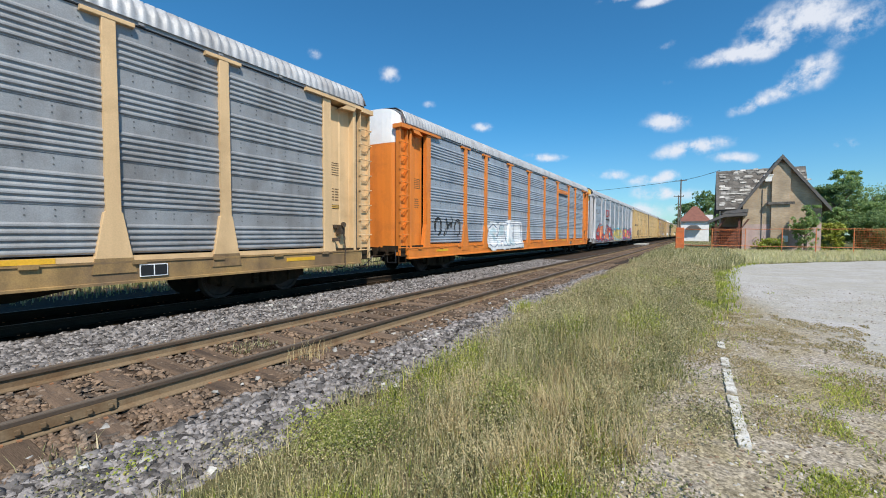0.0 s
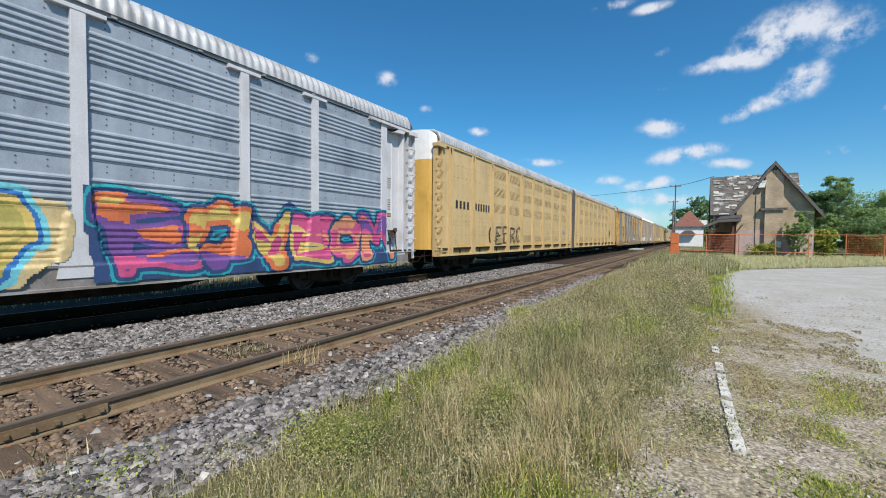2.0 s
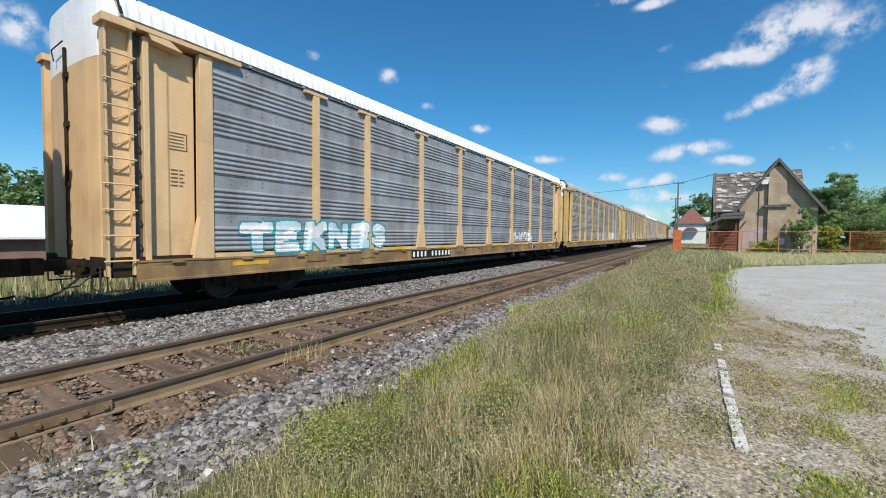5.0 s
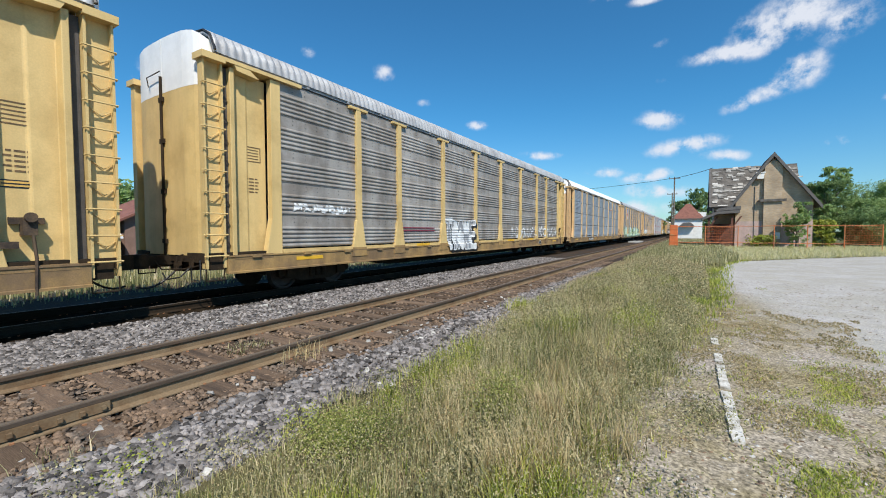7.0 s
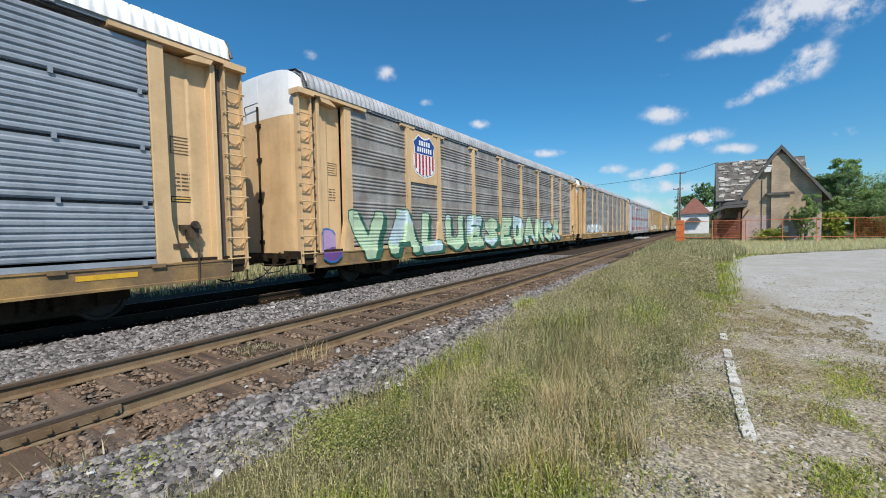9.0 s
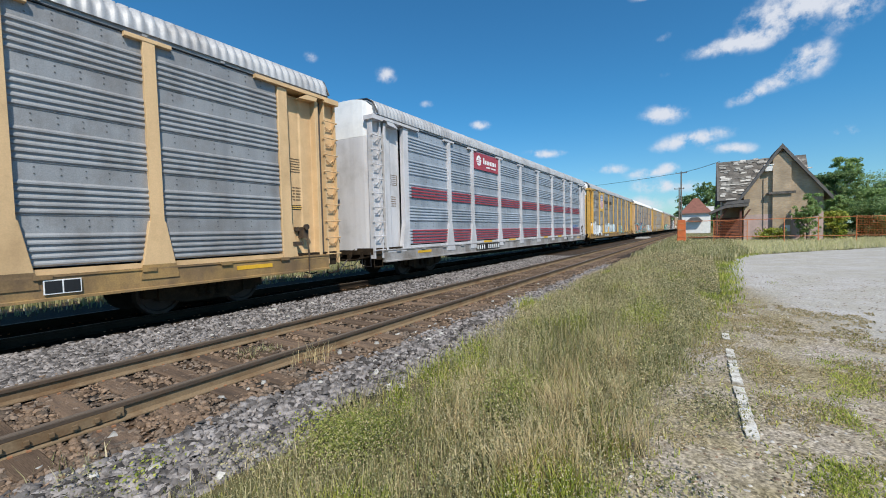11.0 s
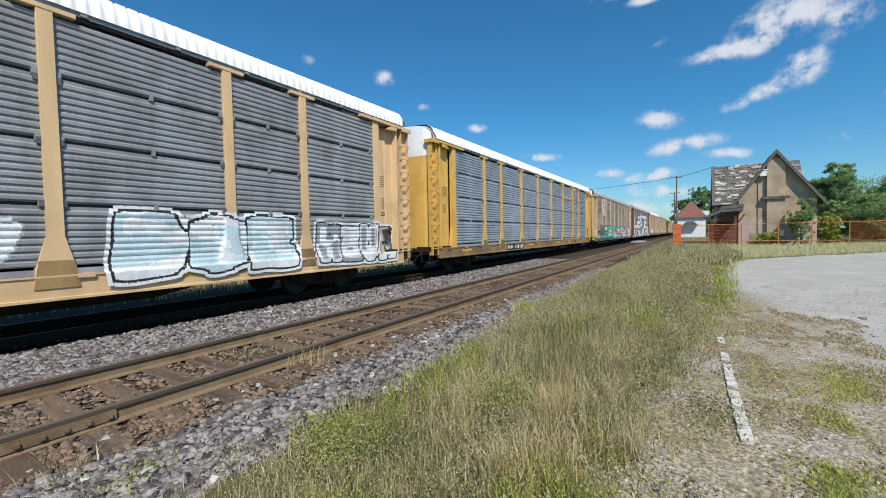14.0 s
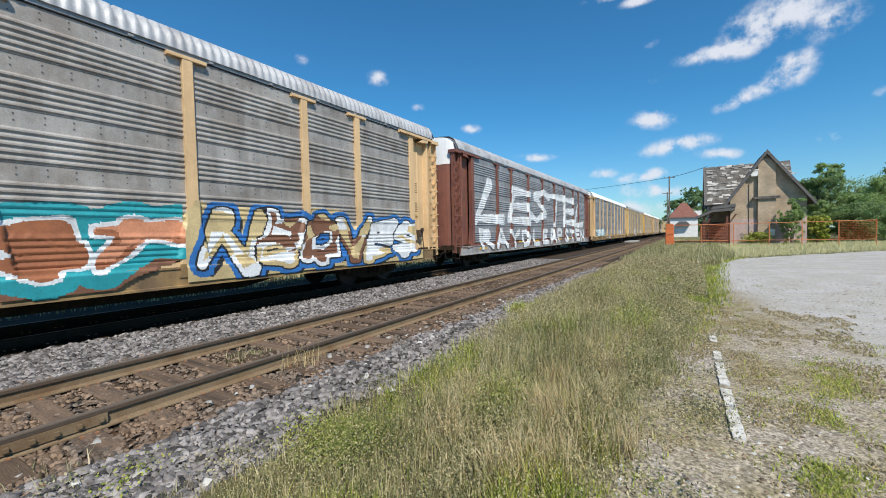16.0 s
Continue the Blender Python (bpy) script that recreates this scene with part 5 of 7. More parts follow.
def roof_rim_mesh():
    """The dark rubber edge over the roof's end."""
    bm = bmesh.new()
    xs = [-1.63, -1.58, -1.46, -1.22, -0.8, -0.3, 0.3, 0.8, 1.22, 1.46, 1.58, 1.63]
    tube(bm, [(x, 0.27, roof_height(abs(x)) + 0.035) for x in xs], 0.03, 5)
    return finish("roof_rim", bm, BLACK)


def roof_height(x):
    return float(np.interp(abs(x), [0, 0.5, 0.9, 1.22, 1.44, 1.56, 1.61], [5.74, 5.735, 5.72, 5.68, 5.57, 5.38, 5.19]))


def roof_mesh(mat, length=LEN):
    def make():
        xs = [1.61, 1.56, 1.44, 1.22, 0.8, 0]
        xs = xs + [-x for x in xs[-2::-1]]
        pitch, rows = 0.19, []
        y = 0.26
        while y < length - 0.36:
            rows += [(y, 0.0), (y + 0.035, 0.05), (y + 0.10, 0.05), (y + 0.135, 0.0)]
            y += pitch
        v = []
        for yy, up in rows:
            for x in xs:
                z = roof_height(x)
                k = 0.0 if abs(x) > 1.605 else up
                v.append((x * (1 + k * 0.5), yy, z + k * 0.9))
        for yy in (0.26, length - 0.26):
            for x in xs:
                v.append((x * 0.97, yy, roof_height(x) - 0.05))
        n, m = len(rows), len(xs)
        idx = np.arange(n * m).reshape(n, m)
        f = np.stack([idx[:-1, :-1], idx[1:, :-1], idx[1:, 1:], idx[:-1, 1:]], -1).reshape(-1, 4)
        a, b = n * m, n * m + m
        under = [(a + i, a + i + 1, b + i + 1, b + i) for i in range(m - 1)]
        ends = [(idx[0, i], idx[0, i + 1], a + i + 1, a + i) for i in range(m - 1)] + [(idx[-1, i + 1], idx[-1, i], b + i, b + i + 1) for i in range(m - 1)]
        me = raw_mesh("roof", v, np.concatenate([f, under, ends]), mat)
        return new("roof", me)
    return cached(("roof", mat.name, length), make)


def door_plan(k):
    """Plan of the rounded end door from its outer edge (0) to the middle (1)."""
    xs = [1.44, 1.41, 1.32, 1.14, 0.85, 0.4, 0.012]
    ys = [0.42, 0.27, 0.13, 0.06, 0.02, 0.005, 0.0]
    t = [0, 0.1, 0.22, 0.36, 0.54, 0.78, 1.0]
    return float(np.interp(k, t, xs)), float(np.interp(k, t, ys))


def curved_sheet(name, lo, hi, mat, thick=0.05):
    """A bent plate over the door's plan between two heights; hi may follow the roof's arch."""
    bm = bmesh.new()
    ks = np.linspace(0, 1, 10)
    rows = []
    for k in ks:
        x, y = door_plan(k)
        top = roof_height(x * 1.06) - 0.02 if hi is None else hi
        rows.append([bm.verts.new(p) for p in ((x, y, lo), (x, y, top), (x * 0.965, y + thick, top), (x * 0.965, y + thick, lo))])
    for p, q in zip(rows, rows[1:]):
        for i in range(4):
            bm.faces.new((p[i], p[(i + 1) % 4], q[(i + 1) % 4], q[i]))
    bm.faces.new(rows[0])
    bm.faces.new(rows[-1][::-1])
    return finish(name, bm, mat, smooth=False)


def truck_parts(root, y):
    def frame_mesh():
        bm = bmesh.new()
        pts = [(-1.22, 0.36), (-1.22, 0.56), (-0.72, 0.60), (-0.42, 0.74), (0.42, 0.74), (0.72, 0.60), (1.22, 0.56), (1.22, 0.36), (0.92, 0.34), (0.52, 0.20), (-0.52, 0.20), (-0.92, 0.34)]
        prism(bm, pts, "x", 0.94, 1.07)
        for dy in (-0.86, 0.86):
            box(bm, 0.92, 1.14, dy - 0.15, dy + 0.15, 0.30, 0.54)
        for dy in (-0.2, 0, 0.2):
            tube(bm, [(1.10, dy, 0.30), (1.10, dy, 0.62)], 0.075, 8)
            for k in range(4):
                tube(bm, [(1.10, dy, 0.33 + k * 0.08), (1.10, dy, 0.36 + k * 0.08)], 0.092, 8)
        return finish("side_frame", bm, DARK)

    def wheel_mesh():
        bm = bmesh.new()
        profile = [(0.66, 0.085), (0.66, 0.14), (0.70, 0.16), (0.685, 0.37), (0.685, 0.448), (0.715, 0.435), (0.81, 0.418), (0.812, 0.36), (0.775, 0.34), (0.765, 0.18), (0.80, 0.14), (0.86, 0.13), (0.86, 0.085)]
        n = 20
        rings = [[bm.verts.new((x, r * math.cos(2 * math.pi * i / n), r * math.sin(2 * math.pi * i / n))) for i in range(n)] for x, r in profile]
        for a, b in zip(rings, rings[1:] + rings[:1]):
            for i in range(n):
                bm.faces.new((a[i], a[(i + 1) % n], b[(i + 1) % n], b[i]))
        return finish("wheel", bm, WHEEL)

    def axle_mesh():
        bm = bmesh.new()
        tube(bm, [(-1.12, 0, 0), (1.12, 0, 0)], 0.084, 12)
        return finish("axle", bm, WHEEL)

    def bolster_mesh():
        bm = bmesh.new()
        box(bm, -1.1, 1.1, -0.2, 0.2, 0.42, 0.72)
        for dy in (-0.55, 0.55):
            box(bm, -0.75, 0.75, dy - 0.05, dy + 0.05, 0.34, 0.46)
        return finish("bolster", bm, DARK)

    t = new("truck")
    t.parent = root
    t.matrix_basis = pose(0, y, 0)
    again("side_frame", cached("side_frame", frame_mesh), t)
    again("side_frame", cached("side_frame", frame_mesh), t, pose(0, 0, 0, 0, 0, 180))
    again("bolster", cached("bolster", bolster_mesh), t)
    for dy in (-0.86, 0.86):
        again("axle", cached("axle", axle_mesh), t, pose(0, dy, 0.42))
        again("wheel", cached("wheel", wheel_mesh), t, pose(0, dy, 0.42))
        again("wheel", cached("wheel", wheel_mesh), t, pose(0, dy, 0.42, 0, 0, 180))
    return t


def coupler_mesh():
    bm = bmesh.new()
    box(bm, -0.12, 0.12, -0.42, 0.3, 0.78, 0.98)
    prism(bm, [(-0.16, -0.70), (0.05, -0.72), (0.17, -0.60), (0.16, -0.42), (-0.16, -0.42)], "z", 0.72, 1.02)
    tube(bm, [(1.35, -0.02, 0.80), (0.9, -0.10, 0.72), (0.3, -0.25, 0.70), (0.1, -0.3, 0.9)], 0.014, 6)
    return finish("coupler", bm, DARK)


def hose_mesh():
    bm = bmesh.new()
    pts = []
    for k in range(9):
        u = k / 8
        pts.append((0.40 - 0.2 * u, 0.12 - 0.80 * u, 0.80 - 0.48 * math.sin(math.pi * u * 0.62)))
    tube(bm, pts, 0.022, 7)
    tube(bm, [(0.9, 0.1, 0.8), (0.86, -0.15, 0.55), (0.6, -0.3, 0.5), (0.35, -0.25, 0.62)], 0.016, 6)
    tube(bm, [(1.42, -0.02, 0.92), (1.46, -0.04, 0.50), (1.10, -0.04, 0.50), (1.06, -0.02, 0.92)], 0.016, 6)
    return finish("air_hose", bm, BLACK)


def underframe_mesh(length=LEN):
    bm = bmesh.new()
    box(bm, -1.56, 1.56, 0.35, length - 0.35, 0.98, 1.06)
    box(bm, -0.30, 0.30, 0.2, length - 0.2, 0.62, 0.99)
    if length > 18:
        prism(bm, [(5.2, 0.70), (7.4, 0.30), (length - 7.4, 0.30), (length - 5.2, 0.70)], "x", -0.36, 0.36)
    y = 2.0
    while y < length - 2:
        box(bm, -1.5, 1.5, y, y + 0.10, 0.72, 0.985)
        y += 1.9
    box(bm, 0.3, 0.9, length * 0.44, length * 0.44 + 1.1, 0.50, 0.85)
    tube(bm, [(0.62, length * 0.5, 0.6), (0.62, length * 0.5 + 1.3, 0.6)], 0.17, 10)
    tube(bm, [(-0.7, 4.5, 0.75), (-0.7, length - 4.5, 0.75)], 0.03, 6)
    return finish("underframe", bm, DARK)


def sill_mesh(mat, length=LEN):
    def make():
        bm = bmesh.new()
        prism(bm, [(1.50, 0.62), (1.645, 0.60), (1.645, 0.64), (1.615, 0.65), (1.615, 0.95), (1.635, 0.96), (1.635, 0.99), (1.50, 0.99)], "y", 0.45, length - 0.45)
        y = 1.0
        k = 0
        while y < length - 1:
            box(bm, 1.60, 1.66, y, y + 0.22, 0.93, 1.0)
            y += 1.41
            k += 1
        return finish("side_sill", bm, mat)
    return cached(("sill", mat.name, length), make)


def kick_mesh(mat, width):
    def make():
        bm = bmesh.new()
        box(bm, 1.50, 1.60, 0.015, width - 0.015, 0.995, 1.085)
        return finish("lower_rail", bm, mat)
    return cached(("kick", mat.name, round(width, 2)), make)


def column_mesh(mat):
    """The flat end pocket with its frame, between the ladder and the first post."""
    def make():
        bm = bmesh.new()
        prism(bm, [(1.22, 0.60), (1.57, 0.60), (1.57, 0.70), (1.40, 0.73), (1.40, 1.06), (1.375, 1.10), (1.375, 1.555), (1.22, 1.555)], "z", 0.90, TOP - 0.11)
        bmesh.ops.bevel(bm, geom=[e for e in bm.edges if e.calc_length() > 1.0], offset=0.01, segments=1, affect="EDGES")
        # added near-black strip stands in for the shade in the slot beside the ladder
        box(bm, 1.40, 1.455, 0.452, 0.592, 1.0, TOP - 0.12, 1)
        box(bm, 1.22, 1.62, 0.60, 1.55, 0.90, 1.0, 2)
        return finish("end_pocket", bm, [mat, RUBBER_AND_SLOT_SHADE, GRIME.get(mat.name, mat)])
    return cached(("column", mat.name), make)


def corner_mesh(mat):
    """The end post beside the pocket, with its spreading foot."""
    def make():
        bm = bmesh.new()
        prism(bm, [(1.56, TOP - 0.07), (1.56, 1.82), (1.36, 0.80), (1.82, 0.80), (1.82, TOP - 0.07)], "x", 1.44, 1.602)
        bmesh.ops.bevel(bm, geom=[e for e in bm.edges if e.calc_length() > 1.0], offset=0.01, segments=1, affect="EDGES")
        return finish("corner_post", bm, mat)
    return cached(("corner", mat.name), make)


BRAKE = material("grimy_brown_steel", (0.10, 0.065, 0.038), 0.8, 0.1, 0.4, 5.0, 0.1, 50, (0.035, 0.025, 0.02), 0, 0.55)


def brake_mesh():
    bm = bmesh.new()
    box(bm, 1.376, 1.58, 1.06, 1.22, 1.45, 1.72)
    box(bm, 1.376, 1.45, 0.95, 1.34, 1.62, 1.72)
    tube(bm, [(1.58, 1.14, 1.72), (1.64, 1.14, 1.72)], 0.075, 12)
    tube(bm, [(1.60, 1.12, 1.45), (1.63, 1.10, 1.1), (1.64, 1.12, 0.55)], 0.022, 6)
    box(bm, 1.376, 1.62, 1.28, 1.55, 1.26, 1.36)
    return finish("hand_brake", bm, BRAKE)


def ladder_mesh(mat):
    def make():
        bm = bmesh.new()
        prism(bm, [(1.40, 0.03), (1.585, 0.03), (1.585, 0.065), (1.47, 0.065), (1.47, 0.40), (1.585, 0.40), (1.585, 0.44), (1.40, 0.44)], "z", 0.74, TOP - 0.11)
        return finish("ladder", bm, mat)
    return cached(("ladder", mat.name), make)


def rung_mesh(mat):
    def make():
        bm = bmesh.new()
        tube(bm, [(1.56, 0.0, 0), (1.625, 0.01, 0), (1.63, 0.46, 0), (1.56, 0.47, 0)], 0.016, 6)
        tube(bm, [(1.49, 0.07, -0.10), (1.50, 0.20, -0.20), (1.49, 0.39, -0.06)], 0.010, 5)
        return finish("rung", bm, mat)
    return cached(("rung", mat.name), make)


def header_mesh(mat):
    def make():
        bm = bmesh.new()
        box(bm, 1.30, 1.68, -0.02, 0.46, TOP - 0.11, TOP + 0.02)
        box(bm, 1.22, 1.66, 0.46, 2.40, TOP - 0.05, TOP + 0.03)
        prism(bm, [(0.66, TOP - 0.05), (1.00, TOP - 0.05), (1.24, TOP - 0.20), (0.72, TOP - 0.16)], "x", 1.42, 1.65)
        return finish("header_beam", bm, mat)
    return cached(("header", mat.name), make)


def decal(root, name, quads, mats, label=""):
    """Painted shapes: each quad is (x, y0, y1, z0, z1, slot), laid as thin plates on the near side."""
    bm = bmesh.new()
    for x, y0, y1, z0, z1, mi in quads:
        box(bm, x - 0.012, x + 0.003, y0, y1, z0, z1, mi)
    return part(name, bm, mats, root, label)


def shield(root, y0, y1, plate_mat):
    """A yellow plate with a shield: blue head with two rows of bars, red and white stripes below."""
    decal(root, "shield_plate", [(1.606, y0, y1, 3.22, TOP - 0.07, 0)], [plate_mat], "yellow plate behind the shield emblem")
    c, w, zb, zt = (y0 + y1) / 2, 0.70, 3.40, 4.92

    def outline(g):
        """A shield with two raised points, notched shoulders and a full belly, drawn in by g."""
        half = [(0.0, zt - 0.10 - g), (0.25, zt - 0.07 - g), (0.50, zt - 0.9 * g), (0.72, zt - 0.15 - 0.8 * g), (0.98 - g, zt - 0.27 - 0.3 * g), (0.86 - g, zt - 0.45), (0.85 - g, zt - 0.60),
                (0.95 - g, zt - 0.78), (1.0 - g, zt - 0.98), (0.95 - g, zb + 0.34 + 0.3 * g), (0.74 - g, zb + 0.15 + 0.7 * g), (0.34, zb + 0.07 + g)]
        return [(c + w * a, b) for a, b in half] + [(c, zb + g)] + [(c - w * a, b) for a, b in half[:0:-1]]
    em = new("shield_emblem")
    em.parent = root
    bm = bmesh.new()
    prism(bm, outline(0.0), "x", 1.60, 1.614)
    part("rim", bm, WHITE, em)
    bm = bmesh.new()
    prism(bm, outline(0.045), "x", 1.60, 1.617)
    part("edge", bm, BLUE, em)
    bm = bmesh.new()
    prism(bm, outline(0.065), "x", 1.60, 1.620)
    part("field", bm, WHITE, em)
    bm = bmesh.new()
    o = outline(0.055)
    zc = zt - 0.66
    prism(bm, o[:7] + [(c + w * 0.82, zc), (c - w * 0.82, zc)] + o[18:], "x", 1.60, 1.623)
    part("head", bm, BLUE, em)
    for k in range(6):
        y = c + w * (-0.75 + k * 0.30)
        lo = (zb + 0.33, zb + 0.17, zb + 0.12, zb + 0.12, zb + 0.17, zb + 0.33)[k]
        bm = bmesh.new()
        box(bm, 1.60, 1.624, y - 0.052, y + 0.052, lo, zc - 0.02)
        part("stripe", bm, RED, em)
    bm = bmesh.new()
    for n, half, z in ((5, 0.52, zt - 0.37), (7, 0.66, zt - 0.60)):
        for k in range(n):
            y = c + w * half * (2 * (k + 0.5) / n - 1)
            box(bm, 1.60, 1.627, y - w * half / n * 0.62, y + w * half / n * 0.62, z, z + 0.17)
    part("bars", bm, WHITE, em, "two rows of plain white bars")


def make_forms():
    """Abstract interlocking strokes: slanted bars, hooks, arrows and loops, no letters."""
    rng, forms = random.Random(77), []
    for k in range(16):
        kind = k % 4
        if kind == 0:
            line = [(0.0, rng.uniform(0.55, 0.95)), (0.35, rng.uniform(0.75, 1.0)), (0.65, rng.uniform(0.0, 0.3)), (1.0, rng.uniform(0.1, 0.45))]
            forms.append([line, [(rng.uniform(0.1, 0.3), 0.0), (rng.uniform(0.4, 0.6), 0.45)]])
        elif kind == 1:
            a0, turn = rng.uniform(0, 6.28), rng.choice((-1, 1))
            loop = [(0.5 + 0.40 * math.cos(a0 + turn * i * 0.62), 0.5 + 0.46 * math.sin(a0 + turn * i * 0.62)) for i in range(9)]
            forms.append([loop])
        elif kind == 2:
            forms.append([[(0.05, rng.uniform(0.0, 0.2)), (0.5, rng.uniform(0.4, 0.6)), (0.15, rng.uniform(0.8, 1.0))], [(0.5, 0.5), (1.05, rng.uniform(0.6, 1.0))], [(0.75, 0.95), (1.05, 0.8), (0.95, 0.45)]])
        else:
            forms.append([[(0.1, 0.95), (rng.uniform(0.2, 0.4), 0.15), (0.7, 0.05), (0.95, rng.uniform(0.3, 0.5))], [(0.55, 0.6), (rng.uniform(0.75, 0.95), 0.95)]])
    return forms


FORMS = make_forms()
LETTERS = {
    "A": [[(0, 0), (0.42, 1), (0.58, 1), (1, 0)], [(0.2, 0.36), (0.8, 0.36)]], "B": [[(0.1, 0), (0.1, 1), (0.75, 0.95), (0.8, 0.65), (0.1, 0.52)], [(0.6, 0.5), (0.95, 0.28), (0.75, 0), (0.1, 0)]],
    "C": [[(0.95, 0.85), (0.6, 1), (0.15, 0.8), (0.1, 0.2), (0.6, 0), (0.95, 0.15)]], "D": [[(0.1, 0), (0.1, 1), (0.6, 0.95), (0.92, 0.5), (0.6, 0.03), (0.1, 0)]],
    "E": [[(0.9, 1), (0.1, 1), (0.1, 0), (0.95, 0)], [(0.1, 0.5), (0.75, 0.5)]], "H": [[(0.1, 0), (0.1, 1)], [(0.9, 0), (0.9, 1)], [(0.1, 0.5), (0.9, 0.5)]], "I": [[(0.5, 0), (0.5, 1)]],
    "K": [[(0.1, 0), (0.1, 1)], [(0.9, 1), (0.2, 0.5), (0.95, 0)]], "L": [[(0.15, 1), (0.15, 0), (0.9, 0)]], "M": [[(0, 0), (0.12, 1), (0.5, 0.4), (0.88, 1), (1, 0)]],
    "N": [[(0.08, 0), (0.08, 1), (0.92, 0), (0.92, 1)]], "O": [[(0.5, 1), (0.1, 0.8), (0.1, 0.2), (0.5, 0), (0.9, 0.2), (0.9, 0.8), (0.5, 1)]],
    "P": [[(0.1, 0), (0.1, 1), (0.75, 0.97), (0.88, 0.7), (0.7, 0.45), (0.1, 0.42)]], "R": [[(0.1, 0), (0.1, 1), (0.75, 0.97), (0.85, 0.7), (0.1, 0.48)], [(0.4, 0.48), (0.95, 0)]],
    "S": [[(0.9, 0.85), (0.5, 1), (0.12, 0.78), (0.5, 0.52), (0.9, 0.25), (0.5, 0), (0.08, 0.14)]], "T": [[(0, 1), (1, 1)], [(0.5, 1), (0.5, 0)]],
    "U": [[(0.1, 1), (0.1, 0.2), (0.5, 0), (0.9, 0.2), (0.9, 1)]], "V": [[(0.02, 1), (0.5, 0), (0.98, 1)]], "Y": [[(0, 1), (0.5, 0.5), (1, 1)], [(0.5, 0.5), (0.5, 0)]],
}


def strokes_field(u, v, seed, count, width, tall, margin, forms, word="", wild=False):
    """Distance to the strokes of a row of chunky letters, in metres, with the letters set side by side."""
    rng = random.Random(seed)
    d = np.full(u.shape, 9.0)
    second = np.full(u.shape, 9.0)
    owner = np.zeros(u.shape, int)
    n_w = (width - 2 * margin) / count
    inner_h = tall - 2 * margin
    gap = 0.04 if wild else 0.15 if word else 0.12
    for k in range(count):
        form = LETTERS[word[k]] if word else rng.choice(forms)
        lean, lift, size = rng.uniform(-0.12, 0.22), rng.uniform(-0.05, 0.06), rng.uniform(0.86, 1.02)
        own = np.full(u.shape, 9.0)
        if wild:
            lean = rng.uniform(-0.5, 0.9)
        for line in form:
            for (a, b), (c, e) in zip(line, line[1:]):
                p = np.array([margin + (k + gap + (1 - 2 * gap) * a + lean * (b - 0.5) * 0.5) * n_w, margin + (0.03 + 0.94 * b * size + lift) * inner_h])
                q = np.array([margin + (k + gap + (1 - 2 * gap) * c + lean * (e - 0.5) * 0.5) * n_w, margin + (0.03 + 0.94 * e * size + lift) * inner_h])
                pu, pv = u - p[0], (v - p[1])
                w = q - p
                if wild:
                    w = w * rng.uniform(1.0, 1.22)
                t = np.clip((pu * w[0] + pv * w[1]) / (w @ w + 1e-9), 0, 1)
                own_before = own
                du, dw = pu - t * w[0], pv - t * w[1]
                round_d = np.hypot(du, dw)
                own = np.minimum(own, 0.35 * round_d + 0.65 * np.maximum(np.abs(du), np.abs(dw)) if word else round_d)
                if wild:
                    # strokes run out into points
                    flip = rng.random() < 0.5
                    own = np.minimum(own_before, round_d * 0.6 + 0.4 * np.maximum(np.abs(du), np.abs(dw)) + 0.15 * (t if flip else 1 - t) - 0.06)
        second = np.minimum(second, np.maximum(d, own))
        owner = np.where(own < d, k, owner)
        d = np.minimum(d, own)
    return d, second, owner


BUBBLES = [[[(0.5, 0.2), (0.45, 0.8)]], [[(0.4, 0.15), (0.6, 0.5), (0.45, 0.9)]], [[(0.55, 0.1), (0.5, 0.55)]], [[(0.3, 0.5), (0.7, 0.45)]]]


def surface_x(kind, y, z, prof_z, prof_x):
    """The outer face of the near side, posts, pockets and sill included."""
    if z < 0.655:
        return 1.648
    if z < 0.994:
        return 1.664
    if 0.7 < y < 1.56 or LEN - 1.56 < y < LEN - 0.7:
        return 1.402
    if y < 1.56 or y > LEN - 1.56:
        return 1.604
    for p in POSTS:
        if abs(y - p) <= post_half(kind, z) + 0.035:
            return 1.636
    if y < 1.82 or y > LEN - 1.82:
        return 1.604
    if z < BASE:
        return 1.604
    return float(np.interp(z, prof_z, prof_x))


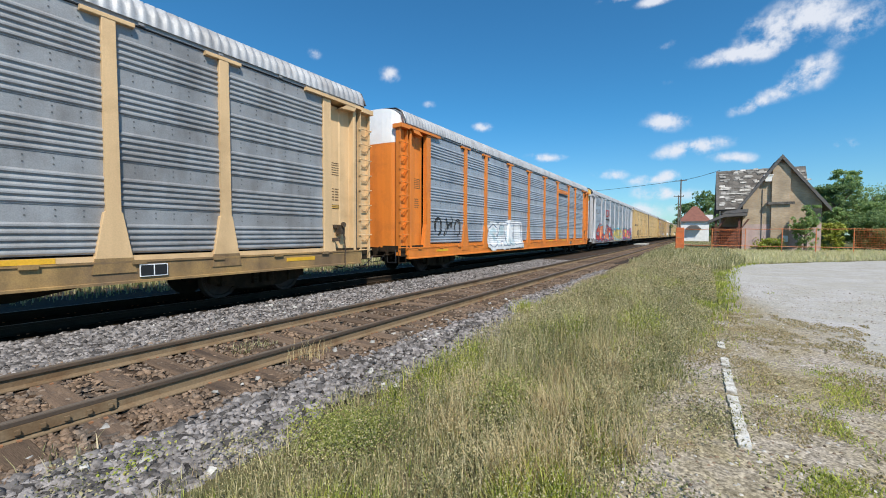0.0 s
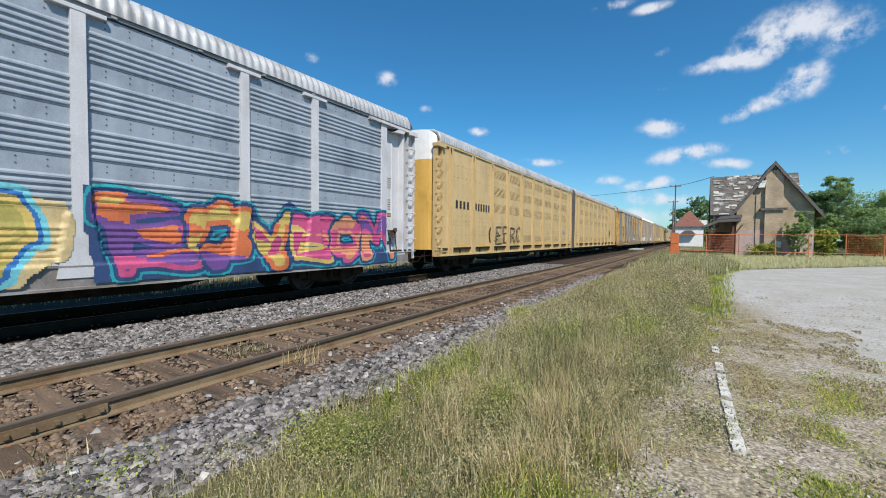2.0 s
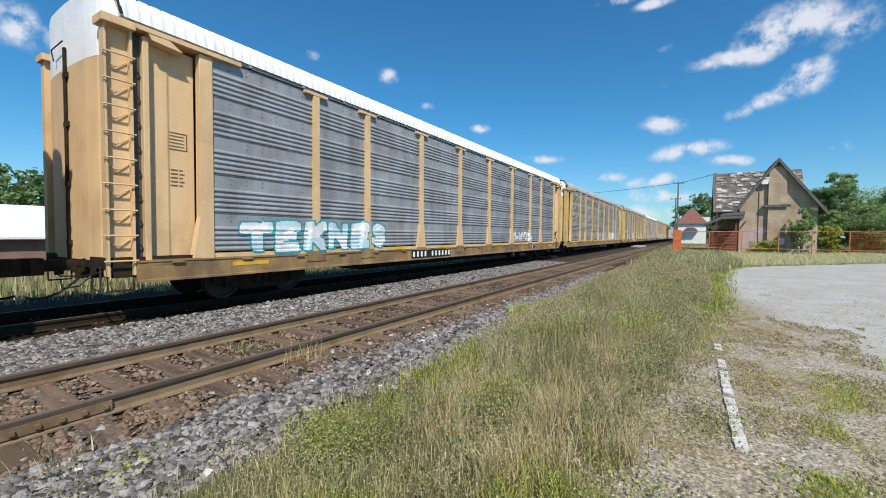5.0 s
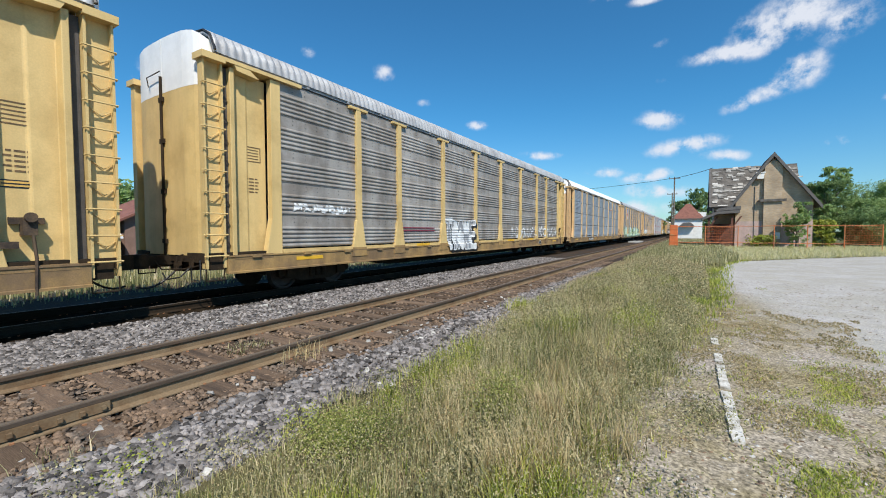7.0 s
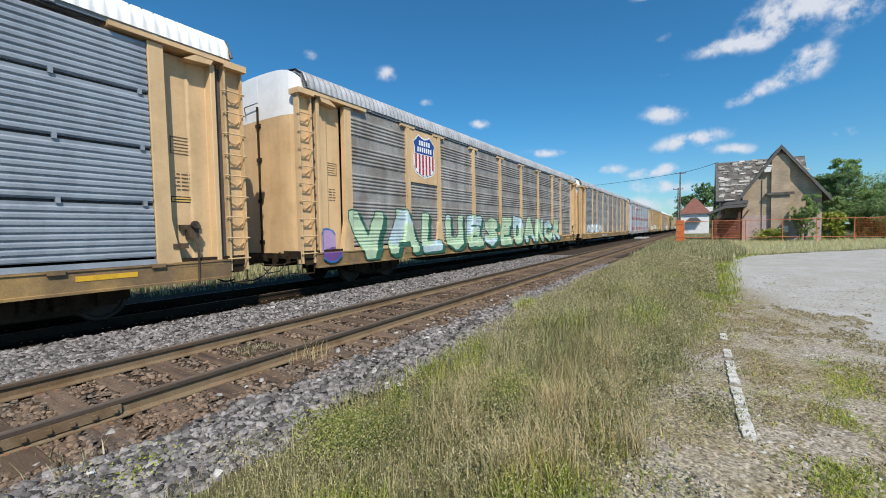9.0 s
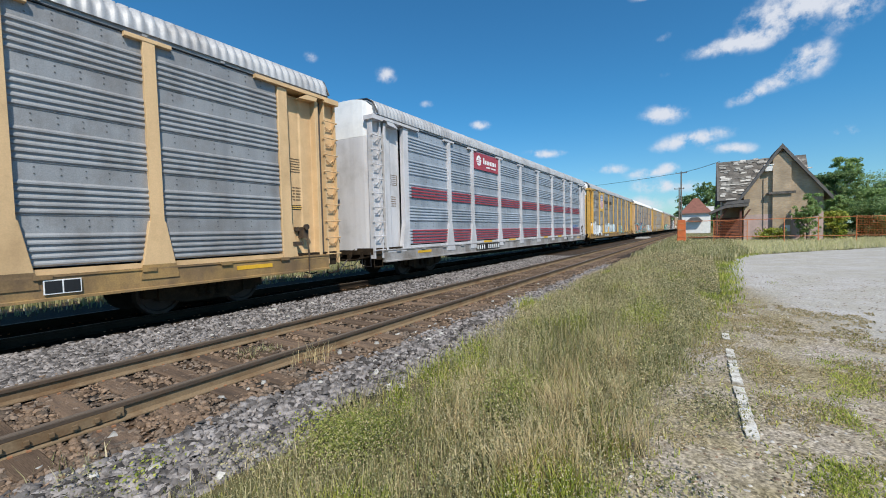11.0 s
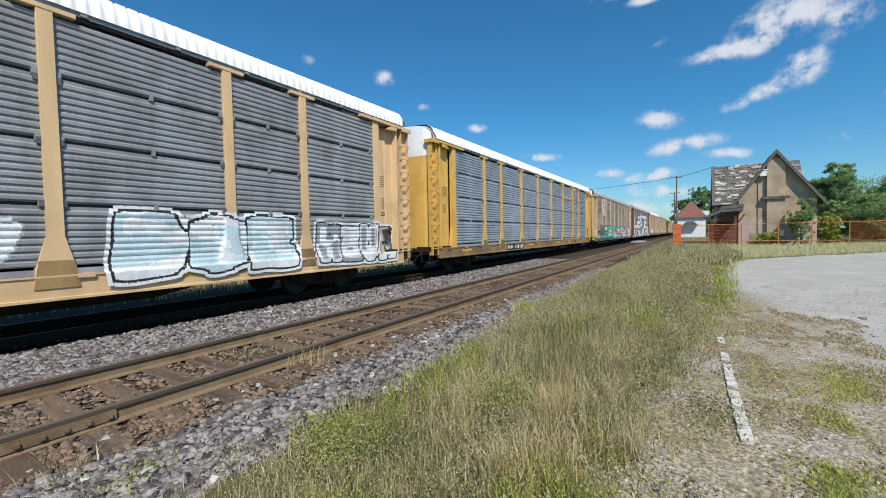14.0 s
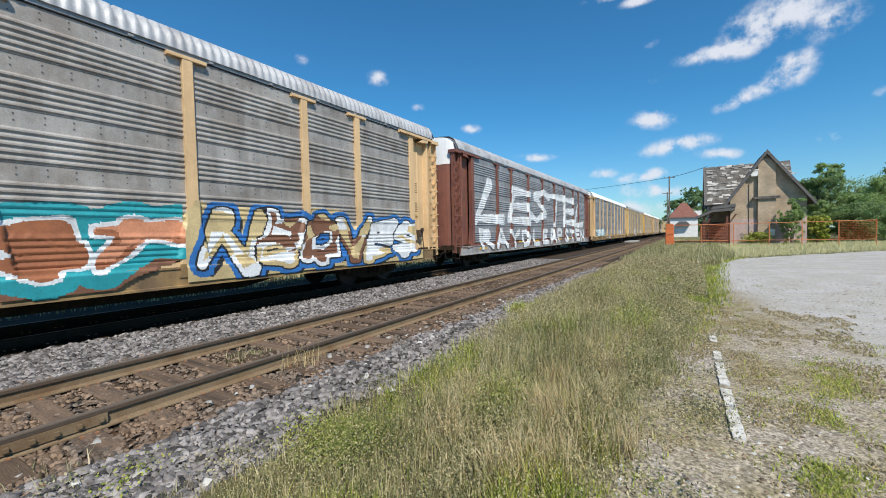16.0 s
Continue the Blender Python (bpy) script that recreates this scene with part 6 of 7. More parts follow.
def graffiti(root, kind, seed, y0, y1, z0, z1, count, fill, outline, halo=None, thick=0.17, edge=0.055, glow=0.09, back=None, name="graffiti", label="", forms=None, word="", drop=None, wild=False):
    """Spray paint over the near side, following its ribs, posts and sill. fill: colours from the bottom to the top."""
    prof = side_profile(kind)
    pz, px = np.array([p[0] for p in prof]), np.array([max(p[1], 1.552) for p in prof])
    zs = sorted({z0, z1, *[z for z in (0.653, 0.657, 0.72, 0.79, 0.86, 0.93, 0.992, 0.996, 1.05, BASE - 0.002) if z0 < z < z1], *[z for z in pz if z0 < z < z1]})
    zz = [zs[0]]
    for z in zs[1:]:
        if z - zz[-1] > 0.06:
            k = int((z - zz[-1]) / 0.045) + 1
            zz += list(np.linspace(zz[-1], z, k + 1)[1:-1])
        zz.append(z)
    zs = np.array(zz)
    ys = list(np.arange(y0, y1, 0.032)) + [y1]
    for p in POSTS + [1.56, 1.82, LEN - 1.82, LEN - 1.56]:
        for e in (-0.137, -0.133, 0.133, 0.137):
            if y0 < p + e < y1:
                ys.append(p + e)
    ys = np.array(sorted(ys))
    hgt = z1 - z0
    count = len(word) or count
    margin = min(0.4 * hgt, thick + edge + (glow if halo else 0.0) + 0.03)

    def field(a, b):
        f, g, o = strokes_field(a - y0, b - z0, seed, count, y1 - y0, hgt, margin, forms or FORMS, word, wild)
        w = 0.035 * value_noise(a * 2.4, b * 4.0, seed)
        return f + w, g + w, o

    # slide the grid along the side until its lines meet the strokes' outlines
    GY, GZ = np.meshgrid(ys, zs, indexing="ij")
    dv = field(GY, GZ)[0]
    slope = (field(GY + 0.006, GZ)[0] - field(GY - 0.006, GZ)[0]) / 0.012
    climb = (field(GY, GZ + 0.006)[0] - field(GY, GZ - 0.006)[0]) / 0.012
    upright = np.abs(slope) > np.abs(climb)
    room_y = np.minimum(np.diff(ys, prepend=ys[0] - 1), np.diff(ys, append=ys[-1] + 1))
    room_z = np.minimum(np.diff(zs, prepend=zs[0]), np.diff(zs, append=zs[-1]))
    near = np.where(upright, np.where(room_y > 0.02, 0.0175, 0.0)[:, None], 0.48 * room_z[None])
    near[0] = near[-1] = 0.0
    steep = np.where(upright, slope, climb)
    slide = np.zeros(GY.shape)
    for level in (0.5 * thick, thick, thick + edge, thick + edge + glow if halo else thick + edge):
        step = np.where(np.abs(steep) > 0.25, (level - dv) / np.where(np.abs(steep) > 0.25, steep, 1.0), 9.0)
        hit = np.abs(step) < near
        slide = np.where(hit, step, slide)
        near = np.where(hit, np.abs(step), near)
    GY = GY + np.where(upright, slide, 0.0)
    GZ = GZ + np.where(upright, 0.0, slide)
    raised = (~upright) & (np.abs(slide) > 0.002)
    A = (GY[:-1, :-1] + GY[1:, :-1] + GY[1:, 1:] + GY[:-1, 1:]) / 4
    B = (GZ[:-1, :-1] + GZ[1:, :-1] + GZ[1:, 1:] + GZ[:-1, 1:]) / 4
    U, V = A - y0, (B - z0) / hgt
    cy = A[:, 0]
    d, second, owner = field(A, B)
    mats, slot = [], {}

    def s(colour):
        if colour not in slot:
            slot[colour] = len(mats)
            mats.append(SPRAY[colour])
        return slot[colour]

    shade_idx = (owner + (V * 1.7 + 0.55 * value_noise(A * 1.6, B * 2.4, seed + 3) + 0.3).astype(int)) % len(fill)
    lut = np.array([s(c) for c in fill])
    M = np.full(U.shape, -1)
    if back:
        ragged = (0.5 + 0.3 * value_noise(cy * 1.2, 0 * cy, seed + 11))[:, None]
        M = np.where((V < ragged + 0.25) & (V > 0.02) & (d < thick + edge + 0.32 + 0.25 * value_noise(A * 1.7, B * 1.7, seed + 21)), s(back), M)
    if drop:
        M = np.where(np.minimum(field(A - 0.09, B + 0.07)[0], field(A - 0.17, B + 0.13)[0]) < thick + 0.02, s(drop), M)
    if halo:
        M = np.where(d < thick + edge + glow, s(halo), M)
    M = np.where(d < thick + edge, s(outline), M)
    M = np.where(d < thick, lut[shade_idx], M)
    if edge > 0:
        M = np.where((d < thick) & (second - d < edge * 0.9), s(outline), M)
    if thick > 0.17 and (halo or back):
        inner = lut[(shade_idx + 1) % len(fill)]
        M = np.where((d < 0.5 * thick) & (value_noise(A * 1.1, B * 1.6, seed + 5) > -0.25), inner, M)
    X = np.array([[surface_x(kind, y, z, pz, px) + 0.004 for z in zs] for y in ys])
    crest = np.maximum(X, np.maximum(np.roll(X, 1, 1), np.roll(X, -1, 1)))
    verts = np.stack([np.where(raised, crest, X), GY, GZ], -1).reshape(-1, 3)
    idx = np.arange(len(ys) * len(zs)).reshape(len(ys), len(zs))
    faces = np.stack([idx[:-1, :-1], idx[1:, :-1], idx[1:, 1:], idx[:-1, 1:]], -1).reshape(-1, 4)
    keep = (M >= 0).ravel()
    used, inv = np.unique(faces[keep], return_inverse=True)
    me = raw_mesh(name, verts[used], inv.reshape(-1, 4), mats, M.ravel()[keep])
    ob = again(name, me, root, None, label)
    return ob


REFLECT = material("golden_reflector_tape", (0.70, 0.40, 0.03), 0.4, 0.0, 0.2, 4.0)


def reflector_mesh():
    bm = bmesh.new()
    box(bm, -0.012, 0.003, 0.0, 0.85, 0.0, 0.085)
    return finish("reflector", bm, REFLECT)


def autorack(label, kind, panel, trim, roof, end=None, cap=WHITE, sill=None, plate=None, group="freight train"):
    """A covered car carrier: sides of ribbed panels between posts, rounded end doors, arched roof, two trucks."""
    end, sill = end or trim, sill or {TAN: SILL_TAN, CREAM: SILL_TAN, YELLOW: SILL_TAN, LIGHTGREY: SILL_GREY}.get(trim, trim)
    root = tagged(new("autorack_car"), label, "freight car", group)
    for flip in (False, True):
        turn = pose(0, LEN, 0, 0, 0, 180) if flip else Matrix()
        again("side_sill", sill_mesh(sill), root, turn)
        for a, b in zip(BAYS, BAYS[1:]):
            again("lower_rail", kick_mesh(trim if kind == "banded" else panel, b - a), root, turn @ pose(0, a, 0))
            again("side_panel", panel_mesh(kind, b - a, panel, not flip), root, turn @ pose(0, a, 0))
        for p in POSTS:
            again("side_post", post_mesh(kind, trim), root, turn @ pose(0, p, 0))
        for rear in (False, True):
            m = turn @ (Matrix.Translation((0, LEN, 0)) @ Matrix.Diagonal((1, -1, 1, 1)) if rear else Matrix())
            again("end_pocket", column_mesh(end), root, m)
            again("corner_post", corner_mesh(end), root, m)
            again("header_beam", header_mesh(end), root, m)
            if rear and not flip:
                again("hand_brake", cached("hand_brake", brake_mesh), root, m, "grimy hand brake with its chain")
            lad = again("ladder", ladder_mesh(end), root, m)
            if not flip:
                for k in range(9):
                    again("rung", rung_mesh(end), lad, pose(0, 0, 1.0 + k * 0.44))
    for rear in (False, True):
        turn = pose(0, LEN, 0, 0, 0, 180) if rear else Matrix()
        for s in (1, -1):
            m = turn @ Matrix.Diagonal((s, 1, 1, 1))
            again("end_door", cached(("door", end.name), lambda: curved_sheet("end_door", 1.0, 4.54, end)), root, m)
            again("end_cap", cached(("cap", cap.name), lambda: curved_sheet("end_cap", 4.544, None, cap)), root, m)

        def bar():
            bm = bmesh.new()
            tube(bm, [(0.0, -0.03, 1.0), (0.0, -0.03, 4.9)], 0.03, 8)
            for z in (1.3, 2.4, 3.5, 4.4):
                box(bm, -0.09, 0.09, -0.045, 0.0, z - 0.05, z + 0.05)
            tube(bm, [(-0.5, -0.05, 4.75), (-0.5, -0.08, 4.95), (0.1, -0.08, 4.98)], 0.012, 6)
            box(bm, -1.40, 1.40, 0.12, 0.5, 0.80, 1.05)
            return finish("door_bar", bm, DARK)
        again("door_bar", cached("door_bar", bar), root, turn)

        def platform():
            bm = bmesh.new()
            box(bm, -1.5, 1.5, 0.02, 0.12, 0.86, 1.06)
            for s in (-1, 1):
                box(bm, s * 1.5 - 0.03, s * 1.5 + 0.03, 0.12, 0.46, 0.70, 1.06)
                for yy in (0.04, 0.42):
                    tube(bm, [(s * 1.52, yy, 0.86), (s * 1.52, yy, 0.48)], 0.014, 6)
                tube(bm, [(s * 1.52, 0.04, 0.48), (s * 1.52, 0.42, 0.48)], 0.016, 6)
                tube(bm, [(s * 0.75, -0.02, 1.02), (s * 0.75, -0.16, 0.98), (s * 0.75, -0.16, 0.82)], 0.016, 6)
                box(bm, s * 0.55 - 0.05, s * 0.55 + 0.05, -0.10, 0.02, 0.66, 0.86)
                box(bm, s * 1.05 - 0.04, s * 1.05 + 0.04, -0.04, 0.02, 0.74, 0.95)
            tube(bm, [(-1.42, -0.06, 0.92), (-0.2, -0.20, 0.86), (0.0, -0.32, 0.96)], 0.014, 6)
            return finish("end_platform", bm, DARK)
        again("end_platform", cached("end_platform", platform), root, turn, "grimy end platform with hanging steps and grab irons")
        again("coupler", cached("coupler", coupler_mesh), root, turn)
        again("air_hose", cached("hose", hose_mesh), root, turn)
    again("roof", roof_mesh(roof), root)
    again("roof_fascia", fascia_mesh(GALV), root)
    for turn in (Matrix(), pose(0, LEN, 0, 0, 0, 180)):
        again("roof_rim", cached("roof_rim", roof_rim_mesh), root, turn, "dark rubber edge over the roof end")
    again("underframe", cached("underframe", underframe_mesh), root)
    truck_parts(root, 3.3)
    truck_parts(root, LEN - 3.3)
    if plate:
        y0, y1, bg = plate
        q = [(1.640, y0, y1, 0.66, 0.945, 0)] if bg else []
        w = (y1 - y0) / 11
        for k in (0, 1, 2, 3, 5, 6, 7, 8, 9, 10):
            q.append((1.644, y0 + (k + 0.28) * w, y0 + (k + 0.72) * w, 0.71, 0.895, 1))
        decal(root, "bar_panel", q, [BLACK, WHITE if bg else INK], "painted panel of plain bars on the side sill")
    # stencils on the end pockets and yellow reflectors along the sill
    q = [(1.378, 1.0, 1.42, 3.1, 3.12, 0), (1.378, 1.0, 1.42, 3.42, 3.44, 0), (1.378, 1.0, 1.02, 3.12, 3.42, 0), (1.378, 1.40, 1.42, 3.12, 3.42, 0)]
    for k in range(4):
        q.append((1.378, 1.06, 1.36, 3.165 + 0.065 * k, 3.182 + 0.065 * k, 0))
    for k in range(5):
        for a, b in ((1.02, 1.10), (1.12, 1.24), (1.27, 1.33 + 0.03 * (k % 2))):
            q.append((1.378, a, b, 2.40 + 0.075 * k, 2.428 + 0.075 * k, 0))
    q = q + [(x, LEN - b, LEN - a, c, d, e) for x, a, b, c, d, e in q]
    tagged(decal(root, "stencils", q, [FAINT], "small faded stencilled data"), kind="stuff")
    y = LEN - 1.46
    decal(root, "warning_label", [(1.378, y, y + 0.52, 2.16, 2.28, 0), (1.381, y + 0.03, y + 0.49, 2.18, 2.26, 1), (1.383, y + 0.07, y + 0.45, 2.21, 2.23, 0)], [BLACK, YELLOW], "yellow label with a black border")
    for y in (2.2, 7.4, 10.3, 15.8, 18.9, LEN - 3.0):
        again("reflector", cached("reflector", reflector_mesh), root, pose(1.603, y, 0.998) if kind == "banded" and 2.5 < y < 20 else pose(1.619, y, 0.80), "golden reflector strip")
    decal(root, "data_plate", [(1.646, LEN - 6.05, LEN - 5.6, 0.70, 0.92, 0), (1.649, LEN - 6.035, LEN - 5.835, 0.715, 0.905, 1), (1.649, LEN - 5.815, LEN - 5.615, 0.715, 0.905, 1)], [WHITE, BLACK], "white data plate")
    return root


def flat_rack_unit(root, y0, length, front_end, rear_end):
    """One half of the articulated yellow car carrier: flat riveted panels with louvres between channel posts."""
    # nine equal bays and a narrow one beside the bellows
    full = (length - 1.1 - 0.55 - 1.0) / 9
    widths = [full] * 9 + [1.0] if front_end else [1.0] + [full] * 9
    edges = [y0 + (1.1 if front_end else 0.55)]
    for w in widths:
        edges.append(edges[-1] + w)

    def panel(louvred, bay):
        def make():
            bm = bmesh.new()
            box(bm, 1.46, 1.55, 0.0, bay, 1.08, TOP + 0.03)
            box(bm, 1.54, 1.575, 0.0, bay, 1.075, 1.115)
            return finish("side_panel", bm, MAIZE)
        return cached(("flat", round(bay, 2), louvred), make)

    def vent(bay, hh):
        """A bank of pressed louvres."""
        def make():
            bm = bmesh.new()
            k = int(hh / 0.055)
            box(bm, 1.549, 1.553, 0.26, bay - 0.26, -hh / 2, hh / 2, 1)
            for i in range(k):
                z = -hh / 2 + (i + 0.5) * hh / k
                prism(bm, [(1.55, z - 0.026), (1.564, z - 0.016), (1.55, z + 0.018)], "y", 0.26, bay - 0.26, 0)
            return finish("louvre_bank", bm, [MAIZE, LOUVRE])
        return cached(("vent", round(bay, 2), hh), make)

    def rivets(bay, louvred):
        def make():
            bm = bmesh.new()
            for z in (1.82, 1.98, 2.2, 2.42, 4.22) if louvred else (1.6, 2.0, 2.2, 2.4, 3.2, 4.0, 4.5):
                for i in range(5):
                    y = 0.3 + (bay - 0.6) * i / 4
                    box(bm, 1.55, 1.562, y - 0.016, y + 0.016, z - 0.016, z + 0.016)
            return finish("rivets", bm, LOUVRE)
        return cached(("rivets", round(bay, 2), louvred), make)

    def tape():
        bm = bmesh.new()
        box(bm, 1.546, 1.556, -0.36, 0.36, 1.15, 1.25)
        return finish("reflector", bm, YELLOW)

    def post():
        bm = bmesh.new()
        prism(bm, [(1.46, -0.17), (1.625, -0.17), (1.625, -0.07), (1.50, -0.07), (1.50, 0.05), (1.625, 0.05), (1.625, 0.17), (1.46, 0.17)], "z", 0.74, 2.75)
        prism(bm, [(1.46, -0.15), (1.60, -0.15), (1.60, -0.07), (1.50, -0.07), (1.50, 0.05), (1.60, 0.05), (1.60, 0.15), (1.46, 0.15)], "z", 2.75, TOP + 0.01)
        box(bm, 1.565, 1.58, -0.055, 0.055, TOP - 0.2, TOP - 0.02, 1)
        return finish("side_post", bm, [MAIZE, BLACK])

    def rail():
        bm = bmesh.new()
        box(bm, 1.44, 1.61, 0.25, length - 0.25, 0.74, 0.81, 0)
        box(bm, 1.42, 1.49, 0.25, length - 0.25, 0.81, 1.10, 1)
        box(bm, 1.25, 1.52, 0.4, length - 0.4, 0.60, 0.738, 2)
        y = 3.4
        while y < length - 3:
            box(bm, 1.28, 1.46, y, y + 0.16, 0.34, 0.61, 2)
            y += 2.9
        box(bm, 1.44, 1.60, 0.25, length - 0.25, TOP + 0.015, TOP + 0.14, 0)
        return finish("side_sill", bm, [MAIZE, LOUVRE, DARK])

    for flip in (False, True):
        def put(name, me, y, w=0.0):
            if flip:
                return again(name, me, root, pose(0, y + w, 0, 0, 0, 180))
            return again(name, me, root, pose(0, y, 0))
        put("side_sill", cached(("flatsill", length), rail), y0, length)
        for i, w in enumerate(widths):
            plain = i < (2 if front_end else 1) or i > (7 if rear_end else 8)
            p = put("side_panel", panel(not plain, w), edges[i], w)
            tagged(again("rivets", rivets(w, not plain), p), kind="stuff")
            again("reflector", cached("flattape", tape), p, pose(0, w / 2, 0), "yellow reflector strip")
            for zc, hh in () if plain else ((4.66, 0.42), (3.78, 0.42), (2.97, 0.44), (1.44, 0.40)):
                again("louvre_bank", vent(w, hh), p, pose(0, 0, zc), "bank of pressed louvres on a darker tan backing")
        for e in edges:
            put("side_post", cached("flatpost", post), e)
    roof = again("roof", roof_mesh(ROOF_GALV, length), root, pose(0, y0, 0))
    for is_end, at_rear in ((front_end, False), (rear_end, True)):
        turn = pose(0, y0 + length, 0, 0, 0, 180) if at_rear else pose(0, y0, 0)
        for s in (1, -1):
            m = turn @ Matrix.Diagonal((s, 1, 1, 1))
            again("end_door", cached(("door", YELLOW.name), lambda: curved_sheet("end_door", 1.0, 4.54, YELLOW)), root, m)
            again("end_cap", cached(("cap", WHITE.name), lambda: curved_sheet("end_cap", 4.544, None, WHITE)), root, m)
            if is_end:
                lad = again("ladder", ladder_mesh(MAIZE), root, m)
                for k in range(9):
                    again("rung", rung_mesh(MAIZE), lad, pose(0, 0, 1.0 + k * 0.44))

                def filler():
                    bm = bmesh.new()
                    box(bm, 1.44, 1.53, 0.46, 1.12, 0.90, TOP + 0.01)
                    box(bm, 1.40, 1.66, -0.02, 0.6, TOP - 0.11, TOP + 0.02)
                    return finish("end_pocket", bm, MAIZE)
                again("end_pocket", cached("flatpocket", filler), root, m)
            else:
                def filler2():
                    bm = bmesh.new()
                    box(bm, 1.44, 1.55, 0.2, 0.57, 0.85, TOP + 0.01)
                    return finish("end_pocket", bm, MAIZE)
                again("end_pocket", cached("flatpocket2", filler2), root, m)


def placard_mesh():
    bm = bmesh.new()
    box(bm, 1.555, 1.566, -0.2, 0.2, 1.42, 1.60, 0)
    for k in range(3):
        box(bm, 1.566, 1.569, -0.16 + 0.11 * k, -0.08 + 0.11 * k, 1.46, 1.56, 1)
    return finish("placard", bm, [WHITE, INK])


def lower_placard_mesh():
    bm = bmesh.new()
    box(bm, 1.49, 1.52, -0.22, 0.22, 0.90, 1.08, 0)
    for k in range(4):
        box(bm, 1.52, 1.523, -0.2 + 0.1 * k, -0.14 + 0.1 * k, 0.93, 1.05, 1)
    return finish("placard", bm, [WHITE, INK])


def articulated_car(label):
    root = tagged(new("articulated_autorack_car"), label, "freight car", "freight train")
    unit = 20.6
    flat_rack_unit(root, 0.0, unit, True, False)
    flat_rack_unit(root, unit + 0.55, unit, False, True)
    # the ribbed bellows between the two halves
    bm = bmesh.new()
    rows = []
    for k in range(15):
        y = unit - 0.12 + 0.79 * k / 14
        g = 1.0 if k % 2 else 0.96
        rows.append([bm.verts.new((x * g, y, z)) for x, z in [(1.58, 0.68), (1.62, 5.18), (1.54, 5.42), (1.24, 5.68), (0, 5.84), (-1.24, 5.68), (-1.54, 5.42), (-1.62, 5.18), (-1.58, 0.68)]])
    for p, q in zip(rows, rows[1:]):
        for i in range(8):
            bm.faces.new((p[i], p[i + 1], q[i + 1], q[i]))
    bm.faces.new(rows[0])
    bm.faces.new(rows[-1][::-1])
    part("bellows", bm, RUBBER_AND_SLOT_SHADE, root, "black ribbed rubber bellows")
    total = 2 * unit + 0.55
    for rear in (False, True):
        turn = pose(0, total, 0, 0, 0, 180) if rear else Matrix()
        again("coupler", cached("coupler", coupler_mesh), root, turn)
        again("air_hose", cached("hose", hose_mesh), root, turn)
        again("underframe", cached("underframe_half", lambda: underframe_mesh(20.6)), root, turn)
    for y in (3.0, unit + 0.27, total - 3.0):
        truck_parts(root, y)
    q = [(1.566, 1.55 + 0.33 * k, 1.70 + 0.33 * k, 2.72, 3.04, 0) for k in range(4)] + [(1.566, 3.32 + 0.27 * k, 3.45 + 0.27 * k, 2.72, 3.04, 0) for k in range(6)]
    decal(root, "painted_bars", q, [INK], "dark painted bars on the side")
    for y in (19.55, 22.20):
        again("placard", cached("placard", placard_mesh), root, pose(0, y, 0), "small white placard with dark bars")
        again("placard", cached("lower_placard", lower_placard_mesh), root, pose(0, y, 0), "small white placard with dark bars")
        bm = bmesh.new()
        for k in range(4):
            box(bm, 1.552, 1.556, y - 0.18 + 0.1 * k, y - 0.12 + 0.1 * k, 1.70, 1.78)
        tagged(part("painted_bars", bm, INK, root, "short row of dark painted bars"), kind="stuff")
    bm = bmesh.new()
    for k, ch in enumerate("MRS"):
        for line in LETTERS[ch]:
            tube(bm, [(1.562, 17.55 + 0.26 * (k + 0.9 * a), 1.85 + 0.32 * b - 0.05 * k) for a, b in line], 0.02, 4)
    part("graffiti", bm, SPRAY["grey"], root, "small grey spray-painted tag")
    bm = bmesh.new()
    for k, ch in enumerate("EBRO"):
        for line in LETTERS[ch]:
            pts = [Vector((1.57, 5.5 + 0.92 * (k + 0.86 * a), 1.16 + 0.85 * b + 0.06 * (k % 2))) for a, b in line]
            fine = [p.lerp(q, u / 4) + Vector((0, 0.05 * math.sin(u * 1.57), 0)) for p, q in zip(pts, pts[1:]) for u in range(4)] + [pts[-1]]
            tube(bm, fine, 0.016, 4)
            tube(bm, [p + Vector((0, 0.13, 0.05)) for p in fine], 0.012, 4)
    tube(bm, [(1.57, 5.75 + 0.26 * (1 - 0.06 * k) * math.cos(k * 0.6), 1.55 + 0.26 * (1 - 0.06 * k) * math.sin(k * 0.6)) for k in range(16)], 0.016, 4)
    tube(bm, [(1.57, 5.30 + 0.5 * math.cos(2.0 + 0.25 * k), 1.62 + 0.52 * math.sin(2.0 + 0.25 * k)) for k in range(10)], 0.04, 4)
    part("graffiti", bm, INK, root, "thin grey spray-painted outline letters")
    bm = bmesh.new()
    for a, b in (((37.3, 1.9), (38.0, 2.4)), ((37.5, 2.5), (37.9, 1.7)), ((37.2, 2.2), (38.2, 2.1)), ((37.7, 1.6), (38.1, 2.3))):
        tube(bm, [(1.566, a[0], a[1]), (1.566, b[0], b[1])], 0.02, 4)
    part("graffiti", bm, INK, root, "small black spray-painted tag")
    return root


def lettering(root, words, y, z, size, mat, name):
    """Words in the built-in font on the near side, reading from the front to the rear of the car."""
    cu = bpy.data.curves.new(name, "FONT")
    cu.body = words
    cu.size = size
    cu.extrude = 0.002
    cu.offset = 0.010
    ob = bpy.data.objects.new(name, cu)
    scene.collection.objects.link(ob)
    me = bpy.data.meshes.new_from_object(ob.evaluated_get(bpy.context.evaluated_depsgraph_get()))
    bpy.data.objects.remove(ob)
    me.materials.clear()
    me.materials.append(mat)
    o = again(name, me, root, pose(1.588, y, z, 90, 0, 90), "faded black painted lettering")
    return o


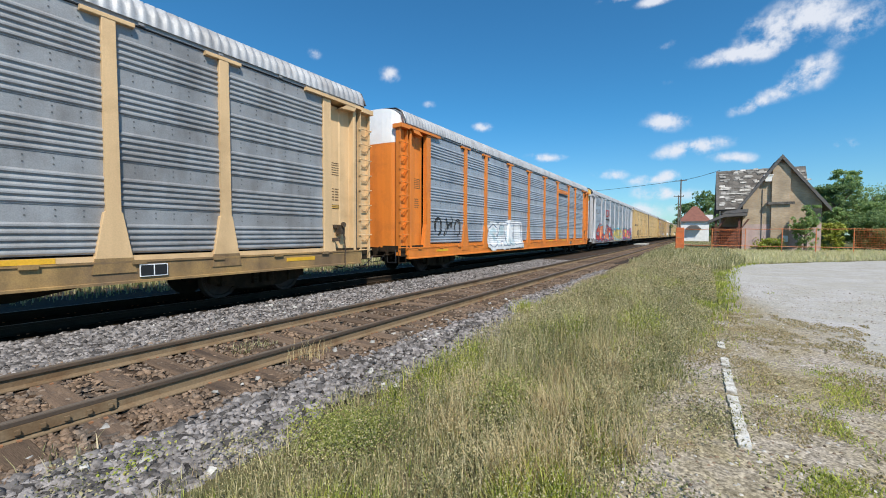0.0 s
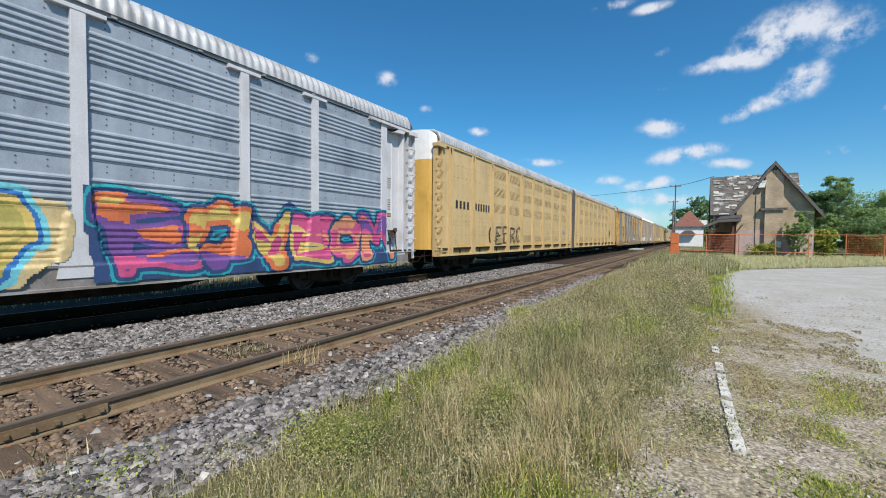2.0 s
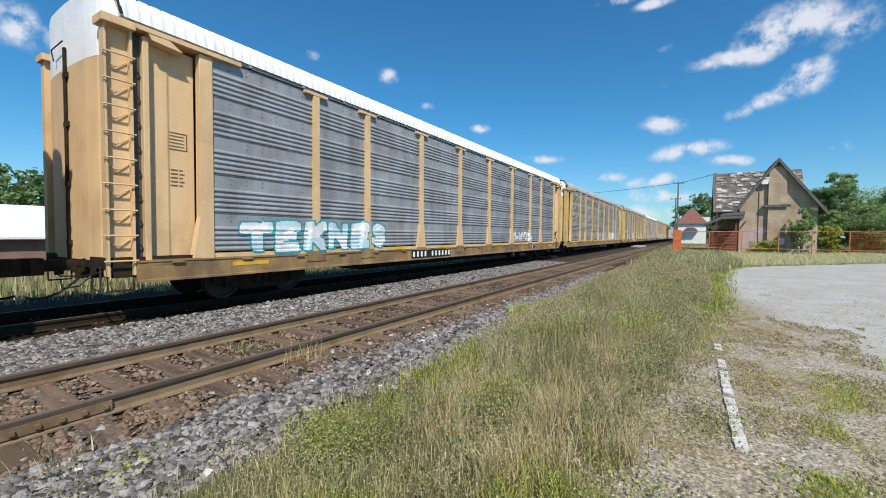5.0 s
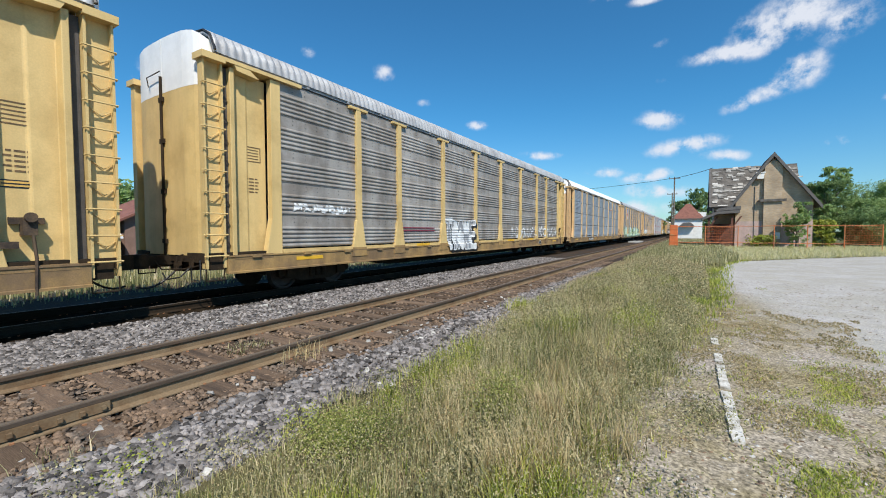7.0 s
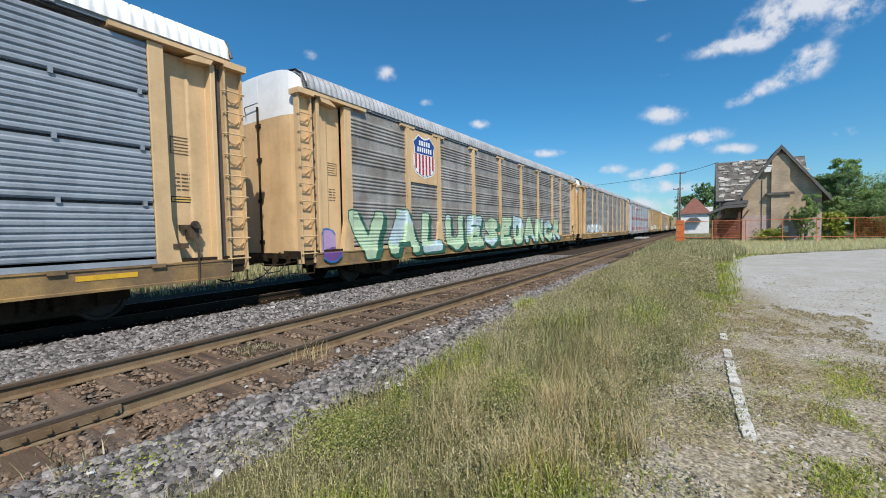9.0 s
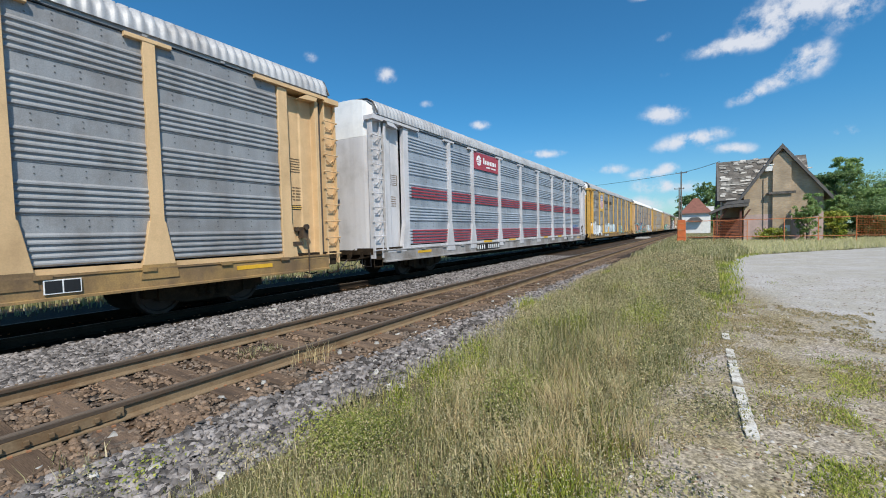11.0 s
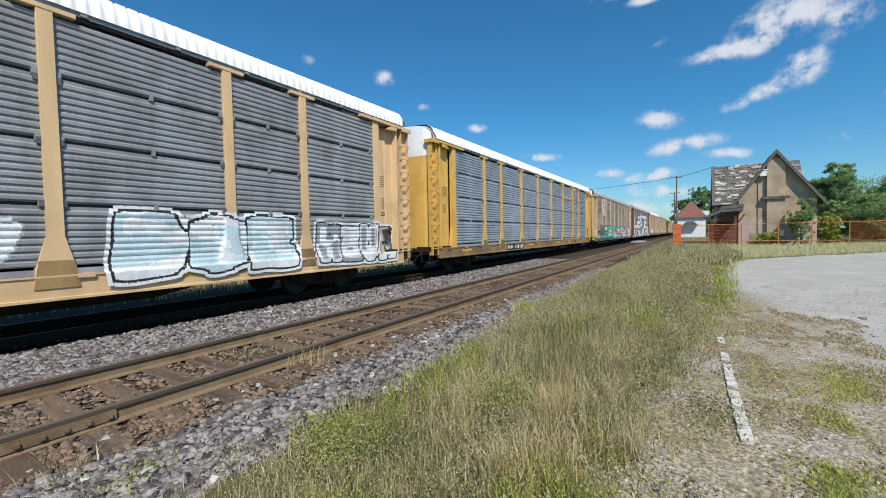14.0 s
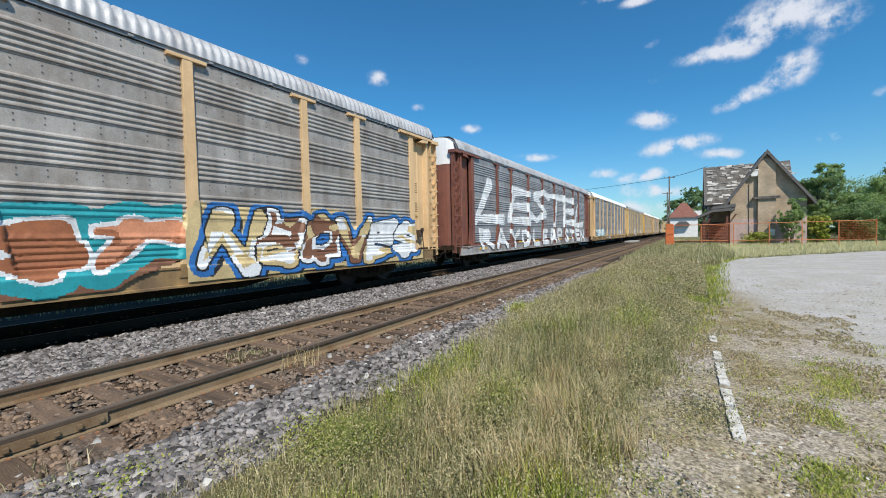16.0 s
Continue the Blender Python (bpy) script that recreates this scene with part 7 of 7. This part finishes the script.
def build_train():
    cars = []
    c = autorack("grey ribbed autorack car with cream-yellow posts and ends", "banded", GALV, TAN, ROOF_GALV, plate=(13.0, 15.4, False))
    cars.append(c)
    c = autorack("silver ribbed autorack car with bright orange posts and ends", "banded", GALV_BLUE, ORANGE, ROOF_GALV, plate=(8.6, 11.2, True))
    graffiti(c, "banded", 21, 1.95, 4.3, 1.3, 2.3, 3, ["grey"], "black", None, 0.0, 0.05, label="black outline graffiti")
    graffiti(c, "banded", 22, 6.3, 11.3, 0.66, 2.25, 4, ["white", "white", "paleblue", "white"], "navy", "white", 0.20, 0.035, 0.16, word="SAKE", label="white bubble graffiti with black outlines")
    decal(c, "emblem", [(1.592, 17.95, 20.2, 4.22, 4.30, 1), (1.592, 17.95, 19.6, 4.36, 4.62, 0), (1.592, 19.7, 20.2, 4.40, 4.62, 0)], [ORANGE, BLACK], "orange bar emblem")
    cars.append(c)
    c = autorack("silver ribbed autorack car with light grey posts, covered in graffiti", "banded", GALV_BLUE, LIGHTGREY, ROOF_GALV, cap=YELLOW, plate=(10.4, 12.6, False))
    graffiti(c, "banded", 31, 1.9, 11.2, 0.65, 2.55, 5, ["maroon", "red", "orange", "salmon", "orange"], "navy", "cyan", 0.24, 0.06, 0.06, back="maroon", wild=True, word="OPISA", label="orange and red graffiti letters with teal glow")
    graffiti(c, "banded", 32, 11.3, 17.6, 0.65, 2.25, 5, ["olive", "gold", "olive"], "blue", "cyan", 0.20, 0.06, 0.08, back="tan", wild=True, word="HEUD", label="olive-gold graffiti letters with blue outlines")
    graffiti(c, "banded", 33, 17.7, 25.8, 0.65, 2.35, 6, ["pink", "purple", "orange", "gold", "pink", "salmon"], "navy", "teal", 0.21, 0.075, 0.05, back="navy", wild=True, word="EOVEOM", label="pink, purple and orange graffiti letters")
    q = []
    for a, b, c0, c1 in ((6.95, 8.60, 3.92, 4.04), (6.95, 7.08, 3.42, 3.915), (7.085, 8.10, 3.30, 3.42), (7.97, 8.10, 3.425, 3.915), (8.47, 8.60, 3.30, 3.915)):
        q.append((1.592, a, b, c0, c1, 0))
    for k in range(9):
        q.append((1.592, 6.8 + 0.21 * k, 6.93 + 0.21 * k, 2.95, 3.10 - 0.03 * (k % 2), 1))
    decal(c, "emblem", q, [SPRAY["red"], INK], "red line emblem over dark lettering")
    cars.append(c)
    cars.append(articulated_car("pale yellow articulated autorack car with louvred panels and bellows"))
    c = autorack("weathered silver autorack car with rusty yellow posts and a shield", "slotted", GALV_OLD, YELLOW, ROOF_GALV, end=RUSTY, plate=(6.3, 8.9, True))
    shield(c, 4.60, 6.27, YELLOW)
    graffiti(c, "slotted", 41, 14.2, 19.6, 1.1, 1.9, 7, ["white", "grey"], "black", None, 0.10, 0.04, label="white graffiti letters")
    cars.append(c)
    c = autorack("grey ribbed autorack car with yellow posts", "banded", GALV, TAN, ROOF_WHITE, plate=(8.6, 11.2, True))
    graffiti(c, "banded", 51, 2.2, 7.5, 1.0, 1.9, 6, ["paleblue", "white"], "teal", None, 0.12, 0.04, word="TEKNES", label="pale blue and white graffiti")
    graffiti(c, "banded", 52, 17.8, 21.0, 1.1, 1.8, 4, ["white"], "grey", None, 0.10, 0.03, label="white graffiti letters")
    cars.append(c)
    c = autorack("weathered grey autorack car with cream-yellow posts and white graffiti", "banded", GALV_OLD, CREAM, ROOF_GALV)
    graffiti(c, "banded", 61, 11.9, 16.6, 0.95, 1.95, 5, ["white"], "white", None, 0.045, 0.0, word="OSOBO", label="faint white graffiti letters")
    graffiti(c, "banded", 62, 17.8, 21.9, 1.05, 1.95, 4, ["white"], "white", None, 0.13, 0.03, word="RUSK", label="solid white graffiti letters")
    graffiti(c, "banded", 63, 22.6, 25.1, 1.2, 1.95, 3, ["grey"], "white", None, 0.10, 0.05, word="SPR", label="white outlined graffiti")
    cars.append(c)
    c = autorack("weathered grey autorack car with cream-yellow ends and small tags", "banded", GALV_OLD, CREAM, ROOF_GALV, plate=(9.8, 12.0, True))
    graffiti(c, "banded", 71, 2.1, 4.2, 1.95, 2.25, 7, ["white"], "white", None, 0.035, 0.0, label="thin white tag")
    graffiti(c, "banded", 72, 9.3, 12.1, 0.65, 2.1, 5, ["white", "grey"], "white", None, 0.09, 0.04, word="TRONE", drop="black", label="tall white graffiti letters with black shading")
    graffiti(c, "banded", 73, 16.2, 25.0, 1.1, 1.9, 14, ["white"], "white", None, 0.03, 0.01, label="white graffiti letters")
    decal(c, "stripe_panel", [(1.590, 6.6, 8.6, 1.52, 1.56, 0), (1.590, 6.6, 8.6, 1.62, 1.66, 0)], [SPRAY["maroon"]], "faint red patch")
    cars.append(c)
    c = autorack("bright silver autorack car with yellow posts and white roof", "slotted", GALV_BLUE, TAN, ROOF_WHITE, plate=(7.2, 9.3, True))
    decal(c, "emblem", [(1.592, 17.95, 20.0, 4.02, 4.10, 0), (1.592, 17.95, 20.0, 4.14, 4.18, 1)], [SPRAY["salmon"], WHITE], "orange stripe emblem")
    decal(c, "graffiti", [(1.592, 25.15, 25.2, 1.7, 2.0, 0)], [SPRAY["black"]], "small black tag")
    cars.append(c)
    c = autorack("weathered grey autorack car with cream posts, shield and mint graffiti", "banded", GALV_OLD, TAN, ROOF_GALV)
    shield(c, 4.60, 6.27, TAN)
    graffiti(c, "banded", 91, 1.3, 22.4, 0.65, 2.30, 12, ["mint", "mint", "paleblue"], "darkgreen", None, 0.21, 0.035, word="VALUESEDANCR", drop="darkgreen", label="large pale mint graffiti letters shaded dark green")
    graffiti(c, "banded", 92, 0.62, 1.29, 0.65, 1.7, 1, ["purple", "lilac"], "blue", None, 0.35, 0.05, label="purple graffiti corner")
    cars.append(c)
    c = autorack("grey ribbed autorack car with yellow ends and pale graffiti", "banded", GALV, TAN, ROOF_GALV, plate=(8.6, 11.2, True))
    graffiti(c, "banded", 101, 2.0, 9.0, 1.0, 2.0, 8, ["paleblue", "white"], "white", None, 0.10, 0.03, label="pale blue and white graffiti")
    cars.append(c)
    c = autorack("bright silver autorack car with grey posts and red stripes", "banded", GALV_BLUE, LIGHTGREY, ROOF_GALV, plate=(6.6, 9.0, True))
    h = (TOP - BASE) / 5
    for a, b in zip(BAYS, BAYS[1:]):
        for s in (0, 2):
            for r in range(5 if s == 0 else 4):
                z = BASE + s * h + 0.012 + r * 0.106
                decal(c, "red_stripe", [(1.586, a + 0.16, b - 0.16, z + 0.012, z + 0.062, 0)], [MAROON], "red painted rib")
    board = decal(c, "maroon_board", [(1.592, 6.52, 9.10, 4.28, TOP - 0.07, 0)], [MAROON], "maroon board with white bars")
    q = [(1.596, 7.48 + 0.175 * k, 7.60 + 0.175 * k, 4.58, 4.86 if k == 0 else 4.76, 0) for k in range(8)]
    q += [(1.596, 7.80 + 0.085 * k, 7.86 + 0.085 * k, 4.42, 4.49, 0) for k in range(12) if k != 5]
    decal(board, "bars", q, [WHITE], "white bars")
    bm = bmesh.new()
    prism(bm, [(7.05 + 0.23 * math.cos(k * 0.4488), 4.68 + 0.23 * math.sin(k * 0.4488)) for k in range(14)], "x", 1.585, 1.597)
    for k, (a, b) in enumerate(((6.86, 7.20), (6.84, 7.14), (6.98, 7.26))):
        box(bm, 1.59, 1.600, a, b, 4.56 + 0.09 * k, 4.59 + 0.09 * k, 1)
    part("roundel", bm, [WHITE, MAROON], board, "white disc emblem crossed by maroon bars")
    graffiti(c, "banded", 111, 22.7, 24.6, 1.3, 2.0, 3, ["blue"], "blue", None, 0.03, 0.0, label="thin blue tag")
    cars.append(c)
    c = autorack("grey ribbed autorack car with golden posts, shield and white bubble graffiti", "banded", GALV_OLD, YELLOW, ROOF_GALV, plate=(6.75, 9.0, True))
    shield(c, 4.60, 6.27, YELLOW)
    lettering(c, "BUILDING", 6.95, 4.10, 0.40, INK, "slogan")
    lettering(c, "AMERICA", 9.45, 4.10, 0.40, INK, "slogan")
    graffiti(c, "banded", 121, 1.0, 5.9, 0.65, 2.35, 5, ["white"], "black", None, 0.40, 0.05, 0.07, forms=BUBBLES, label="fat white bubble graffiti with black outlines")
    graffiti(c, "banded", 122, 7.0, 13.4, 1.05, 2.05, 7, ["paleblue", "white", "paleblue"], "white", None, 0.13, 0.03, word="ENTSPEB", label="pale blue and white graffiti")
    graffiti(c, "banded", 123, 14.9, 19.2, 0.75, 2.25, 3, ["cyan"], "cyan", None, 0.05, 0.0, word="NUO", label="thin pale teal graffiti")
    graffiti(c, "banded", 124, 22.7, 24.9, 1.25, 2.1, 3, ["navy"], "navy", None, 0.022, 0.0, label="thin dark blue scrawled tag")
    graffiti(c, "banded", 125, 19.3, 20.3, 1.2, 1.95, 1, ["maroon"], "maroon", None, 0.05, 0.0, label="small maroon tag")
    cars.append(c)
    c = autorack("silver autorack car with yellow posts, white roof and brown graffiti", "slotted", GALV, TAN, ROOF_WHITE, sill=TAN, plate=(6.6, 9.1, True))
    decal(c, "faded_patch", [(1.590, 6.52, 9.10, 3.30, 4.15, 0)], [SPRAY["grey"]], "grey repainted patch")
    decal(c, "emblem", [(1.594, 7.05, 7.11, 3.5, 4.05, 0), (1.594, 7.115, 7.2, 3.99, 4.05, 0), (1.594, 7.115, 7.2, 3.5, 3.56, 0), (1.594, 8.6, 8.66, 3.5, 4.05, 0), (1.594, 8.51, 8.595, 3.99, 4.05, 0),
                        (1.594, 8.51, 8.595, 3.5, 3.56, 0), (1.594, 7.32, 8.38, 3.66, 3.90, 0), (1.594, 7.2, 7.3, 3.36, 3.44, 0), (1.594, 7.36, 7.46, 3.36, 3.44, 0), (1.594, 8.2, 8.3, 3.36, 3.44, 0),
                        (1.594, 8.36, 8.46, 3.36, 3.44, 0)], [BLACK], "black bracket emblem")
    graffiti(c, "slotted", 130, 0.55, 1.89, 1.0, 2.9, 1, ["grey", "brown", "cyan"], "black", None, 0.30, 0.05, label="grey, brown and blue graffiti figure")
    graffiti(c, "slotted", 131, 1.9, 7.6, 0.65, 2.25, 4, ["brown", "salmon", "brown"], "black", "cyan", 0.17, 0.05, 0.12, back="brown", wild=True, word="TRIK", label="brown block graffiti letters on sky blue")
    graffiti(c, "slotted", 132, 7.61, 9.99, 1.05, 2.55, 3, ["purple", "cyan", "red", "blue"], "black", None, 0.22, 0.03, back="cyan", label="purple and blue graffiti creature")
    graffiti(c, "slotted", 133, 10.0, 16.2, 0.65, 2.1, 4, ["brown", "salmon", "tan"], "black", "cyan", 0.22, 0.04, 0.12, back="brown", wild=True, word="CITN", label="brown block graffiti letters")
    graffiti(c, "slotted", 134, 13.0, 17.4, 0.80, 2.05, 4, ["white", "paleblue"], "grey", None, 0.14, 0.03, label="pale graffiti letters")
    graffiti(c, "slotted", 135, 18.0, 22.5, 0.65, 2.2, 3, ["white", "paleblue"], "black", "white", 0.27, 0.045, 0.06, word="DOE", label="pale bubble graffiti with black outlines")
    graffiti(c, "slotted", 136, 22.51, 26.3, 0.65, 2.05, 4, ["white", "grey", "white"], "black", "white", 0.21, 0.04, 0.06, word="HEUN", label="pale narrow graffiti with black outlines")
    for y in (1.75, 9.3, 11.1, 13.0):
        decal(c, "green_patch", [(1.672, y, y + 1.3, 0.66, 0.95, 0)], [GREENP], "green painted stretch of the sill")
    cars.append(c)
    c = autorack("bright silver autorack car with golden posts and white roof", "slotted", GALV_BLUE, YELLOW, ROOF_WHITE, plate=(7.0, 9.3, True))
    decal(c, "emblem", [(1.592, 17.95, 20.0, 4.02, 4.12, 0), (1.592, 17.95, 20.0, 4.16, 4.2, 1)], [SPRAY["orange"], WHITE], "orange stripe emblem")
    cars.append(c)
    c = autorack("weathered grey autorack car with cream posts, shield and bright graffiti", "banded", GALV_OLD, TAN, ROOF_GALV, plate=(8.8, 10.9, True))
    shield(c, 4.60, 6.27, TAN)
    graffiti(c, "banded", 150, 2.0, 4.3, 2.32, 3.0, 4, ["white"], "white", None, 0.035, 0.0, word="PINK", label="white tag above the piece")
    graffiti(c, "banded", 151, 1.3, 9.6, 0.65, 2.30, 5, ["green", "mint", "green", "teal"], "black", None, 0.24, 0.06, back="rust", wild=True, word="CIUES", drop="navy", label="green graffiti letters on a rusty orange cloud")
    graffiti(c, "banded", 152, 9.7, 17.5, 0.65, 2.25, 6, ["rust", "rust", "salmon", "brown"], "white", "teal", 0.16, 0.07, 0.22, back="brown", wild=True, word="ALMOST", label="brown and orange graffiti letters outlined white on teal")
    graffiti(c, "banded", 153, 17.5, 25.7, 0.65, 2.30, 7, ["white", "tan", "white", "brown", "tan", "white"], "black", "blue", 0.20, 0.04, 0.10, back="tan", wild=True, word="NBOVES", drop="black", label="white and tan graffiti letters on blue")
    cars.append(c)
    c = autorack("grey ribbed autorack car with brown ends and huge white letters", "banded", GALV, BROWN, ROOF_GALV, sill=SILL_GREY)
    graffiti(c, "banded", 161, 1.9, 25.0, 1.92, 4.5, 6, ["white"], "white", None, 0.22, 0.02, wild=True, word="LESTEL", label="huge white graffiti letters")
    graffiti(c, "banded", 162, 1.9, 25.0, 0.65, 1.9, 12, ["white"], "white", None, 0.12, 0.02, word="RAYDLEAPSTEN", label="white graffiti letters along the bottom")
    cars.append(c)
    # the rest of the train, far up the line
    for k in range(15):
        src = cars[(5, 7, 14, 8, 10, 6, 7, 5)[k % 8]]
        cars.append(copy_thing(src, Matrix()))
    return cars


def train_shift(t):
    """How far the train has come, in metres."""
    return 27.19 * t - float(np.interp(t, [0, 3.5, 7, 9, 12.3, 13.3, 16], [0.0, 0.45, -0.45, -0.45, 0.25, 0.08, 0.04]))


CARS = build_train()
FRONTS, _y = [], 10.65 - PITCH
for _k, _c in enumerate(CARS):
    FRONTS.append(_y)
    _y += 43.12 if _k == 3 else PITCH


def motions():
    for car, y0 in zip(CARS, FRONTS):
        walk(car, [(t, pose(FAR_X, y0 - train_shift(t), 0)) for t in range(17)])


motions()
